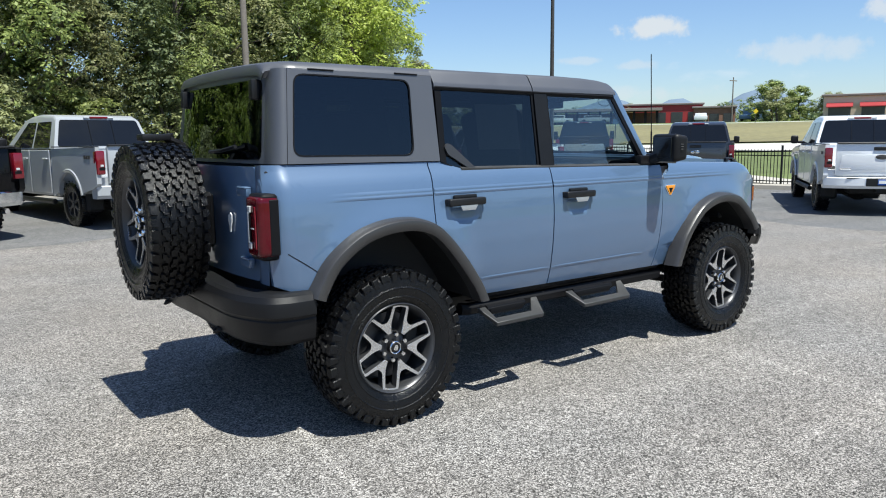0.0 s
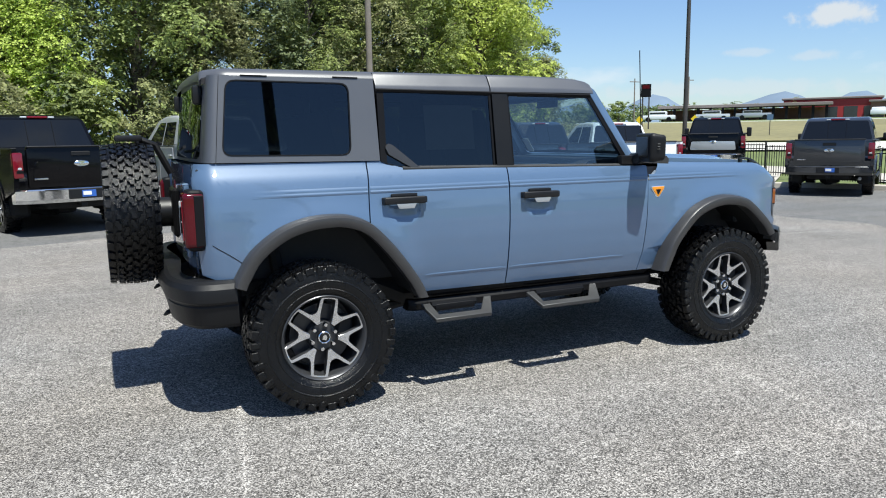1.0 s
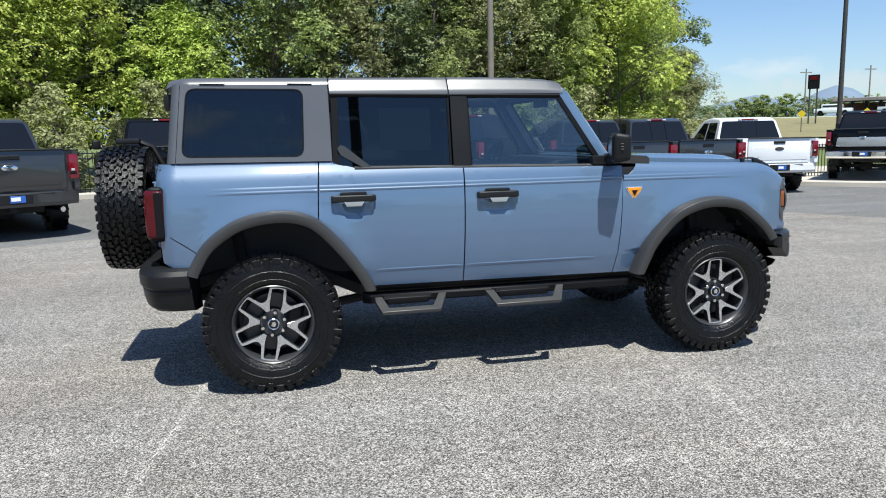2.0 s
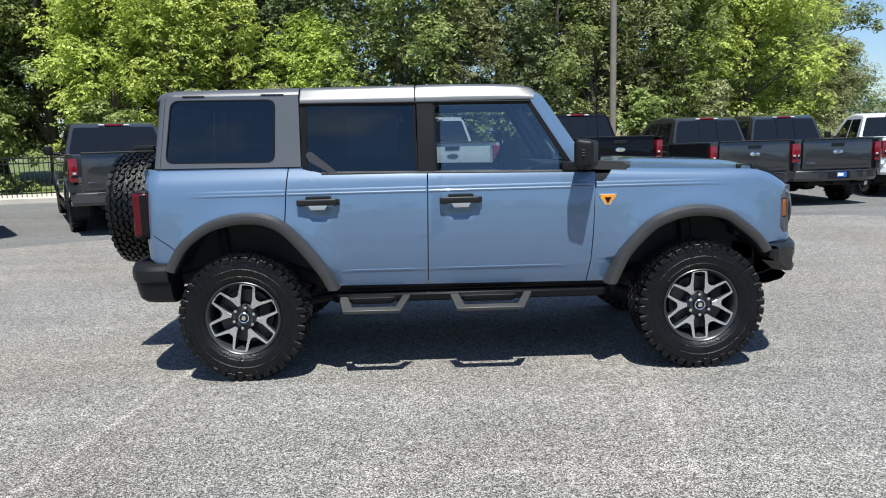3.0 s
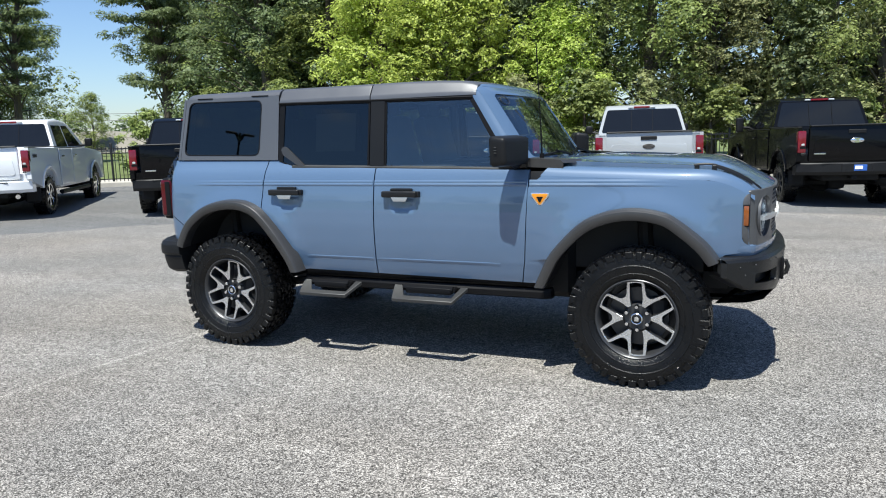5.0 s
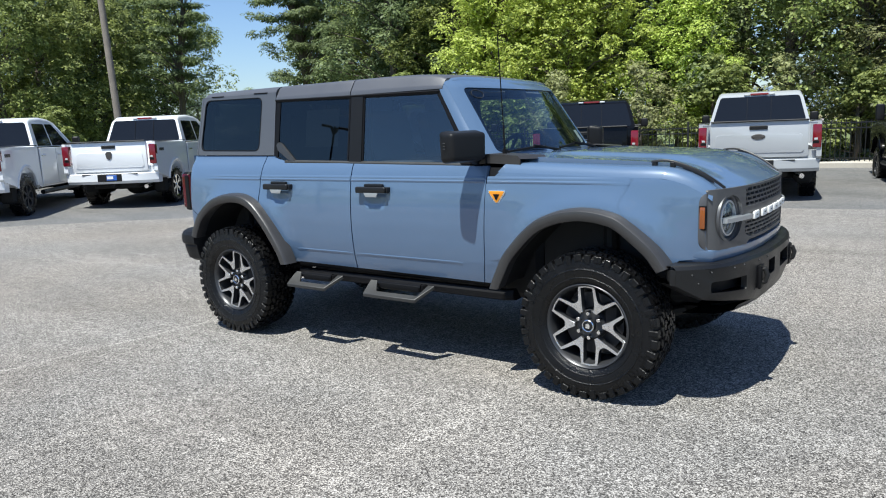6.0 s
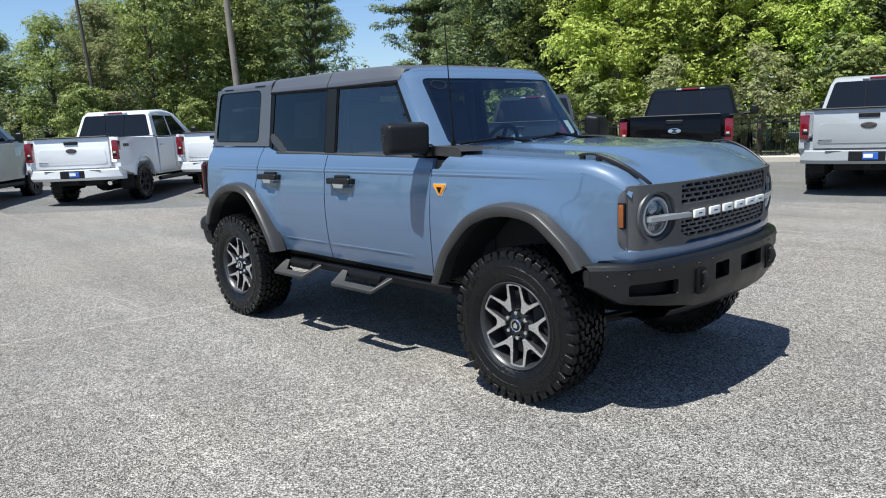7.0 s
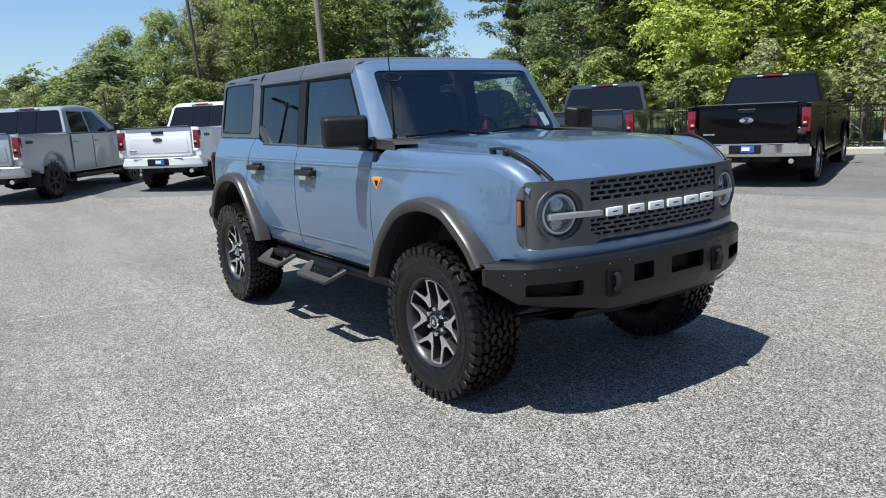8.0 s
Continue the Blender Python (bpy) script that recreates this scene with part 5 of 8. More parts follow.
for s in (-1, 1):
    m = Matrix.Translation((nose(0.628, 1.0).x - 0.020, s * 0.628, 1.005)) @ Matrix.Rotation(radians(90 + s * 9), 4, "Z")
    bm = bmesh.new()
    lathe(bm, [(0.128, 0.0), (0.124, -0.012), (0.108, -0.012), (0.098, 0.012), (0.096, 0.05)], 36, m)
    lp = part("headlamp", bm, GRILLE_GREY, GRILLE, "round headlamp in a grey ring")
    bm = bmesh.new()
    lathe(bm, [(0.100, 0.02), (0.085, 0.06), (0.04, 0.075), (0.0, 0.075)], 32, m)
    lathe(bm, [(0.0, 0.005), (0.035, 0.012), (0.042, 0.05)], 20, m @ Matrix.Translation((0, 0, 0.045)))
    lathe(bm, [(0.0, 0.005), (0.035, 0.012), (0.042, 0.05)], 20, m @ Matrix.Translation((0, 0, -0.045)))
    part("reflector", bm, LAMP_BRIGHT, lp, "bright reflector bowl")
    bm = bmesh.new()
    lathe(bm, [(0.098, 0.004), (0.092, -0.010), (0.082, -0.010), (0.076, 0.006)], 36, m)
    part("light_ring", bm, PAINT_SILVER, lp, "pale grey light ring")
    bm = bmesh.new()
    lathe(bm, [(0.104, 0.002), (0.07, -0.016), (0.0, -0.022)], 32, m)
    o = part("lens", bm, LENS, lp)
    o.visible_shadow = False
    bm = bmesh.new()
    rows = []
    for y in np.linspace(0.425, 0.69, 9):
        x = nose(y, 1.0).x
        rows.append([(x - 0.02, s * y, 0.982), (x + 0.018, s * y, 0.984), (x + 0.020, s * y, 1.006), (x - 0.02, s * y, 1.010)])
    g = sheet(bm, rows, closed=True)
    bm.faces.new(g[0])
    bm.faces.new(g[-1])
    bmesh.ops.recalc_face_normals(bm, faces=bm.faces)
    part("grille_bar", bm, PAINT_SILVER, lp, "grey bar across the headlamp")
    # marker lamp at the corner
    bm = bmesh.new()
    rows = [[(x, s * (-side_y(x, 1.0 + u * h).y + o), 1.0 + u * h) for u, o in ((-1, 0), (-0.93, 0.003), (-0.6, 0.003), (-0.3, 0.003), (0, 0.003), (0.3, 0.003), (0.6, 0.003), (0.93, 0.003), (1, 0))] for x, h in ((3.503, 0.085), (3.505, 0.108), (3.511, 0.124), (3.520, 0.135), (3.530, 0.141))]
    rows += [[(x, s * y, 1.0 + u * 0.1445) for u in (-1, -0.93, -0.6, -0.3, 0, 0.3, 0.6, 0.93, 1)] for x, y in ((3.538, 0.783), (3.543, 0.771))]
    sheet(bm, rows)
    bmesh.ops.recalc_face_normals(bm, faces=bm.faces)
    side = part("grille_side", bm, GRILLE_GREY, GRILLE)
    bm = bmesh.new()
    box(bm, (3.522, s * 0.787, 1.020), (0.028, 0.024, 0.112), 0.006, seg=2)
    part("marker_lamp", bm, LAMP_AMBER, side, "amber side marker")
    bm = bmesh.new()
    box(bm, (3.522, s * 0.784, 1.020), (0.037, 0.024, 0.125), 0.006, seg=2)
    part("marker_bezel", bm, SEAL_BLACK, side)

# lower blue valance between grille and bumper
bm = bmesh.new()
rows = []
for y in np.linspace(-0.75, 0.75, 25):
    x = nose_x(y)
    rows.append([(x - 0.03, y, 0.862), (x + 0.004, y, 0.850), (x + 0.008, y, 0.82), (x - 0.01, y, 0.78), (x - 0.06, y, 0.74)])
for side in (0, -1):
    s = -1 if side == 0 else 1
    ends = [[(x - 0.01, s * (w - 0.02), 0.862), (x, s * w, 0.850), (x, s * (w + 0.002), 0.82), (x - 0.005, s * (w - 0.012), 0.78), (x - 0.01, s * (w - 0.06), 0.74)] for x, w in ((3.566, 0.768), (3.545, 0.780), (3.50, 0.794), (3.45, 0.806), (3.41, 0.812))]
    rows = ends[::-1] + rows if side == 0 else rows + ends
sheet(bm, rows)
bmesh.ops.recalc_face_normals(bm, faces=bm.faces)
part("valance", bm, PAINT_BLUE, SUV)


# steel front bumper
def bump_x(y):
    return float(np.interp(abs(y), [0.0, 0.25, 0.42, 0.60, 0.74, 0.82, 0.93], [3.748, 3.742, 3.722, 3.685, 3.635, 3.580, 3.435]))


def bump(y, z):
    return Vector((bump_x(y) - 0.35 * max(0.0, 0.62 - z), y, z))


outline = [(-0.93, 0.768), (-0.93, 0.690), (-0.84, 0.610), (-0.50, 0.555), (-0.40, 0.535), (0.40, 0.535), (0.50, 0.555), (0.84, 0.610), (0.93, 0.690), (0.93, 0.768), (0.50, 0.775), (-0.50, 0.775)]
slots = [rounded([(-0.820, 0.642), (-0.560, 0.626), (-0.560, 0.702), (-0.820, 0.700)], 0.015, 3), rounded([(0.560, 0.626), (0.820, 0.642), (0.820, 0.700), (0.560, 0.702)], 0.015, 3),
         rounded([(-0.27, 0.650), (-0.13, 0.650), (-0.13, 0.735), (-0.27, 0.735)], 0.01, 3), rounded([(0.0, 0.650), (0.27, 0.650), (0.27, 0.735), (0.0, 0.735)], 0.01, 3)]
bm = panel(outline, slots, bump, list(np.linspace(-0.9, 0.9, 31)), [0.58, 0.62], (-0.03, 0, 0))
rows = []
for y in np.linspace(-0.93, 0.93, 33):
    zt = np.interp(abs(y), [0, 0.5, 0.93], [0.775, 0.775, 0.768])
    x = bump_x(y)
    back = nose_x(min(abs(y), 0.8)) - 0.05 if abs(y) < 0.8 else 3.40
    rows.append([(x, y, zt), (x - 0.012, y, zt + 0.016), (x - 0.03, y, zt + 0.022), (min(back, x - 0.05), y, zt + 0.022)])
sheet(bm, rows)
rows = []
for y, z in outline[1:9]:
    p = bump(y, z)
    rows.append([tuple(p), (p.x - 0.10, p.y * 0.98, p.z + 0.01)])
sheet(bm, rows)
for s in (-1, 1):
    # wing ends, folded back towards the flares
    sheet(bm, [[(x, s * y, z0), (x, s * (y + 0.004), 0.5 * (z0 + z1)), (x, s * y, z1), (x - 0.01, s * (y - 0.05), z1 + 0.012)] for x, y, z0, z1 in ((3.435, 0.930, 0.690, 0.768), (3.41, 0.928, 0.700, 0.768), (3.385, 0.910, 0.712, 0.764), (3.36, 0.86, 0.715, 0.762))])
bmesh.ops.recalc_face_normals(bm, faces=bm.faces)
FB = part("front_bumper", bm, STEEL_BUMPER, SUV, "dark grey modular steel bumper", 25)
bm = panel([(-0.85, 0.63), (0.85, 0.63), (0.85, 0.75), (-0.85, 0.75)], [], lambda y, z: bump(y, z) + Vector((-0.06, 0, 0)), list(np.linspace(-0.7, 0.7, 9)), [])
part("bumper_inside", bm, SEAL_BLACK, FB)
bm = bmesh.new()
sheet(bm, [[(bump_x(y) - 0.030, y, 0.542), (bump_x(y) - 0.060, y, 0.505), (bump_x(y) - 0.150, y, 0.478), (bump_x(y) - 0.330, y, 0.462)] for y in np.linspace(-0.58, 0.58, 15)])
bmesh.ops.recalc_face_normals(bm, faces=bm.faces)
part("lower_plate", bm, STEEL_BUMPER, FB, "dark plate under the bumper")
for s in (-1, 1):
    bm = bmesh.new()
    x = bump_x(0.395)
    box(bm, (x + 0.002, s * 0.395, 0.665), (0.02, 0.085, 0.13), 0.01, seg=2)
    part("hook_plate", bm, SEAL_BLACK, FB)
    bm = bmesh.new()
    tube(bm, [(x, s * 0.395, 0.70), (x + 0.022, s * 0.395, 0.708), (x + 0.034, s * 0.395, 0.675), (x + 0.024, s * 0.395, 0.638), (x, s * 0.395, 0.63)], 0.014, 8)
    part("tow_hook", bm, UNDER_BLACK, FB, "black tow hook")
    for y, z in ((0.30, 0.756), (0.42, 0.752), (0.60, 0.756), (0.68, 0.752), (0.82, 0.745), (0.88, 0.735), (0.86, 0.690), (0.46, 0.60)):
        bm = bmesh.new()
        lathe(bm, [(0.0, -0.004), (0.0035, -0.0035), (0.0048, -0.001), (0.0048, 0.003)], 8, Matrix.Translation((bump(y, z).x + 0.002, s * y, z + 0.006)) @ Matrix.Rotation(radians(90), 4, "Z"))
        part("bolt", bm, STEP_GREY, FB)

# ---- SUV: wheels ----
def tread_block(bm, poly, r0, r1, taper=0.88):
    cs, cy = sum(p[0] for p in poly) / len(poly), sum(p[1] for p in poly) / len(poly)

    def at(s, y, r):
        a = s / WHEEL_R
        crown = 0.012 * (y / 0.14) ** 2
        return ((r - crown) * math.cos(a), y, (r - crown) * math.sin(a))
    lo = [bm.verts.new(at(s, y, r0)) for s, y in poly]
    hi = [bm.verts.new(at(cs + (s - cs) * taper, cy + (y - cy) * taper, r1)) for s, y in poly]
    n = len(poly)
    bm.faces.new(hi)
    for k in range(n):
        bm.faces.new((lo[k], lo[(k + 1) % n], hi[(k + 1) % n], hi[k]))


tyre_bm = bmesh.new()
half_prof = [(0.232, 0.104), (0.240, 0.120), (0.268, 0.134), (0.305, 0.141), (0.350, 0.141), (0.380, 0.134), (0.392, 0.118), (0.396, 0.09), (0.398, 0.0)]
prof = [(r, -a) for r, a in half_prof] + [(r, a) for r, a in half_prof[-2::-1]]
lathe(tyre_bm, prof, 72)
for rr in (0.276, 0.322):
    lathe(tyre_bm, [(rr - 0.006, -0.1345 - (0.006 if rr > 0.3 else 0)), (rr, -0.1385 - (0.006 if rr > 0.3 else 0)), (rr + 0.006, -0.1350 - (0.006 if rr > 0.3 else 0))], 72)
bmesh.ops.recalc_face_normals(tyre_bm, faces=tyre_bm.faces)
tread_bm = bmesh.new()
PITCHES = 42
P = 2 * math.pi * WHEEL_R / PITCHES
rng = random.Random(5)
for k in range(PITCHES):
    s0 = k * P
    for col in range(5):
        # hooked blocks that lock into one another, leaning the other way in every second row
        y0 = -0.0780 + 0.039 * col
        o = s0 + (0.5 * P if col % 2 else 0.0) + rng.uniform(-0.004, 0.004)
        a, h, w = 0.5 * P - 0.0030, 0.0185, (1 if col % 2 else -1)
        shape = [(-a, -h), (0.10 * a, -h), (0.42 * a, -0.28 * h), (a, -0.12 * h), (a, h), (-0.10 * a, h), (-0.42 * a, 0.28 * h), (-a, 0.12 * h)] if k % 2 else [(-a, -0.9 * h), (-0.30 * a, -h), (0.05 * a, -0.45 * h), (a, -0.55 * h), (0.9 * a, 0.9 * h), (0.28 * a, h), (-0.05 * a, 0.45 * h), (-a, 0.50 * h)]
        tread_block(tread_bm, [(o + u * rng.uniform(0.93, 1.04), y0 + w * v * rng.uniform(0.94, 1.10)) for u, v in shape], 0.390, WHEEL_R - rng.uniform(0, 0.003), 0.86)
    for side in (-1, 1):
        o = s0 + (0.0 if side < 0 else 0.5 * P)
        a = 0.45 * P * (1.0 if k % 2 else 0.86)
        tread_block(tread_bm, [(o - a, side * 0.108), (o + a * 0.6, side * 0.106), (o + a * 0.9, side * 0.118), (o + a * 0.9, side * 0.139), (o - a * 0.85, side * 0.139), (o - a * 0.95, side * 0.122)], 0.378, WHEEL_R - 0.003, 0.90)
        # lugs down the shoulder
        m = Matrix.Rotation(-(o / WHEEL_R), 4, "Y")
        box(tread_bm, (0.386 if k % 2 else 0.378, side * 0.1335, 0), (0.036 if k % 2 else 0.052, 0.018, 0.046 if k % 2 else 0.030), 0.003, m)
bmesh.ops.recalc_face_normals(tread_bm, faces=tread_bm.faces)
barrel_bm = bmesh.new()
lathe(barrel_bm, [(0.226, -0.108), (0.228, -0.120), (0.222, -0.125), (0.214, -0.118), (0.206, -0.095), (0.200, -0.05), (0.195, 0.08), (0.06, 0.085)], 64)
lathe(barrel_bm, [(0.05, -0.02), (0.165, -0.02), (0.168, -0.01), (0.168, 0.01)], 40)
lathe(barrel_bm, [(0.0, -0.070), (0.072, -0.070), (0.080, -0.060), (0.085, -0.02)], 32)
caliper_bm = bmesh.new()
box(caliper_bm, (0.12, -0.03, 0.06), (0.10, 0.06, 0.13), 0.02)
right = [(0.010, 0.076), (0.024, 0.112), (0.034, 0.129), (0.069, 0.189), (0.077, 0.1905), (0.1020, 0.1765), (0.1075, 0.186), (0.090, 0.199), (0.066, 0.2025), (0.054, 0.188), (0.024, 0.142), (0.011, 0.133)]
spoke = [(-x, z) for x, z in right[::-1]] + right
face_bm = bmesh.new()
pocket_bm = bmesh.new()
for k in range(6):
    m = Matrix.Rotation(radians(30 + 60 * k), 4, "Y")
    for b, d0, d1, grow in ((face_bm, 0.0, 0.006, 0.0), (pocket_bm, 0.004, 0.045, 0.003)):
        vs = slab(b, spoke, d1 - d0, None, 0.002 if b is face_bm else 0)
        for v in vs:
            r = math.hypot(v.co.x, v.co.z)
            v.co.y += d0 - 0.092 - 0.016 * ((r - 0.12) / 0.09) ** 2
            if grow:
                v.co.x *= 1.015
        bmesh.ops.transform(b, matrix=m, verts=vs)
# raised bars where the sidewall carries its unreadable moulding
for g0 in (200, 20):
    for k in range(7):
        if k == 3:
            continue
        box(tyre_bm, (0.344, -0.1425, 0), (0.024, 0.0035, 0.012), 0, Matrix.Rotation(radians(g0 + 4.2 * k), 4, "Y"))
for k in range(60):
    box(tyre_bm, (0.368, -0.139, 0), (0.014, 0.006, 0.004), 0, Matrix.Rotation(radians(6 * k), 4, "Y"))
cap_bm = bmesh.new()
lathe(cap_bm, [(0.0, -0.106), (0.024, -0.106), (0.030, -0.100), (0.034, -0.096), (0.036, -0.070)], 24)
lug_bm = bmesh.new()
lathe(lug_bm, [(0.0, -0.100), (0.010, -0.100), (0.0145, -0.093), (0.0145, -0.060)], 8)
bmesh.ops.recalc_face_normals(barrel_bm, faces=barrel_bm.faces)
for b in (barrel_bm, face_bm, pocket_bm):
    bmesh.ops.scale(b, vec=(1.06, 1, 1.06), verts=b.verts)


def wheel_from(src, m):
    w = new("wheel")
    w.parent = SUV
    w.matrix_basis = m
    for o in src.children:
        again(o, w, o.matrix_basis.copy())
    return w


W0 = new("wheel")
W0.parent = SUV
W0.matrix_basis = pose(0, -0.800, WHEEL_R - 0.004, 0, 10, 0)
part("tyre", tyre_bm, RUBBER, W0, "black all-terrain tyre", 40)
part("tread", tread_bm, RUBBER, W0, "blocky off-road tread", 25)
part("rim", barrel_bm, RIM_DARK, W0, "dark grey alloy rim")
part("brake_caliper", caliper_bm, UNDER_BLACK, W0)
part("spoke_pocket", pocket_bm, RIM_DARK, W0)
part("spoke_face", face_bm, RIM_BRIGHT, W0, "machined bright spokes", 25)
part("hub_cap", cap_bm, PLASTIC_BLACK, W0)
ring_bm = bmesh.new()
lathe(ring_bm, [(0.028, -0.1055), (0.031, -0.1075), (0.035, -0.1040), (0.036, -0.098)], 28)
part("cap_ring", ring_bm, CHROME, W0, "bright ring round the hub cap")
mark_bm = bmesh.new()
slab(mark_bm, [(-0.012, -0.012), (0.010, -0.015), (0.014, 0.004), (0.004, 0.016), (-0.010, 0.010)], 0.003, Matrix.Translation((0, -0.1085, 0)))
part("cap_mark", mark_bm, CHROME, W0)
lug = part("lug_nut", lug_bm, CHROME, W0)
lug.location = (0, 0, 0.068)
for k in range(1, 6):
    a = radians(60 * k)
    again(lug, W0, Matrix.Translation((0.068 * math.sin(a), 0, 0.068 * math.cos(a))))
wheel_from(W0, pose(AXLE_F, -0.800, WHEEL_R - 0.004, 0, -2, 0))
wheel_from(W0, pose(0, 0.800, WHEEL_R - 0.004, 0, 25, 180))
wheel_from(W0, pose(AXLE_F, 0.800, WHEEL_R - 0.004, 0, 47, 180))
wheel_from(W0, pose(-0.900, 0.0, 1.070, 0, 0, -90) @ pose(0, 0, 0, 0, 12, 0))
bm = bmesh.new()
tube(bm, [(-0.64, 0.0, 1.07), (-0.88, 0.0, 1.07)], 0.09, 12)
box(bm, (-0.655, 0.0, 1.07), (0.04, 0.26, 0.30), 0.02)
part("spare_carrier", bm, PLASTIC_BLACK, SUV)

# ---- SUV: cabin ----
def seat(x, y, width):
    s = new("seat")
    s.parent = SUV
    bm = bmesh.new()
    box(bm, (x + 0.22, y, 1.26), (0.46, width, 0.10), 0.04, seg=2)
    part("cushion", bm, SEAT_GREY, s)
    bm = bmesh.new()
    box(bm, (0, 0, 0.26), (0.13, width, 0.50), 0.05, Matrix.Translation((x - 0.03, y, 1.16)) @ Matrix.Rotation(radians(-14), 4, "Y"), seg=2)
    part("backrest", bm, SEAT_GREY, s)
    for yy in ((0,) if width < 0.8 else (-0.36, 0.36)):
        bm = bmesh.new()
        box(bm, (0, 0, 0.61), (0.10, 0.26, 0.16), 0.04, Matrix.Translation((x - 0.04, y + yy, 1.13)) @ Matrix.Rotation(radians(-12), 4, "Y"), seg=2)
        part("headrest", bm, SEAT_GREY, s)


seat(1.25, -0.37, 0.50)
seat(1.25, 0.37, 0.50)
seat(0.35, 0.0, 1.24)
bm = bmesh.new()
rows = [[(2.33 - 0.08 * (y / 0.7) ** 2, y, 1.325), (2.10, y, 1.335), (1.90, y, 1.325), (1.82, y, 1.27), (1.84, y, 1.18)] for y in np.linspace(-0.70, 0.70, 9)]
sheet(bm, rows)
bmesh.ops.recalc_face_normals(bm, faces=bm.faces)
part("dashboard", bm, CABIN_DARK, SUV)
bm = bmesh.new()
m = Matrix.Translation((1.74, 0.37, 1.28)) @ Matrix.Rotation(radians(-65), 4, "Y")
ring = [(m @ Vector((0.185 * math.cos(a), 0.185 * math.sin(a), 0))) for a in (2 * math.pi * k / 24 for k in range(25))]
tube(bm, ring, 0.015, 8, caps=False)
tube(bm, [m @ Vector((-0.18, 0, 0)), m @ Vector((0.18, 0, 0))], 0.014, 6)
part("steering_wheel", bm, CABIN_DARK, SUV)
bm = bmesh.new()
box(bm, (2.02, 0.0, 1.735), (0.03, 0.25, 0.075), 0.012, seg=2)
part("rear_view_mirror", bm, SEAL_BLACK, SUV)
bm = bmesh.new()
for s in (-1, 1):
    tube(bm, [(1.20, s * 0.66, 1.28), (1.20, s * 0.62, 1.80)], 0.04, 8)
    tube(bm, [(0.42, s * 0.68, 1.30), (0.42, s * 0.64, 1.80)], 0.04, 8)
for x in (0.42, 1.20):
    tube(bm, [(x, -0.64, 1.775), (x, 0.64, 1.775)], 0.035, 8)
part("roll_bar", bm, CABIN_DARK, SUV)


# ---- parked pickup trucks ----
def spoke_wheel(parent, at, r, w, rim_mat, name="wheel", facing=-1):
    """A road wheel of a parked truck: tyre, rim and hub; its face looks along facing in x."""
    wheel = new(name)
    wheel.parent = parent
    wheel.matrix_basis = Matrix.Translation(at) @ Matrix.Rotation(radians(90 if facing > 0 else -90), 4, "Z")
    bm = bmesh.new()
    lathe(bm, [(r * 0.60, -w * 0.40), (r * 0.70, -w * 0.50), (r * 0.88, -w * 0.50), (r * 0.97, -w * 0.42), (r, -w * 0.30), (r, w * 0.30), (r * 0.97, w * 0.42), (r * 0.85, w * 0.5), (r * 0.6, w * 0.45)], 36, closed=True)
    bmesh.ops.recalc_face_normals(bm, faces=bm.faces)
    for k in range(36):
        a = 2 * math.pi * k / 36
        m = Matrix.Rotation(-a, 4, "Y") @ Matrix.Translation((r, 0, 0))
        box(bm, (0.004, -w * 0.2 if k % 2 else -w * 0.26, 0), (0.018, w * 0.4, r * 0.10), 0, m)
        box(bm, (0.004, w * 0.26 if k % 2 else w * 0.2, 0), (0.018, w * 0.4, r * 0.10), 0, m)
    part("tyre", bm, RUBBER, wheel)
    bm = bmesh.new()
    lathe(bm, [(r * 0.62, -w * 0.40), (r * 0.60, -w * 0.43), (r * 0.56, -w * 0.40), (r * 0.54, -w * 0.1), (r * 0.1, -w * 0.05)], 36)
    for k in range(6):
        m = Matrix.Rotation(2 * math.pi * k / 6, 4, "Y")
        slab(bm, [(-0.030, 0.03), (0.030, 0.03), (0.022, r * 0.36), (0.055, r * 0.57), (0.022, r * 0.58), (0.0, r * 0.44), (-0.022, r * 0.58), (-0.055, r * 0.57), (-0.022, r * 0.36)], 0.03, m @ Matrix.Translation((0, -w * 0.38, 0)))
    lathe(bm, [(0.0, -w * 0.43), (0.035, -w * 0.43), (0.045, -w * 0.40), (0.05, -w * 0.3)], 16)
    part("rim", bm, rim_mat, wheel)
    return wheel


def quad_prism(bm, prof, half, top_half=None, z0=0.0, z1=1.0):
    """A closed outline in y, z, drawn out to both sides; it narrows from half at z0 to top_half at z1."""
    top_half = half if top_half is None else top_half

    def w(z):
        return half + (top_half - half) * min(1, max(0, (z - z0) / (z1 - z0)))
    left = [bm.verts.new((-w(z), y, z)) for y, z in prof]
    right = [bm.verts.new((w(z), y, z)) for y, z in prof]
    n = len(prof)
    for k in range(n):
        bm.faces.new((left[k], left[(k + 1) % n], right[(k + 1) % n], right[k]))
    f1, f2 = bm.faces.new(left), bm.faces.new(right)
    bmesh.ops.triangulate(bm, faces=[f1, f2])
    bmesh.ops.recalc_face_normals(bm, faces=bm.faces)


def arch_line(cy, cz, r, a0, a1, n=10):
    return [(cy + r * math.cos(radians(a0 + (a1 - a0) * k / n)), cz + r * math.sin(radians(a0 + (a1 - a0) * k / n))) for k in range(n + 1)]


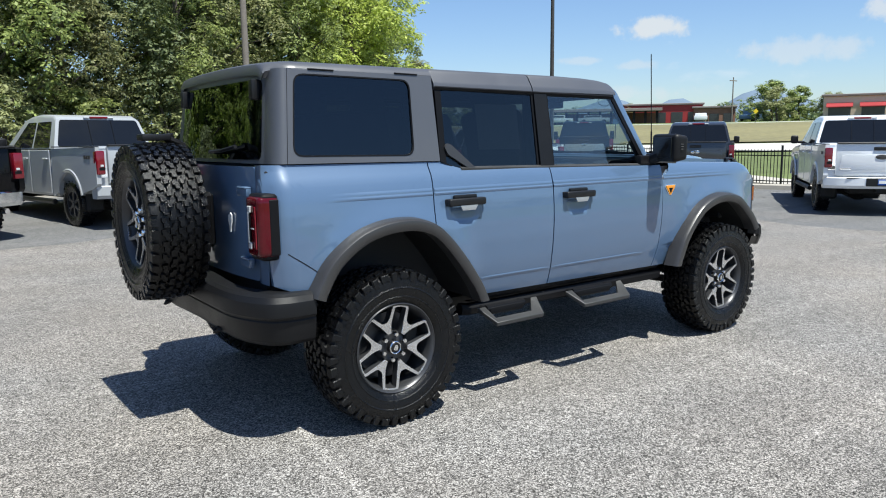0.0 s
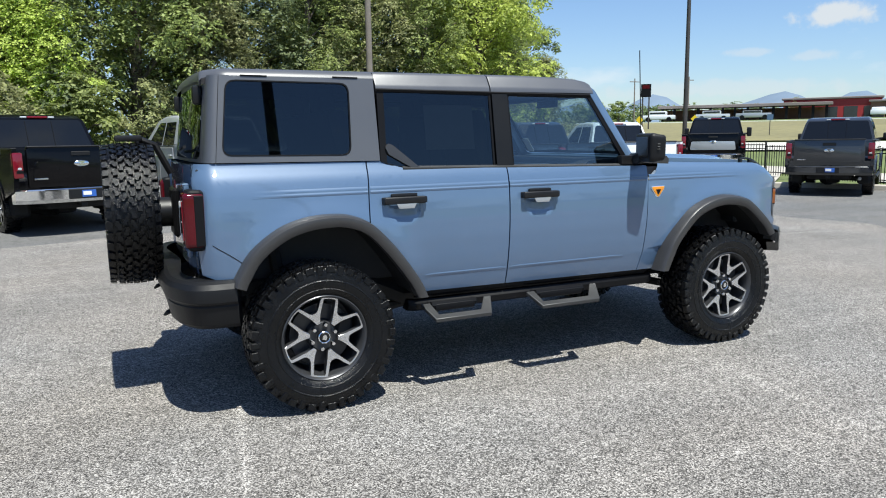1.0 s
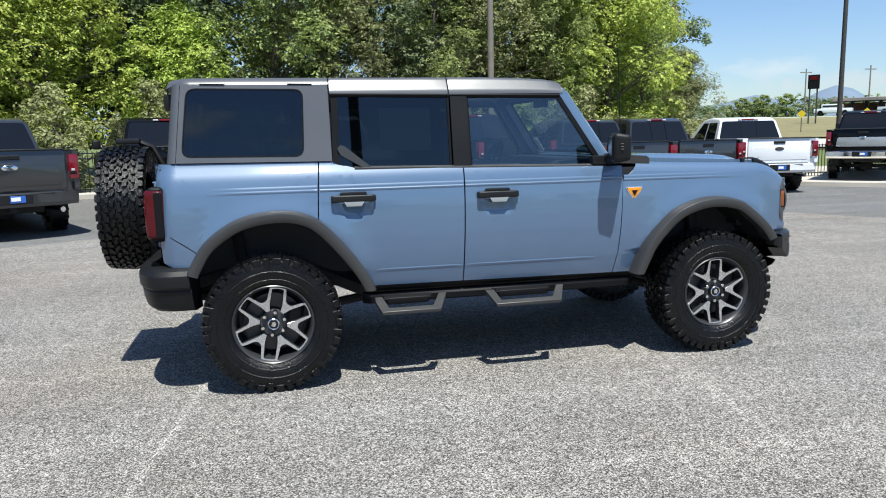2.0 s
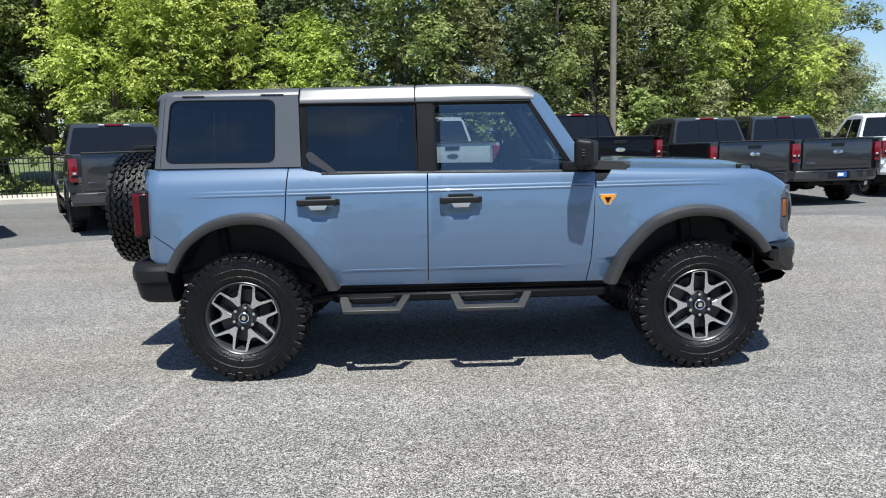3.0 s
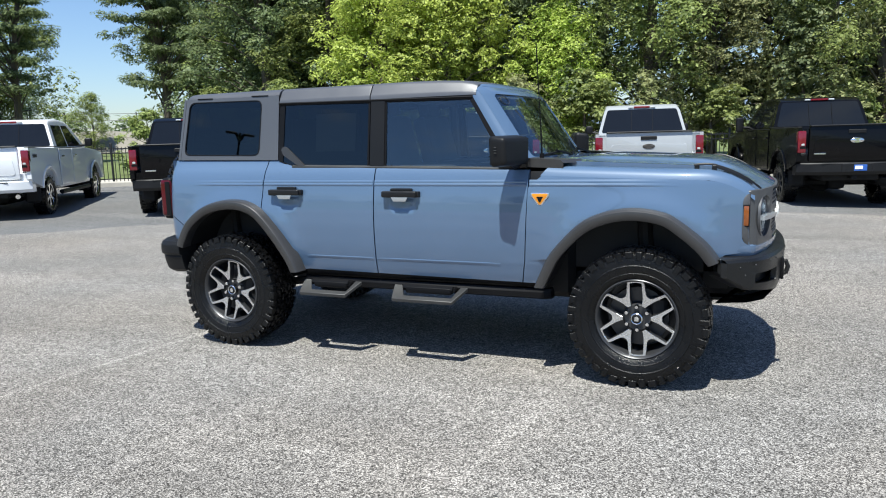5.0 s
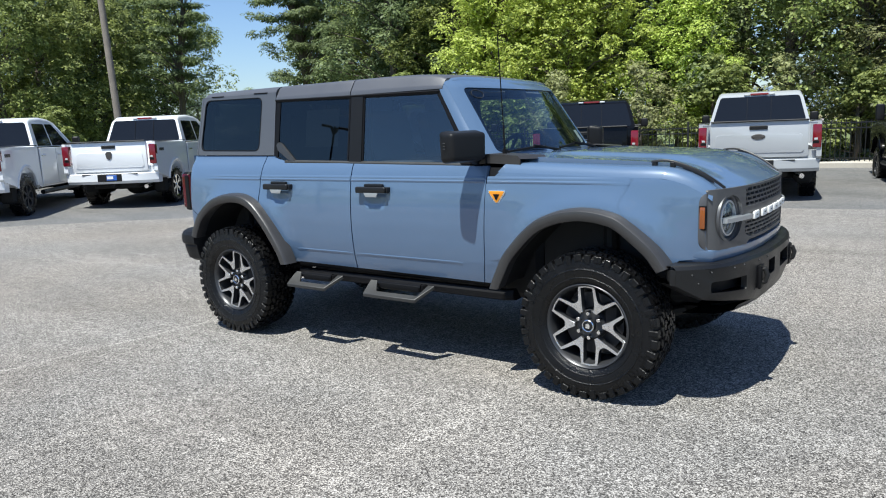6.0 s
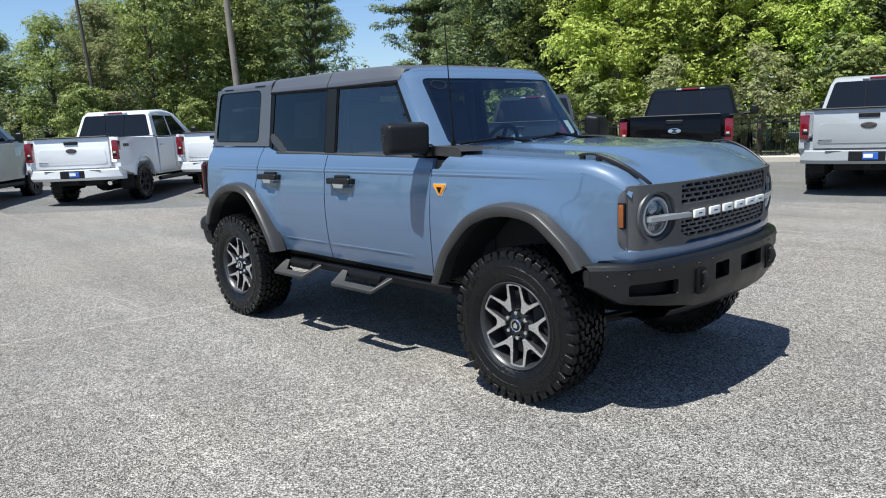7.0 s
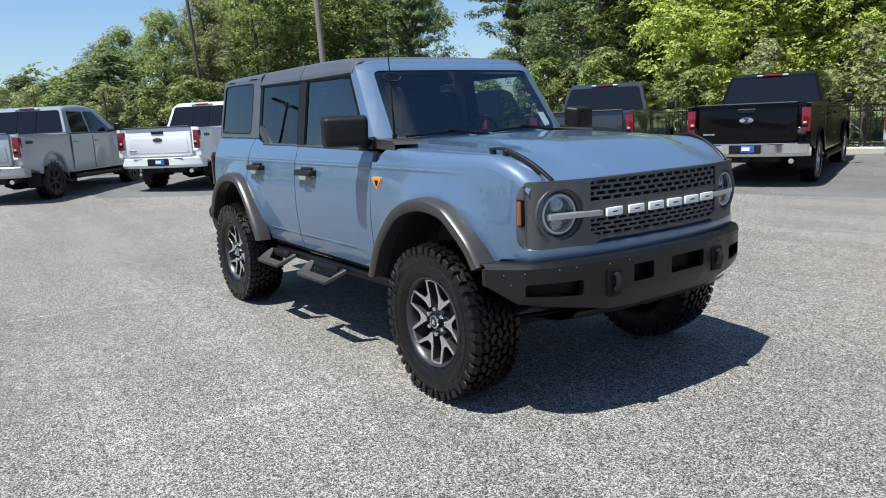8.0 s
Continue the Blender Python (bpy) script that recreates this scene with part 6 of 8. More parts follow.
def pickup(m, paint, label, bumper=None, trim=None, rim=RIM_DARK, shield=False, tall=0.0, group="parked pickup trucks"):
    """A crew-cab pickup, nose along local y, its rear bumper at y = 0, standing on z = 0."""
    bumper, trim = bumper or CHROME, trim or PLASTIC_BLACK
    t = thing("pickup_truck", m, label, "pickup truck", group)
    H = tall
    W = 1.0
    R, REAR, FRONT = 0.405, 1.22, 4.90
    # bed and cab below the belt: one silhouette with both wheel arches
    low = [(0.16, 0.74 + H)] + arch_line(REAR, 0.50 + H, 0.50, 168, 12) + [(REAR + 0.55, 0.52 + H), (FRONT - 0.55, 0.52 + H)] + arch_line(FRONT, 0.50 + H, 0.50, 168, 12)
    low += [(5.55, 0.62 + H), (5.82, 0.66 + H), (5.86, 1.12 + H), (5.76, 1.23 + H), (5.3, 1.30 + H), (4.25, 1.37 + H), (1.98, 1.37 + H)]
    bm = bmesh.new()
    quad_prism(bm, low[:1] + low[1:12] + low[12:] + [(1.96, 0.9 + H), (0.16, 0.9 + H)], W - 0.02, W - 0.05, 1.0 + H, 1.4 + H)
    es = [e for e in bm.edges if abs(e.verts[0].co.x) > 0.9 and abs(e.verts[1].co.x) > 0.9 and abs(e.verts[0].co.x - e.verts[1].co.x) < 0.2 and e.calc_face_angle(0) > 1.0]
    bmesh.ops.bevel(bm, geom=es, offset=0.03, segments=2, affect="EDGES", profile=0.6)
    part("body", bm, paint, t)
    # bed sides and front wall
    for s in (-1, 1):
        bm = bmesh.new()
        prof = [(0.16, 0.74 + H)] + arch_line(REAR, 0.50 + H, 0.50, 168, 12) + [(1.93, 0.52 + H), (1.93, 1.385 + H), (0.10, 1.41 + H), (0.10, 0.80 + H)]
        left = [bm.verts.new((s * (W + 0.012 - 0.03 * max(0, z - 1.0 - H)), y, z)) for y, z in prof]
        right = [bm.verts.new((s * (W - 0.07), y, z)) for y, z in prof]
        n = len(prof)
        for k in range(n):
            bm.faces.new((left[k], left[(k + 1) % n], right[(k + 1) % n], right[k]))
        bmesh.ops.triangulate(bm, faces=[bm.faces.new(left), bm.faces.new(right)])
        bmesh.ops.recalc_face_normals(bm, faces=bm.faces)
        part("bed_side", bm, paint, t)
        if paint in (PAINT_WHITE, PAINT_PALE, PAINT_SILVER):
            for k in range(3):
                bm = bmesh.new()
                box(bm, (s * (W + 0.006), 0.34 + 0.085 * k, 1.24 + H), (0.010, 0.065, 0.062), 0)
                part("decal_bar", bm, STEEL_DARK, t, "plain dark bar of the bedside decal")
        bm = bmesh.new()
        box(bm, (s * (W - 0.03), 1.0, 1.415 + H), (0.09, 1.78, 0.02), 0.008)
        part("bed_rail", bm, trim, t)
        # wheel arch lip
        for cy in (REAR, FRONT):
            bm = bmesh.new()
            rows = [[(s * (W + o), cy + rr * math.cos(a), 0.50 + H + rr * math.sin(a)) for rr, o in ((0.47, -0.06), (0.47, 0.022), (0.52, 0.028), (0.545, 0.005))] for a in (radians(170 - 160 * k / 16) for k in range(17))]
            sheet(bm, rows)
            bmesh.ops.recalc_face_normals(bm, faces=bm.faces)
            part("wheel_arch", bm, paint, t)
        for cy in (REAR, FRONT):
            bm = bmesh.new()
            box(bm, (s * (W - 0.22), cy, 0.62 + H), (0.30, 1.0, 0.68), 0.05)
            part("wheel_well", bm, UNDER_BLACK, t)
        # lamps
        bm = bmesh.new()
        box(bm, (s * (W - 0.068), 0.135, 1.15 + H), (0.145, 0.13, 0.40 if not shield else 0.42), 0.025, seg=2)
        lamp = part("tail_lamp", bm, LAMP_CRIMSON, t, "red tail lamp")
        bm = bmesh.new()
        box(bm, (s * (W - 0.085), 0.069, 1.05 + H), (0.10, 0.010, 0.045), 0.004)
        part("lamp_mark", bm, SEAL_BLACK, lamp)
        bm = bmesh.new()
        box(bm, (s * (W - 0.085), 0.069, 1.10 + H), (0.055, 0.010, 0.035), 0.004)
        part("reversing_lens", bm, LAMP_CLEAR, lamp, "clear lens")
        # doors: seams, handles, glass
        for a, b in ((2.05, 2.98), (3.00, 4.02)):
            bm = bmesh.new()
            box(bm, (s * (W - 0.013), (a + b) / 2, 0.96 + H), (0.02, b - a - 0.016, 0.80), 0.008)
            door = part("door", bm, paint, t)
            bm = bmesh.new()
            box(bm, (s * (W + 0.012), a + 0.17, 1.20 + H), (0.035, 0.20, 0.035), 0.012)
            part("handle", bm, paint if not shield else CHROME, door)
        bm = bmesh.new()
        box(bm, (s * (W - 0.04), 3.0, 1.375 + H), (0.03, 2.05, 0.02), 0.006)
        part("belt_strip", bm, trim, t)
        bm = bmesh.new()
        tube(bm, [(s * (W - 0.02), 2.0, 0.42 + H), (s * (W - 0.02), 4.2, 0.42 + H)], 0.05, 8)
        part("side_step", bm, PLASTIC_BLACK, t)
        bm = bmesh.new()
        box(bm, (s * (W + 0.12), 4.02, 1.49 + H), (0.17, 0.11, 0.20 + (0.14 if H else 0)), 0.05, seg=3)
        tube(bm, [(s * (W - 0.08), 4.02, 1.42 + H), (s * (W + 0.1), 4.02, 1.43 + H)], 0.03, 8)
        part("wing_mirror", bm, PLASTIC_BLACK, t)
    # cab above the belt
    def upper(name, bm, mat, parent, label=""):
        for v in bm.verts:
            v.co.z += 0.11 * (v.co.z - 1.37 - H)
        return part(name, bm, mat, parent, label)

    cab = [(1.97, 1.37 + H), (2.16, 1.88 + H), (2.30, 1.94 + H), (2.9, 1.965 + H), (3.35, 1.94 + H), (3.55, 1.90 + H), (4.42, 1.37 + H)]
    bm = bmesh.new()
    half, top = W - 0.07, W - 0.24
    quad_prism(bm, cab, half, top, 1.37 + H, 1.95 + H)
    es = [e for e in bm.edges if abs(e.verts[0].co.x - e.verts[1].co.x) < 0.1 and e.verts[0].co.z > 1.4 + H and e.verts[1].co.z > 1.4 + H and e.calc_face_angle(0) > 0.8]
    bmesh.ops.bevel(bm, geom=es, offset=0.065, segments=4, affect="EDGES", profile=0.6)
    upper("cab", bm, paint, t)

    def cab_half(z):
        return half + (top - half) * (z - 1.37 - H) / 0.58
    # back window, set on the sloping rear wall
    bm = bmesh.new()
    for z0, z1, inset, lift in ((1.42, 1.86, 0.06, 0.004),):
        pts = rounded([(-cab_half(z0 + H) + inset, z0), (cab_half(z0 + H) - inset, z0), (cab_half(z1 + H) - inset, z1), (-cab_half(z1 + H) + inset, z1)], 0.05)
        slab(bm, [(x, z) for x, z in pts], 0.01)
    for v in bm.verts:
        v.co.y += 1.97 + (v.co.z - 1.37) * 0.19 / 0.51 - 0.008
        v.co.z += H
    win = upper("rear_window", bm, GLASS_TRUCK, t, "dark tinted glass")
    for x in (-0.22, 0.22):
        bm = bmesh.new()
        box(bm, (x, 1.97 + 0.27 * 0.37 - 0.012, 1.64 + H), (0.006, 0.012, 0.40), 0, None)
        for v in bm.verts:
            v.co.y += (v.co.z - 1.64 - H) * 0.37
        upper("window_bar", bm, SEAL_BLACK, win)
    bm = bmesh.new()
    box(bm, (0, 2.155, 1.90 + H), (0.34, 0.05, 0.035), 0.01, Matrix.Identity(4))
    third = upper("brake_light", bm, LAMP_CRIMSON, t, "red high brake light")
    for s in (-1, 1):
        bm = bmesh.new()
        box(bm, (s * 0.23, 2.155, 1.90 + H), (0.11, 0.045, 0.032), 0.01)
        upper("cargo_lens", bm, LAMP_CLEAR, third)
    for s in (-1, 1):
        for a, b, c, d in ((2.20, 2.96, 2.30, 2.94), (3.04, 4.05, 3.02, 3.42)):
            bm = bmesh.new()
            pts = rounded([(a, 1.40), (b, 1.40), (d, 1.83), (c, 1.83)], 0.03)
            vs = [bm.verts.new((s * (cab_half(z + H) + 0.006), y, z + H)) for y, z in pts]
            vi = [bm.verts.new((s * (cab_half(z + H) - 0.01), y, z + H)) for y, z in pts]
            n = len(pts)
            bm.faces.new(vs)
            for k in range(n):
                bm.faces.new((vs[k], vi[k], vi[(k + 1) % n], vs[(k + 1) % n]))
            bmesh.ops.recalc_face_normals(bm, faces=bm.faces)
            upper("side_window", bm, GLASS_TRUCK, t)
    bm = bmesh.new()
    pts = [(-0.76, 1.41), (0.76, 1.41), (0.68, 1.85), (-0.68, 1.85)]
    slab(bm, rounded(pts, 0.05), 0.01)
    for v in bm.verts:
        v.co.y = 4.42 - (v.co.z - 1.37) * 0.87 / 0.53 + 0.006
        v.co.z += H
    upper("windscreen", bm, GLASS_TRUCK, t)
    # tailgate with its pressed panel, handle, badge
    bm = bmesh.new()
    slab(bm, rounded([(-0.80, 0.80 + H), (0.80, 0.80 + H), (0.80, 1.42 + H), (-0.80, 1.42 + H)], 0.03), 0.07, Matrix.Translation((0, 0.085, 0)), 0.012)
    slab(bm, rounded([(-0.74, 0.88 + H), (0.74, 0.88 + H), (0.70, 1.20 + H), (-0.70, 1.20 + H)], 0.05), 0.02, Matrix.Translation((0, 0.073, 0)), 0.008)
    gate = part("tailgate", bm, paint, t)
    if tall > 0.1:
        bm = bmesh.new()
        slab(bm, rounded([(-0.72, 0.90 + H), (0.72, 0.90 + H), (0.68, 1.18 + H), (-0.68, 1.18 + H)], 0.05), 0.012, Matrix.Translation((0, 0.066, 0)), 0.004)
        part("gate_panel", bm, PAINT_SILVER, gate, "bright tailgate panel")
    bm = bmesh.new()
    box(bm, (0, 0.10, 1.435 + H), (1.60, 0.10, 0.03), 0.012)
    part("gate_cap", bm, trim, gate)
    bm = bmesh.new()
    box(bm, (0, 0.078, 1.32 + H), (0.30, 0.02, 0.07), 0.01)
    part("gate_handle", bm, trim, gate)
    bm = bmesh.new()
    if shield:
        slab(bm, [(-0.07, 1.10), (-0.05, 1.00), (0.0, 0.97), (0.05, 1.00), (0.07, 1.10), (0.04, 1.14), (-0.04, 1.14)], 0.012, Matrix.Translation((0, 0.060, 0.08 + H)))
        part("emblem", bm, STEEL_DARK, gate, "dark shield emblem")
    else:
        lathe(bm, [(0.0, -0.006), (0.10, -0.006), (0.115, 0.0), (0.115, 0.012)], 28, Matrix.Translation((0, 0.066, 1.16 + H)) @ Matrix.Diagonal((1, 1, 0.42, 1)))
        part("emblem", bm, STEEL_DARK if paint in (PAINT_WHITE, PAINT_PALE) else CHROME, gate, "plain oval emblem")
        bm = bmesh.new()
        box(bm, (-0.62, 0.066, 0.93 + H), (0.20, 0.012, 0.028), 0.004)
        part("name_bar", bm, CHROME, gate)
    # bumper, plate, hitch, exhaust
    bm = bmesh.new()
    rows = []
    for x in np.linspace(-0.99, 0.99, 13):
        yb = 0.16 * (abs(x) / 0.99) ** 4
        rows.append([(x, 0.22 + yb, 0.765 + H), (x, 0.02 + yb, 0.765 + H), (x, yb, 0.745 + H), (x, 0.0 + yb, 0.60 + H), (x, 0.05 + yb, 0.54 + H), (x, 0.20 + yb, 0.54 + H)])
    g = sheet(bm, rows)
    bm.faces.new([r for r in g[0]])
    bm.faces.new([r for r in g[-1]][::-1])
    bmesh.ops.recalc_face_normals(bm, faces=bm.faces)
    bp = part("rear_bumper", bm, bumper, t)
    bm = bmesh.new()
    box(bm, (0, -0.004, 0.67 + H), (0.52, 0.02, 0.16), 0.015)
    part("plate_recess", bm, PLASTIC_BLACK, bp)
    bm = bmesh.new()
    box(bm, (0.05, -0.018, 0.67 + H), (0.22, 0.008, 0.11), 0.004)
    pl = part("dealer_plate", bm, PLATE_BLUE, bp, "blue dealer plate with plain bars")
    bm = bmesh.new()
    box(bm, (0.02, -0.024, 0.675 + H), (0.13, 0.006, 0.06), 0)
    part("plate_bar", bm, LETTER_WHITE, pl)
    bm = bmesh.new()
    box(bm, (0, 0.02, 0.745 + H), (1.2, 0.03, 0.02), 0.005)
    part("bumper_tread", bm, PLASTIC_BLACK, bp)
    bm = bmesh.new()
    tube(bm, [(0.62, 0.9, 0.48 + H), (0.66, 0.35, 0.47 + H), (0.72, 0.12, 0.46 + H)], 0.045, 10)
    part("exhaust", bm, CHROME, t)
    bm = bmesh.new()
    box(bm, (0, 2.9, 0.50 + H), (1.0, 5.2, 0.16), 0.03)
    box(bm, (0, 0.25, 0.50 + H), (0.10, 0.3, 0.09), 0.01)
    box(bm, (0, REAR, 0.41), (1.5, 0.12, 0.12), 0.03)
    box(bm, (0.05, REAR, 0.41), (0.34, 0.3, 0.28), 0.1, seg=2)
    box(bm, (0, FRONT, 0.41), (1.5, 0.12, 0.12), 0.03)
    tube(bm, [(-0.1, 1.5, 0.45), (-0.1, 2.6, 0.45)], 0.25, 12)
    part("chassis", bm, UNDER_BLACK, t)
    bm = bmesh.new()
    box(bm, (0, 5.86, 0.66 + H), (1.9, 0.16, 0.26), 0.05, seg=2)
    part("front_bumper", bm, bumper, t)
    bm = bmesh.new()
    box(bm, (0, 5.86, 0.99 + H), (1.3, 0.06, 0.36), 0.03)
    part("grille", bm, STEEL_DARK, t)
    for s in (-1, 1):
        bm = bmesh.new()
        box(bm, (s * 0.80, 5.82, 1.03 + H), (0.30, 0.10, 0.24), 0.03)
        part("headlamp", bm, LAMP_CLEAR, t)
        for cy in (REAR, FRONT):
            spoke_wheel(t, (s * 0.865, cy, R), R, 0.27, rim, facing=s)
    return t


GLASS_TRUCK = material("parked_truck_glass", (0.007, 0.008, 0.010), rough=0.04, vary=0.1, coarse=3, fine=40, spec=0.45, rough_vary=0.02)
TRUCKS = [
    # x, y of the rear bumper's middle, degrees by which the nose turns from +y towards -x, kind
    (-1.32, 8.59, 19.9, "black"), (1.67, 9.27, 11.9, "pale"), (5.24, 9.88, 14.1, "heavy"), (8.08, 9.84, 7.6, "grey"), (10.00, 10.11, 6.0, "grey"), (12.76, 11.25, -13.2, "white"),
    (-3.96, 7.29, 29.6, "grey"), (-6.84, 6.09, 37.2, "black_dark"), (-10.24, 4.13, 34.8, "shield"), (-10.92, 1.24, 43.6, "white"), (-11.35, -2.25, 52.5, "silver"),
    (13.36, 2.25, -55.9, "white"), (15.60, 7.95, -57.6, "grey"), (17.45, 13.67, -47.4, "super"),
]
KINDS = {
    "white": (PAINT_WHITE, "white crew-cab pickup parked tail-out on the asphalt", PAINT_WHITE, False, 0.0),
    "pale": (PAINT_PALE, "pale grey crew-cab pickup parked before the trees", PAINT_PALE, False, 0.0),
    "black": (PAINT_BLACK, "glossy black crew-cab pickup with a chrome rear bumper", CHROME, False, 0.0),
    "black_dark": (PAINT_BLACK, "glossy black crew-cab pickup with a black rear bumper", PLASTIC_BLACK, False, 0.0),
    "grey": (PAINT_GREY, "dark grey crew-cab pickup with a grey rear bumper", PAINT_GREY, False, 0.0),
    "silver": (PAINT_SILVER, "silver crew-cab pickup with an off-road decal", PAINT_SILVER, False, 0.0),
    "shield": (PAINT_WHITE, "white pickup with a dark shield emblem on its tailgate", PAINT_WHITE, True, 0.0),
    "heavy": (PAINT_BLACK, "tall glossy black heavy-duty pickup with towing mirrors", PLASTIC_BLACK, False, 0.08),
    "super": (PAINT_BLACK, "tall black heavy-duty pickup with a bright tailgate panel", CHROME, False, 0.14),
}
first = {}
for tx, ty, turn, kind in TRUCKS:
    at = pose(tx, ty, lot_rise(tx, ty) + (0.05 if kind == "super" else 0.0), 0, 0, turn)
    if kind in first:
        copy_thing(first[kind], at)
    else:
        paint, label, bump, shield, tall = KINDS[kind]
        first[kind] = pickup(at, paint, label, bump, shield=shield, tall=tall, rim=CHROME if kind in ("black", "shield") else RIM_DARK)


# ---- trees ----
def leaf_cloud(rng, centres, radii, per, size, squash=0.7, long=1.0, corners=4):
    """Corners of many small leaves: sprays of five round a twig end, set over the outside of clumps."""
    c = np.repeat(centres, per // 5, axis=0)
    r = np.repeat(radii, per // 5)
    m = len(c)
    d = rng.normal(size=(m, 3))
    d /= np.linalg.norm(d, axis=1)[:, None]
    p = c + d * (r * rng.random(m) ** 0.28)[:, None] * np.array([1, 1, squash])
    axis = d * 0.55 + rng.normal(size=(m, 3)) * 0.28 + np.array([0, 0, 0.75])
    axis /= np.linalg.norm(axis, axis=1)[:, None]
    side = np.cross(axis, rng.normal(size=(m, 3)))
    side /= np.linalg.norm(side, axis=1)[:, None]
    fore = np.cross(axis, side)
    out = []
    for k in range(5):
        a = 2 * math.pi * k / 5 + rng.normal(size=m) * 0.35
        t = side * np.cos(a)[:, None] + fore * np.sin(a)[:, None] - axis * (0.15 + 0.35 * rng.random(m))[:, None]
        t /= np.linalg.norm(t, axis=1)[:, None]
        nrm = axis + rng.normal(size=(m, 3)) * 0.22
        b = np.cross(nrm, t)
        b /= np.linalg.norm(b, axis=1)[:, None]
        s = size * (0.6 + 0.8 * rng.random(m))[:, None]
        q = p + t * s * (0.35 + long)
        if corners == 4:
            leaf = [q - t * s * long, q - b * s * 0.55 - axis * s * 0.10, q + t * s * long, q + b * s * 0.55 - axis * s * 0.10]
        else:
            leaf = [q - t * s * long, q + t * s * 0.75 - b * s * 0.62 - axis * s * 0.10, q + t * s * 0.55 + b * s * 0.70 - axis * s * 0.10]
        out.append(np.stack(leaf, axis=1))
    return np.concatenate(out).reshape(-1, 3)


def leaf_mesh(name, points, mat, corners=4):
    n = len(points) // corners
    me = bpy.data.meshes.new(name)
    me.vertices.add(corners * n)
    me.vertices.foreach_set("co", points.astype(np.float32).ravel())
    me.loops.add(corners * n)
    me.loops.foreach_set("vertex_index", np.arange(corners * n, dtype=np.int32))
    me.polygons.add(n)
    me.polygons.foreach_set("loop_start", np.arange(0, corners * n, corners, dtype=np.int32))
    me.update(calc_edges=True)
    me.validate()
    me.materials.append(mat)
    return me


def tree(name, seed, height, spread, leaf, label, at, low=0.12, clumps=165, per=250, size=0.057, category="tree", group="trees behind the fence", lean=0.0, pine=False, corners=4):
    rng = np.random.default_rng(seed)
    t = thing(name, at, label, category, group)
    bm = bmesh.new()
    bend = rng.normal(size=(9, 2)).cumsum(axis=0) * 0.09 * height / 9
    spine = [(bend[k, 0] + lean * k / 8 * height, bend[k, 1], height * 0.92 * k / 8 - 0.1) for k in range(9)]
    base_r = 0.016 * height + 0.04
    tube(bm, spine, [base_r * (1.25 if k == 0 else 1.0) * (1 - 0.9 * k / 8) + 0.012 for k in range(9)], 8)
    centres, radii = [], []
    for k in range(clumps):
        h = low + (1 - low) * rng.random() ** 0.85
        if pine:
            # boughs stand in whorls round the trunk
            h = low + (1 - low) * (int(11 * (h - low) / (1 - low)) + 0.3 * rng.random()) / 11
        w = spread * (1 - h) ** 0.75 * 1.25 if pine else spread * (math.sin(math.pi * min(1, (h - low) / (1 - low) * 0.82 + 0.18)) ** 0.55)
        a = rng.random() * 2 * math.pi
        rr = w * (0.35 + 0.65 * rng.random() ** 0.5) * (0.8 + 0.4 * math.sin(3 * a + seed))
        i = min(7, int(h * 8))
        px, py = spine[i][0], spine[i][1]
        q = np.array([px + rr * math.cos(a), py + rr * math.sin(a), h * height])
        centres.append(q)
        radii.append((0.17 + 0.15 * rng.random()) * spread * (0.75 if pine else 1.0))
        if k % 3 == 0:
            s = Vector((px, py, max(0.3, (h - 0.12) * height)))
            e = Vector(q)
            mid = (s + e) / 2 + Vector((0, 0, 0.12 * (e - s).length))
            tube(bm, [s, mid, e], [base_r * 0.32 * (1 - h * 0.6), base_r * 0.2 * (1 - h * 0.6), 0.012], 5, caps=False)
    part("trunk", bm, BARK, t)
    ob = new("crown", leaf_mesh("crown", leaf_cloud(rng, np.array(centres), np.array(radii), per, size, 0.32 if pine else 0.75, 1.5 if pine else 1.0, corners), leaf, corners))
    ob.parent = t
    return t


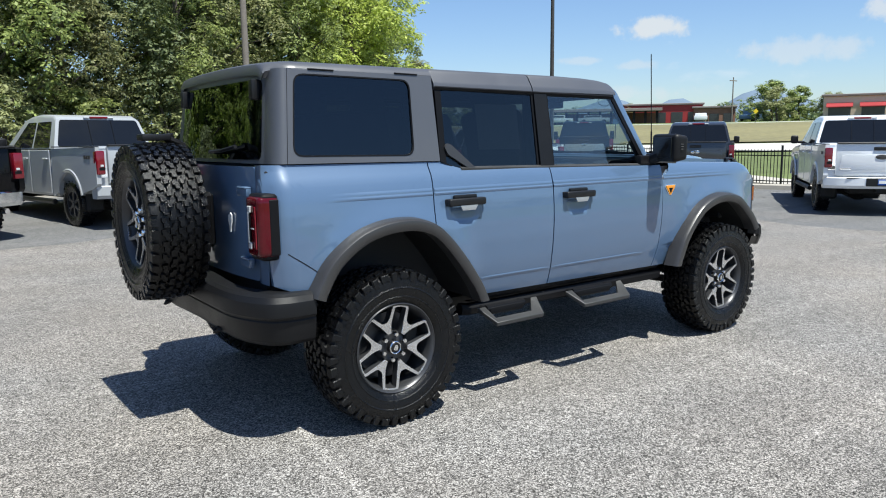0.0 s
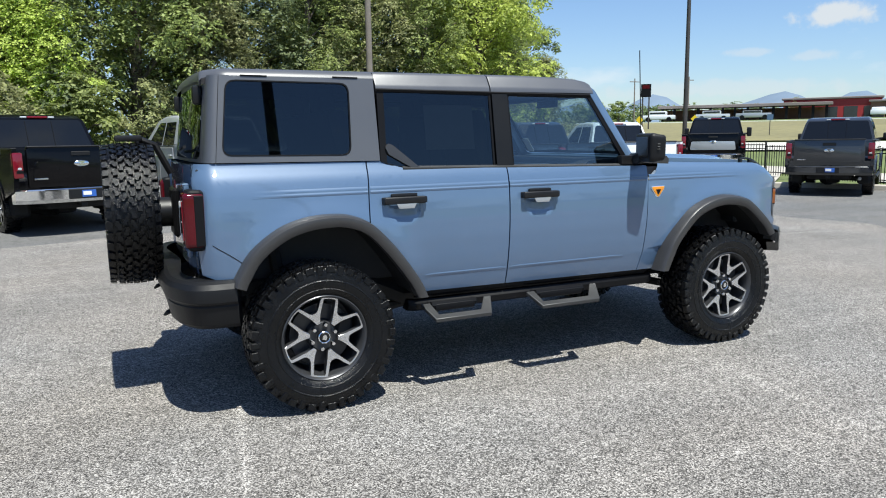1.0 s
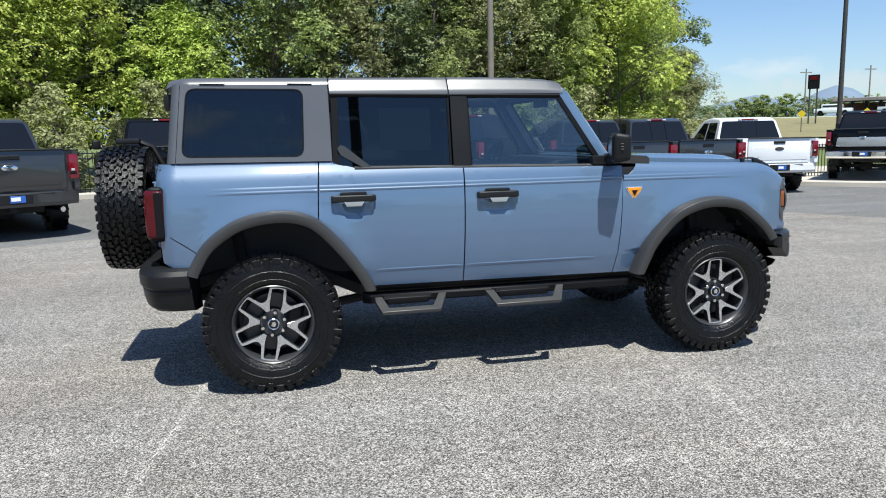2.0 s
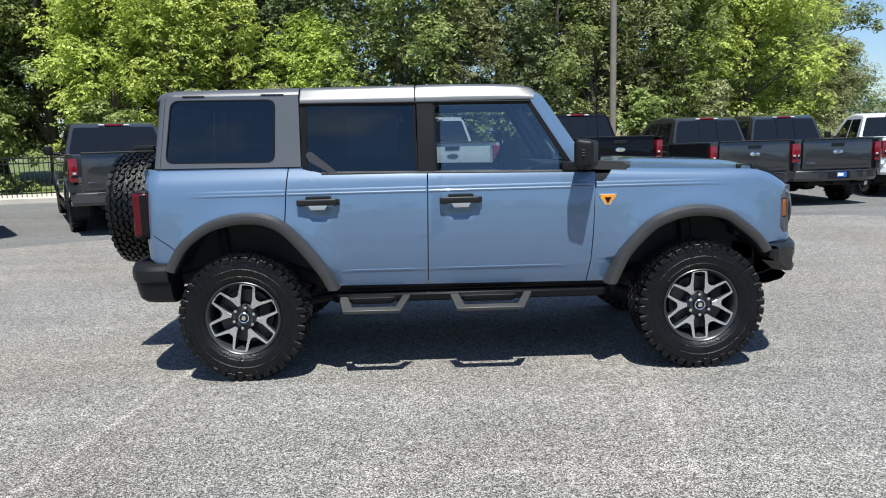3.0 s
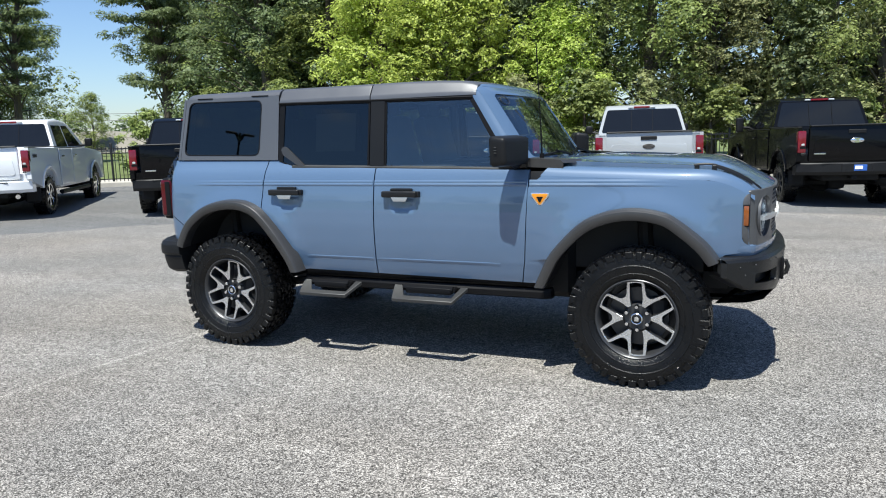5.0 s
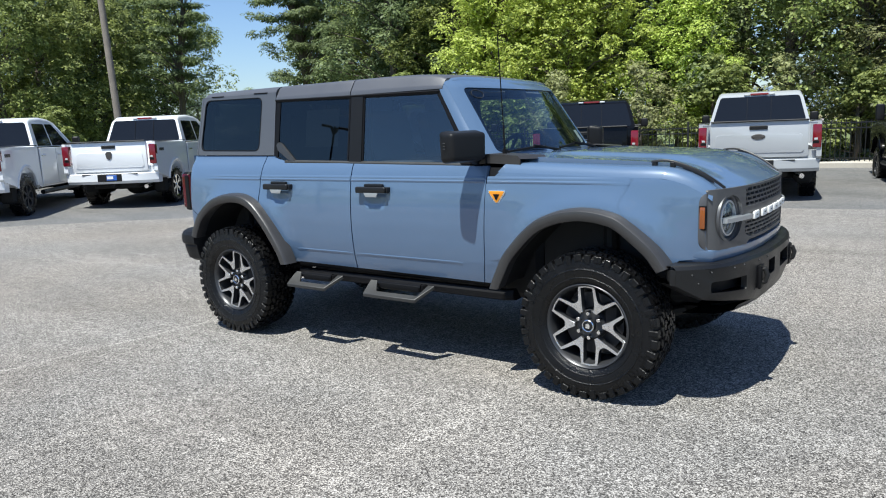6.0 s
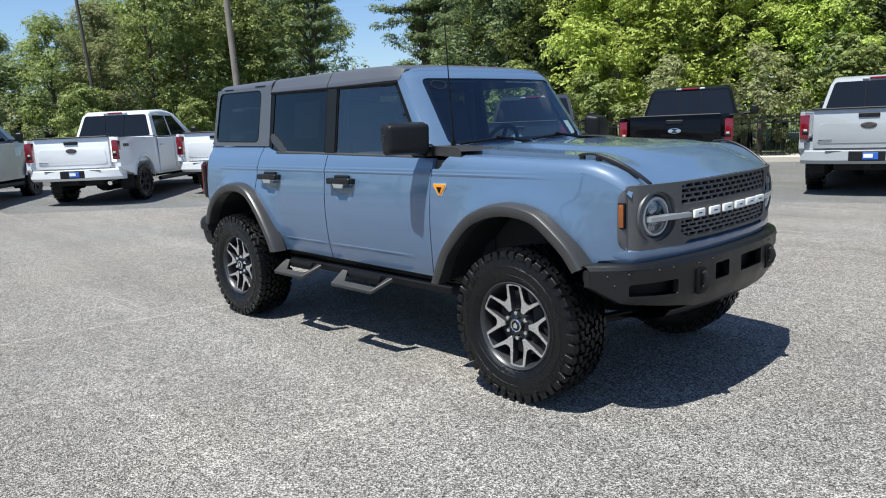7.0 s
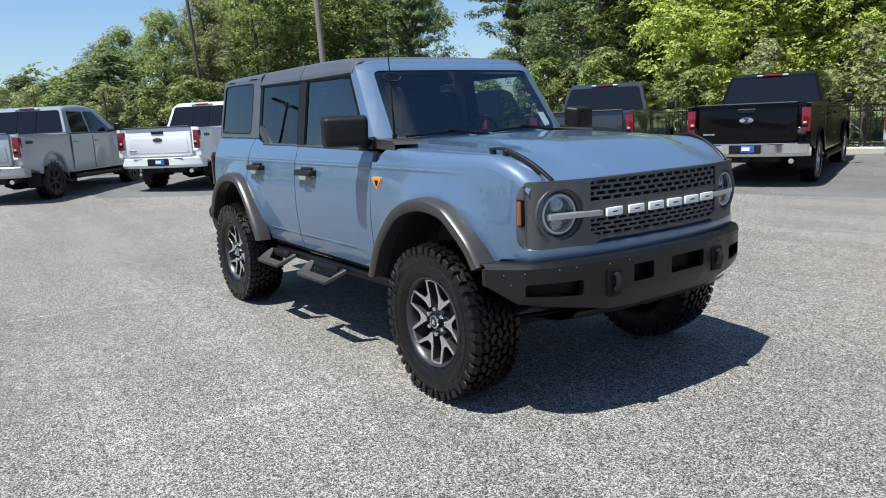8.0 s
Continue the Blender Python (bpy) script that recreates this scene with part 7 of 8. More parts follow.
STOCK = [
    (tree("tree", 11, 11.5, 2.9, LEAF_GREEN, "leafy green broadleaf tree behind the fence", pose(0.0, 20.6, 0.2)), 11.5),
    (tree("tree", 12, 9.5, 2.7, LEAF_DARK, "dark green broadleaf tree behind the fence", pose(3.6, 21.8, 0.2)), 9.5),
    (tree("tree", 13, 8.0, 2.5, LEAF_LIME, "bright lime-green young tree behind the fence", pose(-9.6, 19.2, 0.2)), 8.0),
    (tree("tree", 14, 13.0, 3.0, LEAF_DARK, "tall dark pine-like tree with layered boughs", pose(-17.0, 22.4, 0.2), pine=True, low=0.32, clumps=210, per=190, size=0.052), 13.0),
    (tree("tree", 15, 10.5, 2.8, LEAF_OLIVE, "dull olive-green tree behind the fence", pose(7.2, 21.6, 0.2)), 10.5),
    (tree("bush", 16, 3.0, 1.5, LEAF_GREEN, "dense green bush at the foot of the trees", pose(-1.6, 18.4, 0.2), low=0.02, clumps=46, per=150, size=0.065, category="bush", group="bushes behind the fence"), 3.0),
    (tree("bush", 17, 3.6, 1.6, LEAF_OLIVE, "twiggy olive bush at the foot of the trees", pose(5.0, 19.6, 0.2), low=0.02, clumps=44, per=130, size=0.06, category="bush", group="bushes behind the fence"), 3.6),
    (tree("tree", 18, 11.0, 3.0, LEAF_GREEN, "green woodland tree at the back of the woods", pose(1.9, 25.5, 0.2), clumps=110, per=110, size=0.120, corners=3, group="trees deep in the woods"), 11.0),
    (tree("tree", 19, 11.5, 3.0, LEAF_DARK, "dark woodland tree at the back of the woods", pose(7.4, 26.5, 0.2), clumps=110, per=110, size=0.120, corners=3, group="trees deep in the woods"), 11.5),
    (tree("tree", 20, 10.0, 3.0, LEAF_OLIVE, "olive woodland tree at the back of the woods", pose(13.0, 27.5, 0.2), clumps=110, per=110, size=0.120, corners=3, group="trees deep in the woods"), 10.0),
    (tree("tree", 21, 11.0, 3.9, LEAF_GREEN, "green woodland tree beyond the gap in the fence line", pose(-37.5, 19.5, 0.2), low=0.03, clumps=150, per=170, size=0.088, corners=3, group="trees to the west"), 11.0),
    (tree("tree", 22, 11.0, 3.9, LEAF_DARK, "dark woodland tree beyond the gap in the fence line", pose(-40.0, 21.5, 0.2), low=0.03, clumps=150, per=170, size=0.088, corners=3, group="trees to the west"), 11.0),
]
PLANTED = [
    (8, 8.6, 24.6, 0.95), (7, -11.4, 24.2, 1.1), (8, -5.2, 23.4, 1.1), (7, 13.6, 26.2, 0.8), (8, -16.2, 24.2, 1.1),
    (8, -4.6, 27.6, 1.3), (8, -10.6, 28.4, 1.3),
    # kind, x, y, scale
    (0, 10.6, 21.9, 0.84), (2, 13.4, 23.4, 1.12), (0, 16.0, 24.9, 0.64), (4, 17.8, 24.2, 0.46),
    (1, -3.4, 21.0, 1.05), (0, -12.4, 21.0, 1.0), (2, -6.0, 19.0, 0.95), (2, -2.4, 19.6, 0.72), (1, -14.6, 19.6, 1.15), (0, 5.4, 20.8, 0.8), (4, 2.0, 20.4, 0.72),
    (8, -2.4, 26.0, 1.1), (7, -8.2, 25.0, 1.15), (8, -13.8, 25.8, 1.1), (9, 11.0, 27.5, 1.05), (7, 15.8, 29.5, 0.95),
     (7, -18.5, 27.0, 1.05), (7, 19.5, 32.5, 0.95), (8, 24.5, 39.0, 1.05), (9, 22.0, 36.5, 0.95),
    (3, -26.0, 28.6, 1.15), (8, -22.5, 25.5, 1.15), (3, -22.0, 21.6, 0.95), (0, -18.2, 22.6, 0.95),
    # beyond the gap, to the west
    (10, -47.6, 40.2, 0.44), (11, -51.0, 37.0, 0.50), (10, -56.0, 33.5, 0.54),
    (10, -47.0, 24.0, 1.05), (11, -51.0, 18.0, 0.95), (10, -43.0, 28.5, 1.1),
    (3, -33.8, 23.4, 0.95), (11, -46.0, 29.0, 1.15), (10, -43.0, 23.5, 1.15), (10, -35.5, 15.5, 0.98), (10, -33.5, 12.5, 0.86), (4, -31.0, 9.4, 0.66), (10, -32.5, 7.4, 0.58),
    (10, -42.0, 17.5, 1.0), (8, -33.5, 4.8, 0.44), (10, -41.0, 7.5, 0.58), (8, -44.0, 4.6, 0.36), (7, -52.0, 4.6, 0.40), (9, -57.0, 2.0, 0.43), (8, -63.0, 3.0, 0.39), (7, -68.0, -1.0, 0.42),
    (11, -36.0, 10.2, 0.60), (10, -38.5, 12.5, 0.81), (7, -38.0, 5.2, 0.43), (8, -40.5, 3.0, 0.33), (11, -47.0, 7.0, 0.55), (8, -47.5, 2.6, 0.40), (7, -55.0, 6.0, 0.44), (8, -59.0, -0.5, 0.37), (9, -71.0, 3.5, 0.50), (10, -43.5, 12.5, 0.71),
    (9, -75.0, 2.0, 0.51), (8, -80.0, -5.0, 0.43), (7, -86.0, -12.0, 0.65), (9, -84.0, -20.0, 0.6), (7, -88.0, -28.0, 0.65),
]
SHRUBS = [(5, -8.5, 16.2, 0.9), (6, -5.6, 16.6, 0.8), (5, 2.2, 18.8, 0.9), (5, 8.4, 20.0, 1.0), (6, 11.4, 19.9, 0.9), (5, 13.8, 20.8, 0.8), (6, 0.4, 18.8, 0.8), (5, -12.2, 17.0, 1.0),
          (5, -15.4, 17.4, 1.0), (6, 16.2, 21.8, 0.8), (5, -18.6, 17.0, 0.8), (5, 6.2, 19.8, 0.8), (6, -3.4, 17.2, 0.8), (5, -25.5, 11.0, 0.9), (5, -26.0, 6.5, 1.0), (6, -28.5, 3.5, 0.9), (5, -29.0, 8.0, 1.1), (6, -33.0, 1.5, 0.9), (5, -38.0, 2.5, 1.0)]
random.seed(4)
for k, x, y, s in PLANTED + SHRUBS:
    copy_thing(STOCK[k][0], pose(x, y, terrain(x, y) - 0.05, 0, 0, random.uniform(0, 360)) @ Matrix.Diagonal((s * (1.0 if x > -30 or k < 7 or k > 9 else 1.35 if s > 0.6 else 1.9), s * (1.0 if x > -30 or k < 7 or k > 9 else 1.35 if s > 0.6 else 1.9), s * random.uniform(0.94, 1.06), 1)))


# ---- iron fence round the lot ----
def fence_panel(m, width):
    f = thing("fence_panel", m, "black iron picket fence panel on a grass strip", "fence", "fence panels round the lot")
    bm = bmesh.new()
    box(bm, (0, 0, 0.62), (0.055, 0.055, 1.30), 0.004)
    box(bm, (0, 0, 1.285), (0.07, 0.07, 0.03), 0.008)
    part("post", bm, FENCE_BLACK, f)
    for z in (0.18, 0.98, 1.12):
        bm = bmesh.new()
        box(bm, (width / 2, 0, z), (width, 0.030, 0.032), 0)
        part("rail", bm, FENCE_BLACK, f)
    bm = bmesh.new()
    box(bm, (0, 0, 0.62), (0.018, 0.018, 1.10), 0)
    first_picket = part("picket", bm, FENCE_BLACK, f)
    n = int(width / 0.115)
    first_picket.location = (width / n * 0.75, 0, 0)
    for k in range(1, n - 1):
        again(first_picket, f, Matrix.Translation((width / n * (k + 0.75), 0, 0)))
    return f


line = []
for i, p in enumerate(kerb_loop):
    d = (kerb_loop[(i + 1) % N] - kerb_loop[i - 1]).normalized()
    o = Vector((d.y, -d.x))
    if o.dot(p - Vector((1.5, -2))) < 0:
        o = -o
    if p.y > -7.0:
        line.append(p + o * (1.0 + 6.0 * math.exp(-((math.degrees(math.atan2(p.y, p.x - 1.5)) - 40) / 8.5) ** 2)))
start = max(range(len(line)), key=lambda k: (line[k] - line[k - 1]).length)
line = line[start:] + line[:start]
posts = [line[0]]
for a, b in zip(line, line[1:]):
    while (b - posts[-1]).length > 2.35:
        u = (b - posts[-1]).normalized()
        posts.append(posts[-1] + u * 2.35)
base_fence = None
for a, b in zip(posts, posts[1:]):
    ang = math.degrees(math.atan2(b.y - a.y, b.x - a.x))
    m = pose(a.x, a.y, terrain(a.x, a.y) - 0.02, 0, 0, ang)
    base_fence = copy_thing(base_fence, m) if base_fence else fence_panel(m, 2.35)

# pale walk behind the fence
bm = bmesh.new()
rows = []
for i, p in enumerate(line):
    q = line[min(i + 1, len(line) - 1)] - line[max(i - 1, 0)]
    o = Vector((-q.y, q.x)).normalized()
    if o.dot(p - Vector((1.5, -2))) < 0:
        o = -o
    w = (0.7, 2.3) if p.x < 13 else (1.2, 3.4)
    rows.append([(p.x + o.x * a, p.y + o.y * a, terrain(p.x + o.x * a, p.y + o.y * a) + 0.012) for a in (w[0], (w[0] + w[1]) / 2, w[1])])
sheet(bm, rows)
for f in bm.faces:
    f.normal_update()
    if f.normal.z < 0:
        f.normal_flip()
tagged(part("pavement", bm, CONCRETE, smooth=80), "pale concrete walk behind the fence", "pavement", kind="structure")


# concrete pad under the truck parked past the kerb
bm = bmesh.new()
pad = [(14.9, 15.2), (17.9, 11.6), (22.6, 15.2), (20.0, 19.4)]
rows = []
for i in range(7):
    row = []
    for j in range(7):
        a, b = i / 6, j / 6
        q = (1 - a) * ((1 - b) * Vector(pad[0]) + b * Vector(pad[3])) + a * ((1 - b) * Vector(pad[1]) + b * Vector(pad[2]))
        row.append((q.x, q.y, terrain(q.x, q.y) + 0.03))
    rows.append(row)
sheet(bm, rows)
for f in bm.faces:
    f.normal_update()
    if f.normal.z < 0:
        f.normal_flip()
tagged(part("pavement", bm, CONCRETE, smooth=80), "pale concrete pad beside the kerb", "pavement", kind="structure")


# ---- bare bank with a wire fence, far behind the gap in the trees ----
bm = bmesh.new()
foot, crest = (Vector((-66.0, 27.0)), Vector((-33.0, 57.0))), Vector((-0.66, 0.75))
rows = []
for k in range(25):
    p = foot[0].lerp(foot[1], k / 24)
    high = 1.9 * smoothstep(0, 4, k) * smoothstep(24, 19, k) * (1 + 0.06 * math.sin(1.7 * k))
    rows.append([(p.x + crest.x * d, p.y + crest.y * d, terrain(p.x, p.y) - 0.1 + high * f) for d, f in ((-4.0, 0.0), (-1.5, 0.45), (0.0, 0.85), (1.2, 1.0), (6.0, 1.0), (9.0, 0.0))])
sheet(bm, rows)
bmesh.ops.recalc_face_normals(bm, faces=bm.faces)
tagged(part("embankment", bm, BANK, smooth=80), "bare pale earth bank behind the gap in the trees", "bank", kind="structure")
wire_fence = thing("wire_fence", pose(-64.5, 30.2, terrain(-60, 34) + 1.7, 0, 0, 42.3), "thin grey wire fence along the pale bank", "fence")
for k in range(13):
    bm = bmesh.new()
    tube(bm, [(2.9 * k + 2.0, 0, -0.3), (2.9 * k + 2.0, 0, 1.75)], 0.05, 6)
    part("post", bm, STEEL_DARK, wire_fence)
for z in (0.35, 1.0, 1.6):
    bm = bmesh.new()
    tube(bm, [(1.5, 0, z), (37.0, 0, z)], 0.022, 5)
    part("wire", bm, STEEL_DARK, wire_fence)


# ---- poles, lamps and signs ----
def pole(x, y, h, r, mat, label, name="utility_pole", category="pole", lean=(0, 0)):
    p = thing(name, pose(x, y, terrain(x, y) - 0.03), label, category)
    bm = bmesh.new()
    tube(bm, [(lean[0] * k / 6 * h, lean[1] * k / 6 * h, h * k / 6) for k in range(7)], [r * (1 - 0.3 * k / 6) for k in range(7)], 12)
    part("shaft", bm, mat, p)
    return p


def lamp_heads(p, h, arm, mat=STEEL_DARK, lean=(0, 0), both_sides=True, turn=0, head=0.60):
    for s in (-1, 1) if both_sides else (1,):
        bm = bmesh.new()
        m = Matrix.Translation((lean[0] * h, lean[1] * h, h)) @ Matrix.Rotation(radians(turn), 4, "Z")
        tube(bm, [m @ Vector((0, 0, -0.1)), m @ Vector((s * arm, 0, 0.02))], 0.03, 8)
        a = part("arm", bm, mat, p)
        bm = bmesh.new()
        box(bm, (s * (arm + 0.47 * head), 0, 0.03), (head, 0.53 * head, 0.15 * head), 0.05 * head, m)
        part("lamp_head", bm, mat, a)


pole(7.19, 18.6, 10.5, 0.118, WOOD_POLE, "weathered grey wooden pole in front of the trees")
lp = pole(21.4, 19.2, 9.5, 0.10, STEEL_DARK, "dark steel lamp post beside the lot", "street_lamp", "lamp post")
lamp_heads(lp, 9.4, 0.5)
pole(-16.5, 8.35, 10.5, 0.115, WOOD_POLE, "leaning weathered wooden pole among the trees", lean=(-0.035, -0.02))
pole(-27.6, 7.75, 10.5, 0.085, WOOD_DARK, "slim wooden pole before the woods", lean=(-0.018, -0.052))
lp = pole(-31.0, 8.45, 3.6, 0.06, STEEL_DARK, "low lamp post with a pale head", "street_lamp", "lamp post")
lamp_heads(lp, 3.5, 0.2, LETTER_WHITE, both_sides=False, turn=200)
pole(1.30, -7.5, 7.0, 0.10, STEEL_DARK, "dark steel lamp post behind the open lane", "street_lamp", "lamp post")
lp = pole(-5.1, -6.9, 3.55, 0.026, STEEL_DARK, "dark twin-headed lamp post in the lot", "street_lamp", "lamp post")
lamp_heads(lp, 3.5, 0.06, turn=-45, head=0.20)
lp = pole(-22.0, -10.1, 4.9, 0.07, STEEL_DARK, "dark twin-headed lamp post at the edge of the lot", "street_lamp", "lamp post")
lamp_heads(lp, 4.8, 0.3, turn=60)
for x, y in ((73.0, 85.0), (79.0, 80.0), (99.0, 58.5)):
    p = pole(x, y, 6.6, 0.11, WOOD_POLE, "far wooden utility pole")
    bm = bmesh.new()
    box(bm, (0, 0, 6.1), (1.8, 0.12, 0.12), 0)
    part("crossarm", bm, WOOD_POLE, p)
sign = thing("pylon_sign", pose(47.5, 52.4, terrain(47.5, 52.4), 0, 0, -45), "tall twin-post sign with a dark panel", "sign")
for x in (-0.30, 0.30):
    bm = bmesh.new()
    box(bm, (x, 0, 1.9), (0.12, 0.12, 3.9), 0)
    part("post", bm, STEEL_DARK, sign)
bm = bmesh.new()
box(bm, (0, -0.02, 3.75), (0.95, 0.22, 1.25), 0.03)
panel_ob = part("sign_panel", bm, SEAL_BLACK, sign)
bm = bmesh.new()
box(bm, (0, -0.14, 4.1), (0.66, 0.02, 0.34), 0)
part("sign_bar", bm, LAMP_RED, panel_ob)
SIGN_YELLOW = material("yellow_sign", (0.70, 0.52, 0.02), rough=0.5, vary=0.06)
SIGN_BLUE = material("blue_sign", (0.07, 0.13, 0.22), rough=0.5, vary=0.06)
for x, y, mat, ang in ((37.4, 41.2, SIGN_YELLOW, 45), (40.5, 38.5, SIGN_YELLOW, 45), (78.0, 42.5, SIGN_YELLOW, 45), (44.2, 34.7, SIGN_BLUE, 0)):
    s = thing("road_sign", pose(x, y, terrain(x, y), 0, 0, -48), "small road sign on a thin post beside the field", "sign")
    bm = bmesh.new()
    tube(bm, [(0, 0, 0), (0, 0, 1.35)], 0.03, 6)
    part("post", bm, STEEL_DARK, s)
    bm = bmesh.new()
    box(bm, (0, -0.04, 0), (0.42, 0.02, 0.42), 0.0, Matrix.Translation((0, 0, 1.35)) @ Matrix.Rotation(radians(ang), 4, "Y"))
    part("sign_face", bm, mat, s)

# ---- road across the field and the dry field beyond ----
def band(r0, r1, lift, mat, name, label, category, bend=0.0):
    """A strip across the open side, square to the line to the far buildings."""
    bm = bmesh.new()
    u, v = Vector((0.79, 0.61)), Vector((-0.61, 0.79))
    rows = []
    for s in range(-30, 31):
        row = []
        for r in np.linspace(r0, r1, 4):
            p = Vector((1.5, -1.0)) + u * r + v * (s * 4.0) + u * bend * (s * 4.0) ** 2
            row.append((p.x, p.y, terrain(p.x, p.y) + lift))
        rows.append(row)
    sheet(bm, rows)
    for f in bm.faces:
        f.normal_update()
        if f.normal.z < 0:
            f.normal_flip()
    tagged(part(name, bm, mat, smooth=80), label, category, kind="structure")


ROAD_PALE = material("pale_concrete_road", (0.46, 0.44, 0.40), rough=0.85, vary=0.08, coarse=0.3, fine=20)
band(39.0, 46.0, 0.05, ROAD_PALE, "road", "pale concrete road across the field", "road")
band(48.0, 86.0, 0.05, GRASS_DRY, "ground", "dry yellow-green field beyond the road", "field")
band(87.0, 88.6, 0.06, ROAD_PALE, "road", "far road before the shops", "road")

# ---- far buildings ----
RED_WALL = material("red_wall", (0.30, 0.022, 0.025), rough=0.6, vary=0.12, coarse=0.5, fine=8)
BRICK_WALL = material("brown_brick", (0.22, 0.115, 0.08), rough=0.85, vary=0.15, coarse=0.5, fine=10)
TAN_WALL = material("tan_stucco", (0.56, 0.44, 0.36), rough=0.85, vary=0.10, coarse=0.4, fine=8)
ROOF_GREY = material("grey_roofing", (0.20, 0.17, 0.16), rough=0.8, vary=0.15, coarse=0.5, fine=8)
SHOP_GLASS = material("dark_shop_glass", (0.03, 0.035, 0.04), rough=0.1, vary=0.2, coarse=0.5, fine=5, rough_vary=0.03)


def shop(x, y, turn, w, h, d, wall, label, bays, awning=None, name="shop_building"):
    b = thing(name, pose(x, y, terrain(x, y) - 0.2, 0, 0, turn), label, "building")
    bm = bmesh.new()
    box(bm, (0, d / 2, h / 2), (w, d, h), 0.05)
    part("wall", bm, wall, b)
    bm = bmesh.new()
    box(bm, (0, d / 2, h + 0.12), (w + 0.5, d + 0.5, 0.28), 0.05)
    part("roof", bm, ROOF_GREY, b)
    for k in range(bays):
        xx = -w / 2 + w * (k + 0.5) / bays
        bm = bmesh.new()
        box(bm, (xx, -0.02, h * 0.36), (w / bays * 0.68, 0.08, h * 0.55), 0)
        part("window", bm, SHOP_GLASS, b)
        if awning:
            bm = bmesh.new()
            slab(bm, [(0, 0), (1.0, -0.5), (1.0, -0.6), (0, -0.15)], w / bays * 0.8, Matrix.Translation((xx - w / bays * 0.4, 0, h * 0.74)) @ Matrix.Rotation(radians(-90), 4, "Z"))
            part("awning", bm, awning, b)
    return b


shop(94.5, 68.0, -54, 12.5, 3.0, 9.0, RED_WALL, "low red shop with dark windows beyond the field", 5)
shop(98.6, 61.2, -56, 6.0, 2.4, 8.0, BRICK_WALL, "low brown brick building beyond the field", 3)
shop(95.0, 37.0, -66, 11.0, 3.1, 9.0, TAN_WALL, "tan shop with red awnings beyond the field", 3, RED_WALL)
# long open shelter on dark posts
sh = thing("open_shelter", pose(83.5, 74.0, terrain(83.5, 74.0) - 0.1, 0, 0, -48), "long open shelter with dark posts and a flat roof", "shelter")
bm = bmesh.new()
box(bm, (0, 0, 2.15), (23.0, 5.0, 0.42), 0.04)
part("roof", bm, ROOF_GREY, sh)
for k in range(14):
    bm = bmesh.new()
    box(bm, (-10.8 + 21.6 * k / 13, -2.0, 1.0), (0.34, 0.34, 2.0), 0)
    part("post", bm, SEAL_BLACK, sh)
bm = bmesh.new()
box(bm, (0, 2.3, 0.9), (22.0, 0.2, 1.8), 0)
part("back_wall", bm, BRICK_WALL, sh)


def far_car(x, y, turn, mat, tall, label, length=4.6):
    c = thing("parked_car", pose(x, y, terrain(x, y) + 0.02, 0, 0, turn), label, "car", "far parked vehicles")
    bm = bmesh.new()
    box(bm, (0, 0, 0.62), (length, 1.8, 0.62), 0.12, seg=2)
    box(bm, (-0.15, 0, 1.05 + tall / 2), (length * 0.55, 1.6, 0.5 + tall), 0.15, seg=2)
    part("body", bm, mat, c)
    bm = bmesh.new()
    box(bm, (-0.15, 0, 1.12 + tall / 2), (length * 0.48, 1.63, 0.28), 0.03)
    part("window", bm, SHOP_GLASS, c)
    for sx in (-0.32, 0.32):
        for sy in (-0.85, 0.85):
            bm = bmesh.new()
            tube(bm, [(sx * length, sy - 0.1, 0.34), (sx * length, sy + 0.1, 0.34)], 0.34, 12)
            part("wheel", bm, RUBBER, c)


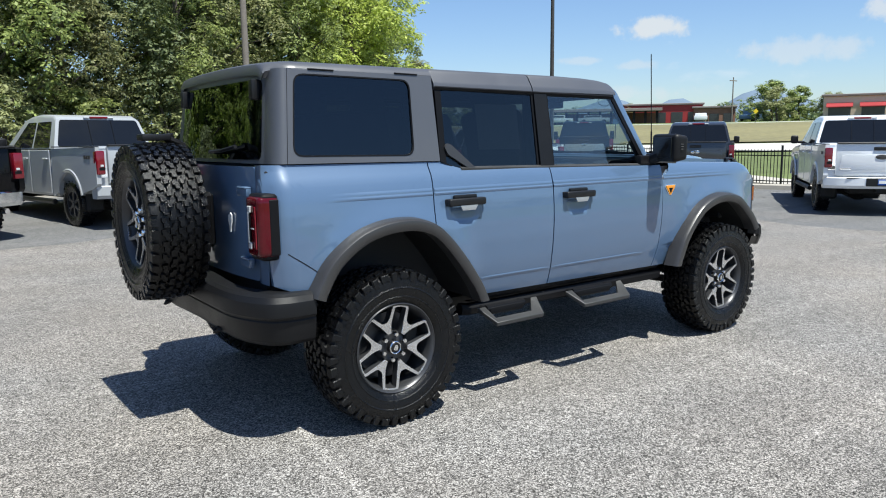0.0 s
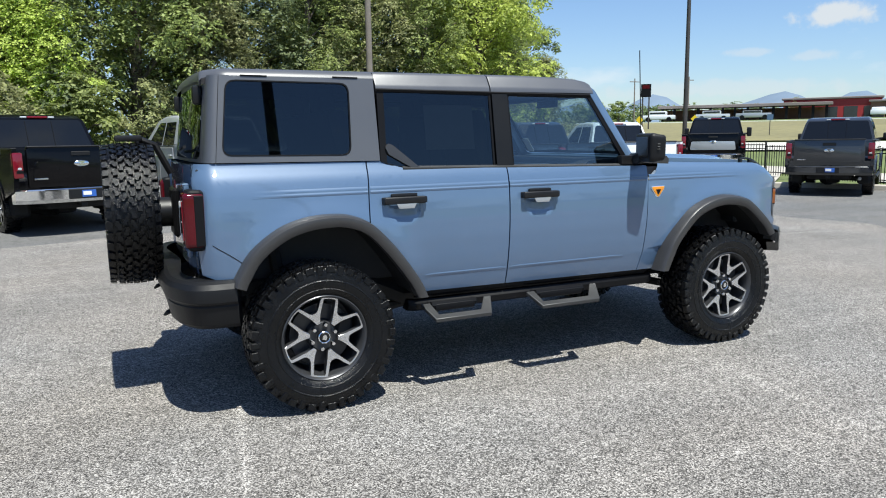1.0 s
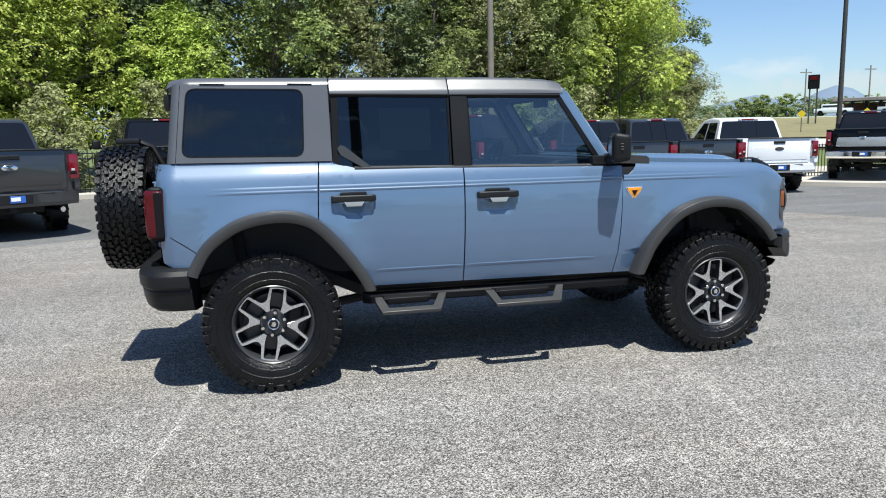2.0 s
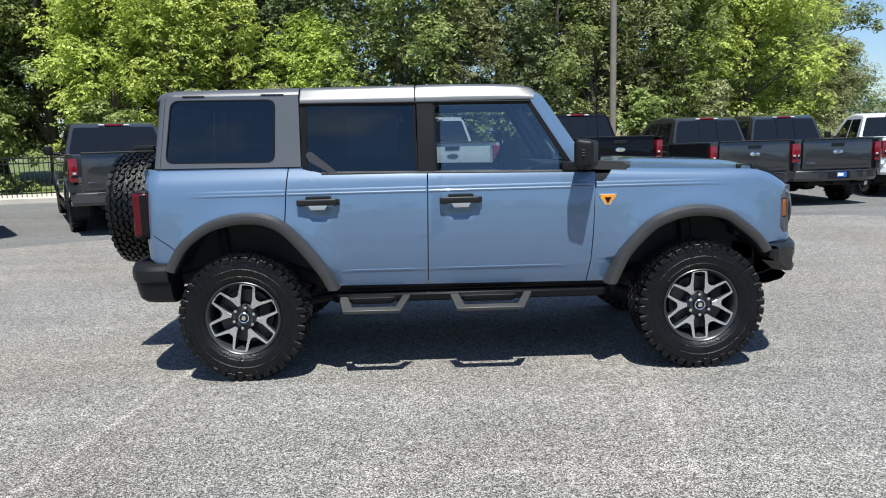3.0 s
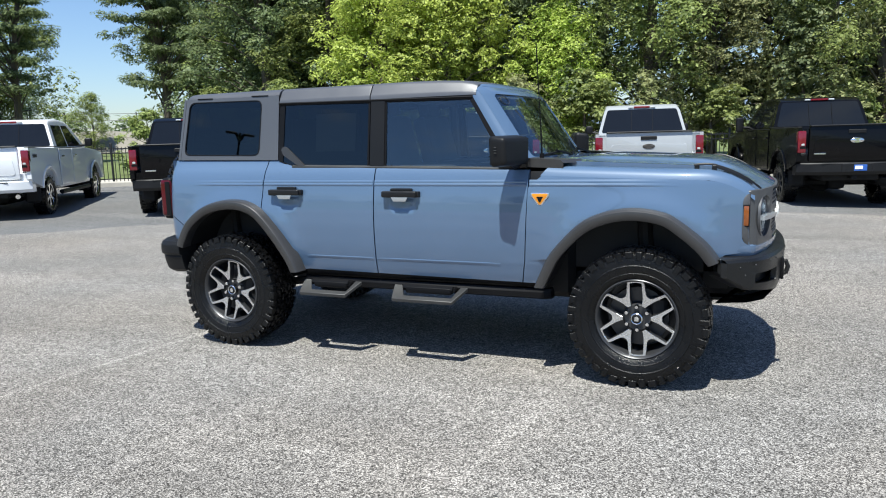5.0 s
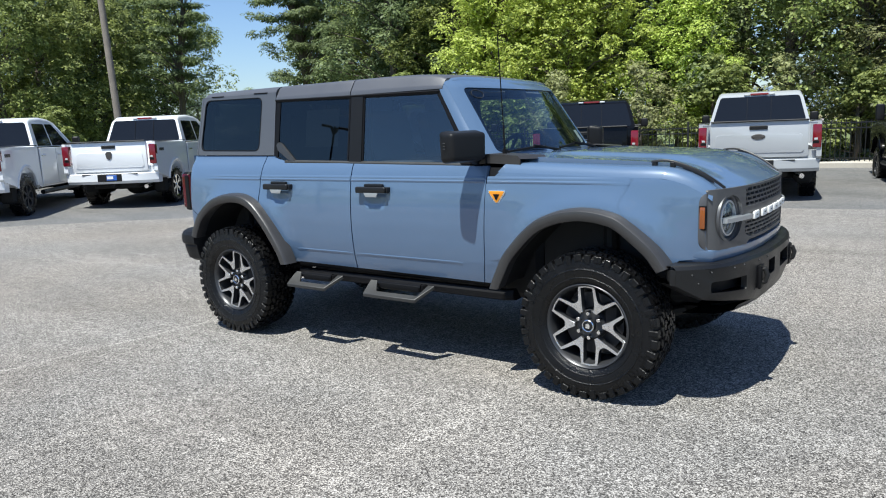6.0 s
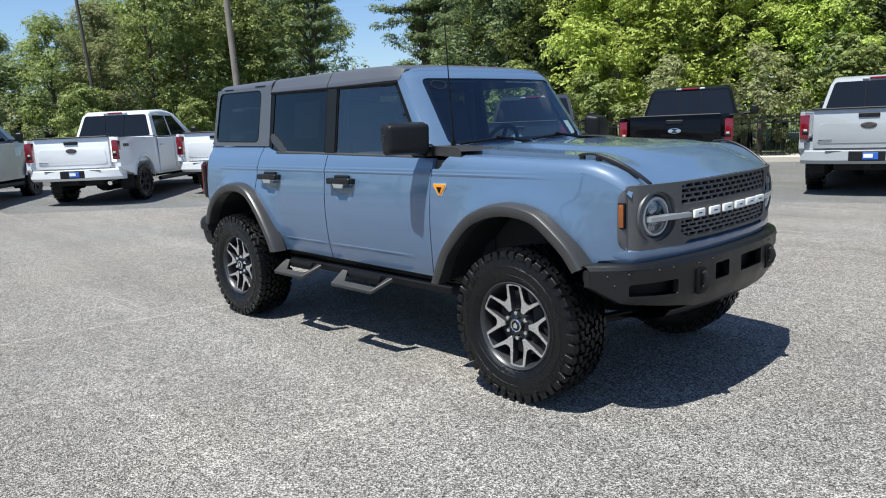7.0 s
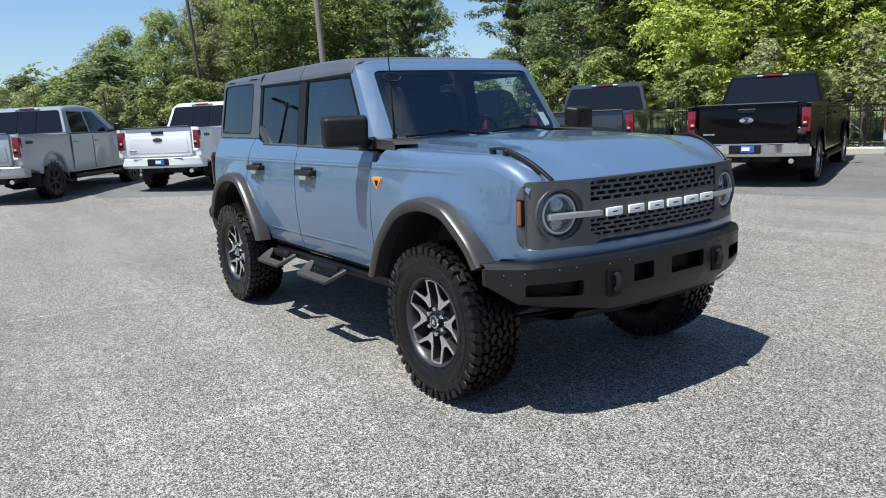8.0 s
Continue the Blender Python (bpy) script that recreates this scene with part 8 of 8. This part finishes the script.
far_car(96.0, 53.3, 8, SIGN_BLUE, 0.6, "blue box van beyond the field", 5.6)
far_car(91.6, 58.8, 33, PAINT_WHITE, 0.0, "white car beyond the field")
far_car(82.0, 70.5, -48, PAINT_SILVER, 0.0, "silver car beside the shelter")
far_car(78.5, 74.5, -48, LAMP_CLEAR, 0.1, "pale car beside the shelter")
far_car(73.5, 80.0, -48, PAINT_WHITE, 0.2, "white van beside the shelter")
for k, x, y, s in ((5, 94.0, 49.6, 1.75), (6, 92.0, 47.6, 1.25), (6, 96.5, 43.0, 1.0), (5, 100.0, 56.0, 0.9), (6, 92.5, 72.0, 0.9), (5, 73.6, 89.5, 1.1), (5, 71.5, 92.0, 1.1), (5, 104.0, 52.0, 1.2), (6, 108.0, 47.0, 1.1), (5, 70.0, 95.0, 1.0), (5, 97.5, 47.6, 1.5)):
    copy_thing(STOCK[k][0], pose(x, y, terrain(x, y) - 0.1, 0, 0, 40 * k) @ Matrix.Diagonal((s * 1.25, s * 1.25, s, 1)))

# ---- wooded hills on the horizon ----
# the blue of aerial haze is put into the woods' base colour
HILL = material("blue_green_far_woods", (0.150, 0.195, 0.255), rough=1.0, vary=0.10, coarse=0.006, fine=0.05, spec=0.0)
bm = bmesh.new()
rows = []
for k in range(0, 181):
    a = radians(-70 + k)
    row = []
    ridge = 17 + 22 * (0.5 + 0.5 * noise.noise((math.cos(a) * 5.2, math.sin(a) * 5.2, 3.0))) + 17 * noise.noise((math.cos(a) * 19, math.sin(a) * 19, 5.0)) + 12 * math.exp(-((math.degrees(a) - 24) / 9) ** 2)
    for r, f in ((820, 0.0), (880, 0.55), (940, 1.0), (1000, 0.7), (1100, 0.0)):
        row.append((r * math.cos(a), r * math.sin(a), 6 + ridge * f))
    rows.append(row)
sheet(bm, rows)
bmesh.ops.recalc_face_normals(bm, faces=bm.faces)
tagged(part("backdrop", bm, HILL, smooth=180), "far wooded hills on the horizon, blue with painted haze", "hills", kind="structure")
# low woods all round the rest of the lot
rng = np.random.default_rng(77)
cen, rad = [], []
for k in range(260):
    a = radians(rng.uniform(14, 62))
    r = rng.uniform(122, 165)
    x, y = 1.5 + r * math.cos(a), r * math.sin(a)
    cen.append((x, y, terrain(x, y) + rng.uniform(0.2, 2.6)))
    rad.append(rng.uniform(1.2, 2.4))
for k in range(420):
    a = radians(rng.uniform(112, 335))
    r = rng.uniform(75, 95)
    x, y = 1.5 + r * math.cos(a), r * math.sin(a)
    cen.append((x, y, terrain(x, y) + rng.uniform(0.5, 6.5 if a > 2.6 else 3.2)))
    rad.append(rng.uniform(1.5, 3.0))
ob = new("far_woods", leaf_mesh("far_woods", leaf_cloud(rng, np.array(cen), np.array(rad), 100, 0.30), LEAF_DARK))
tagged(ob, "far line of dark green woods beyond the lot", "woods", kind="stuff")
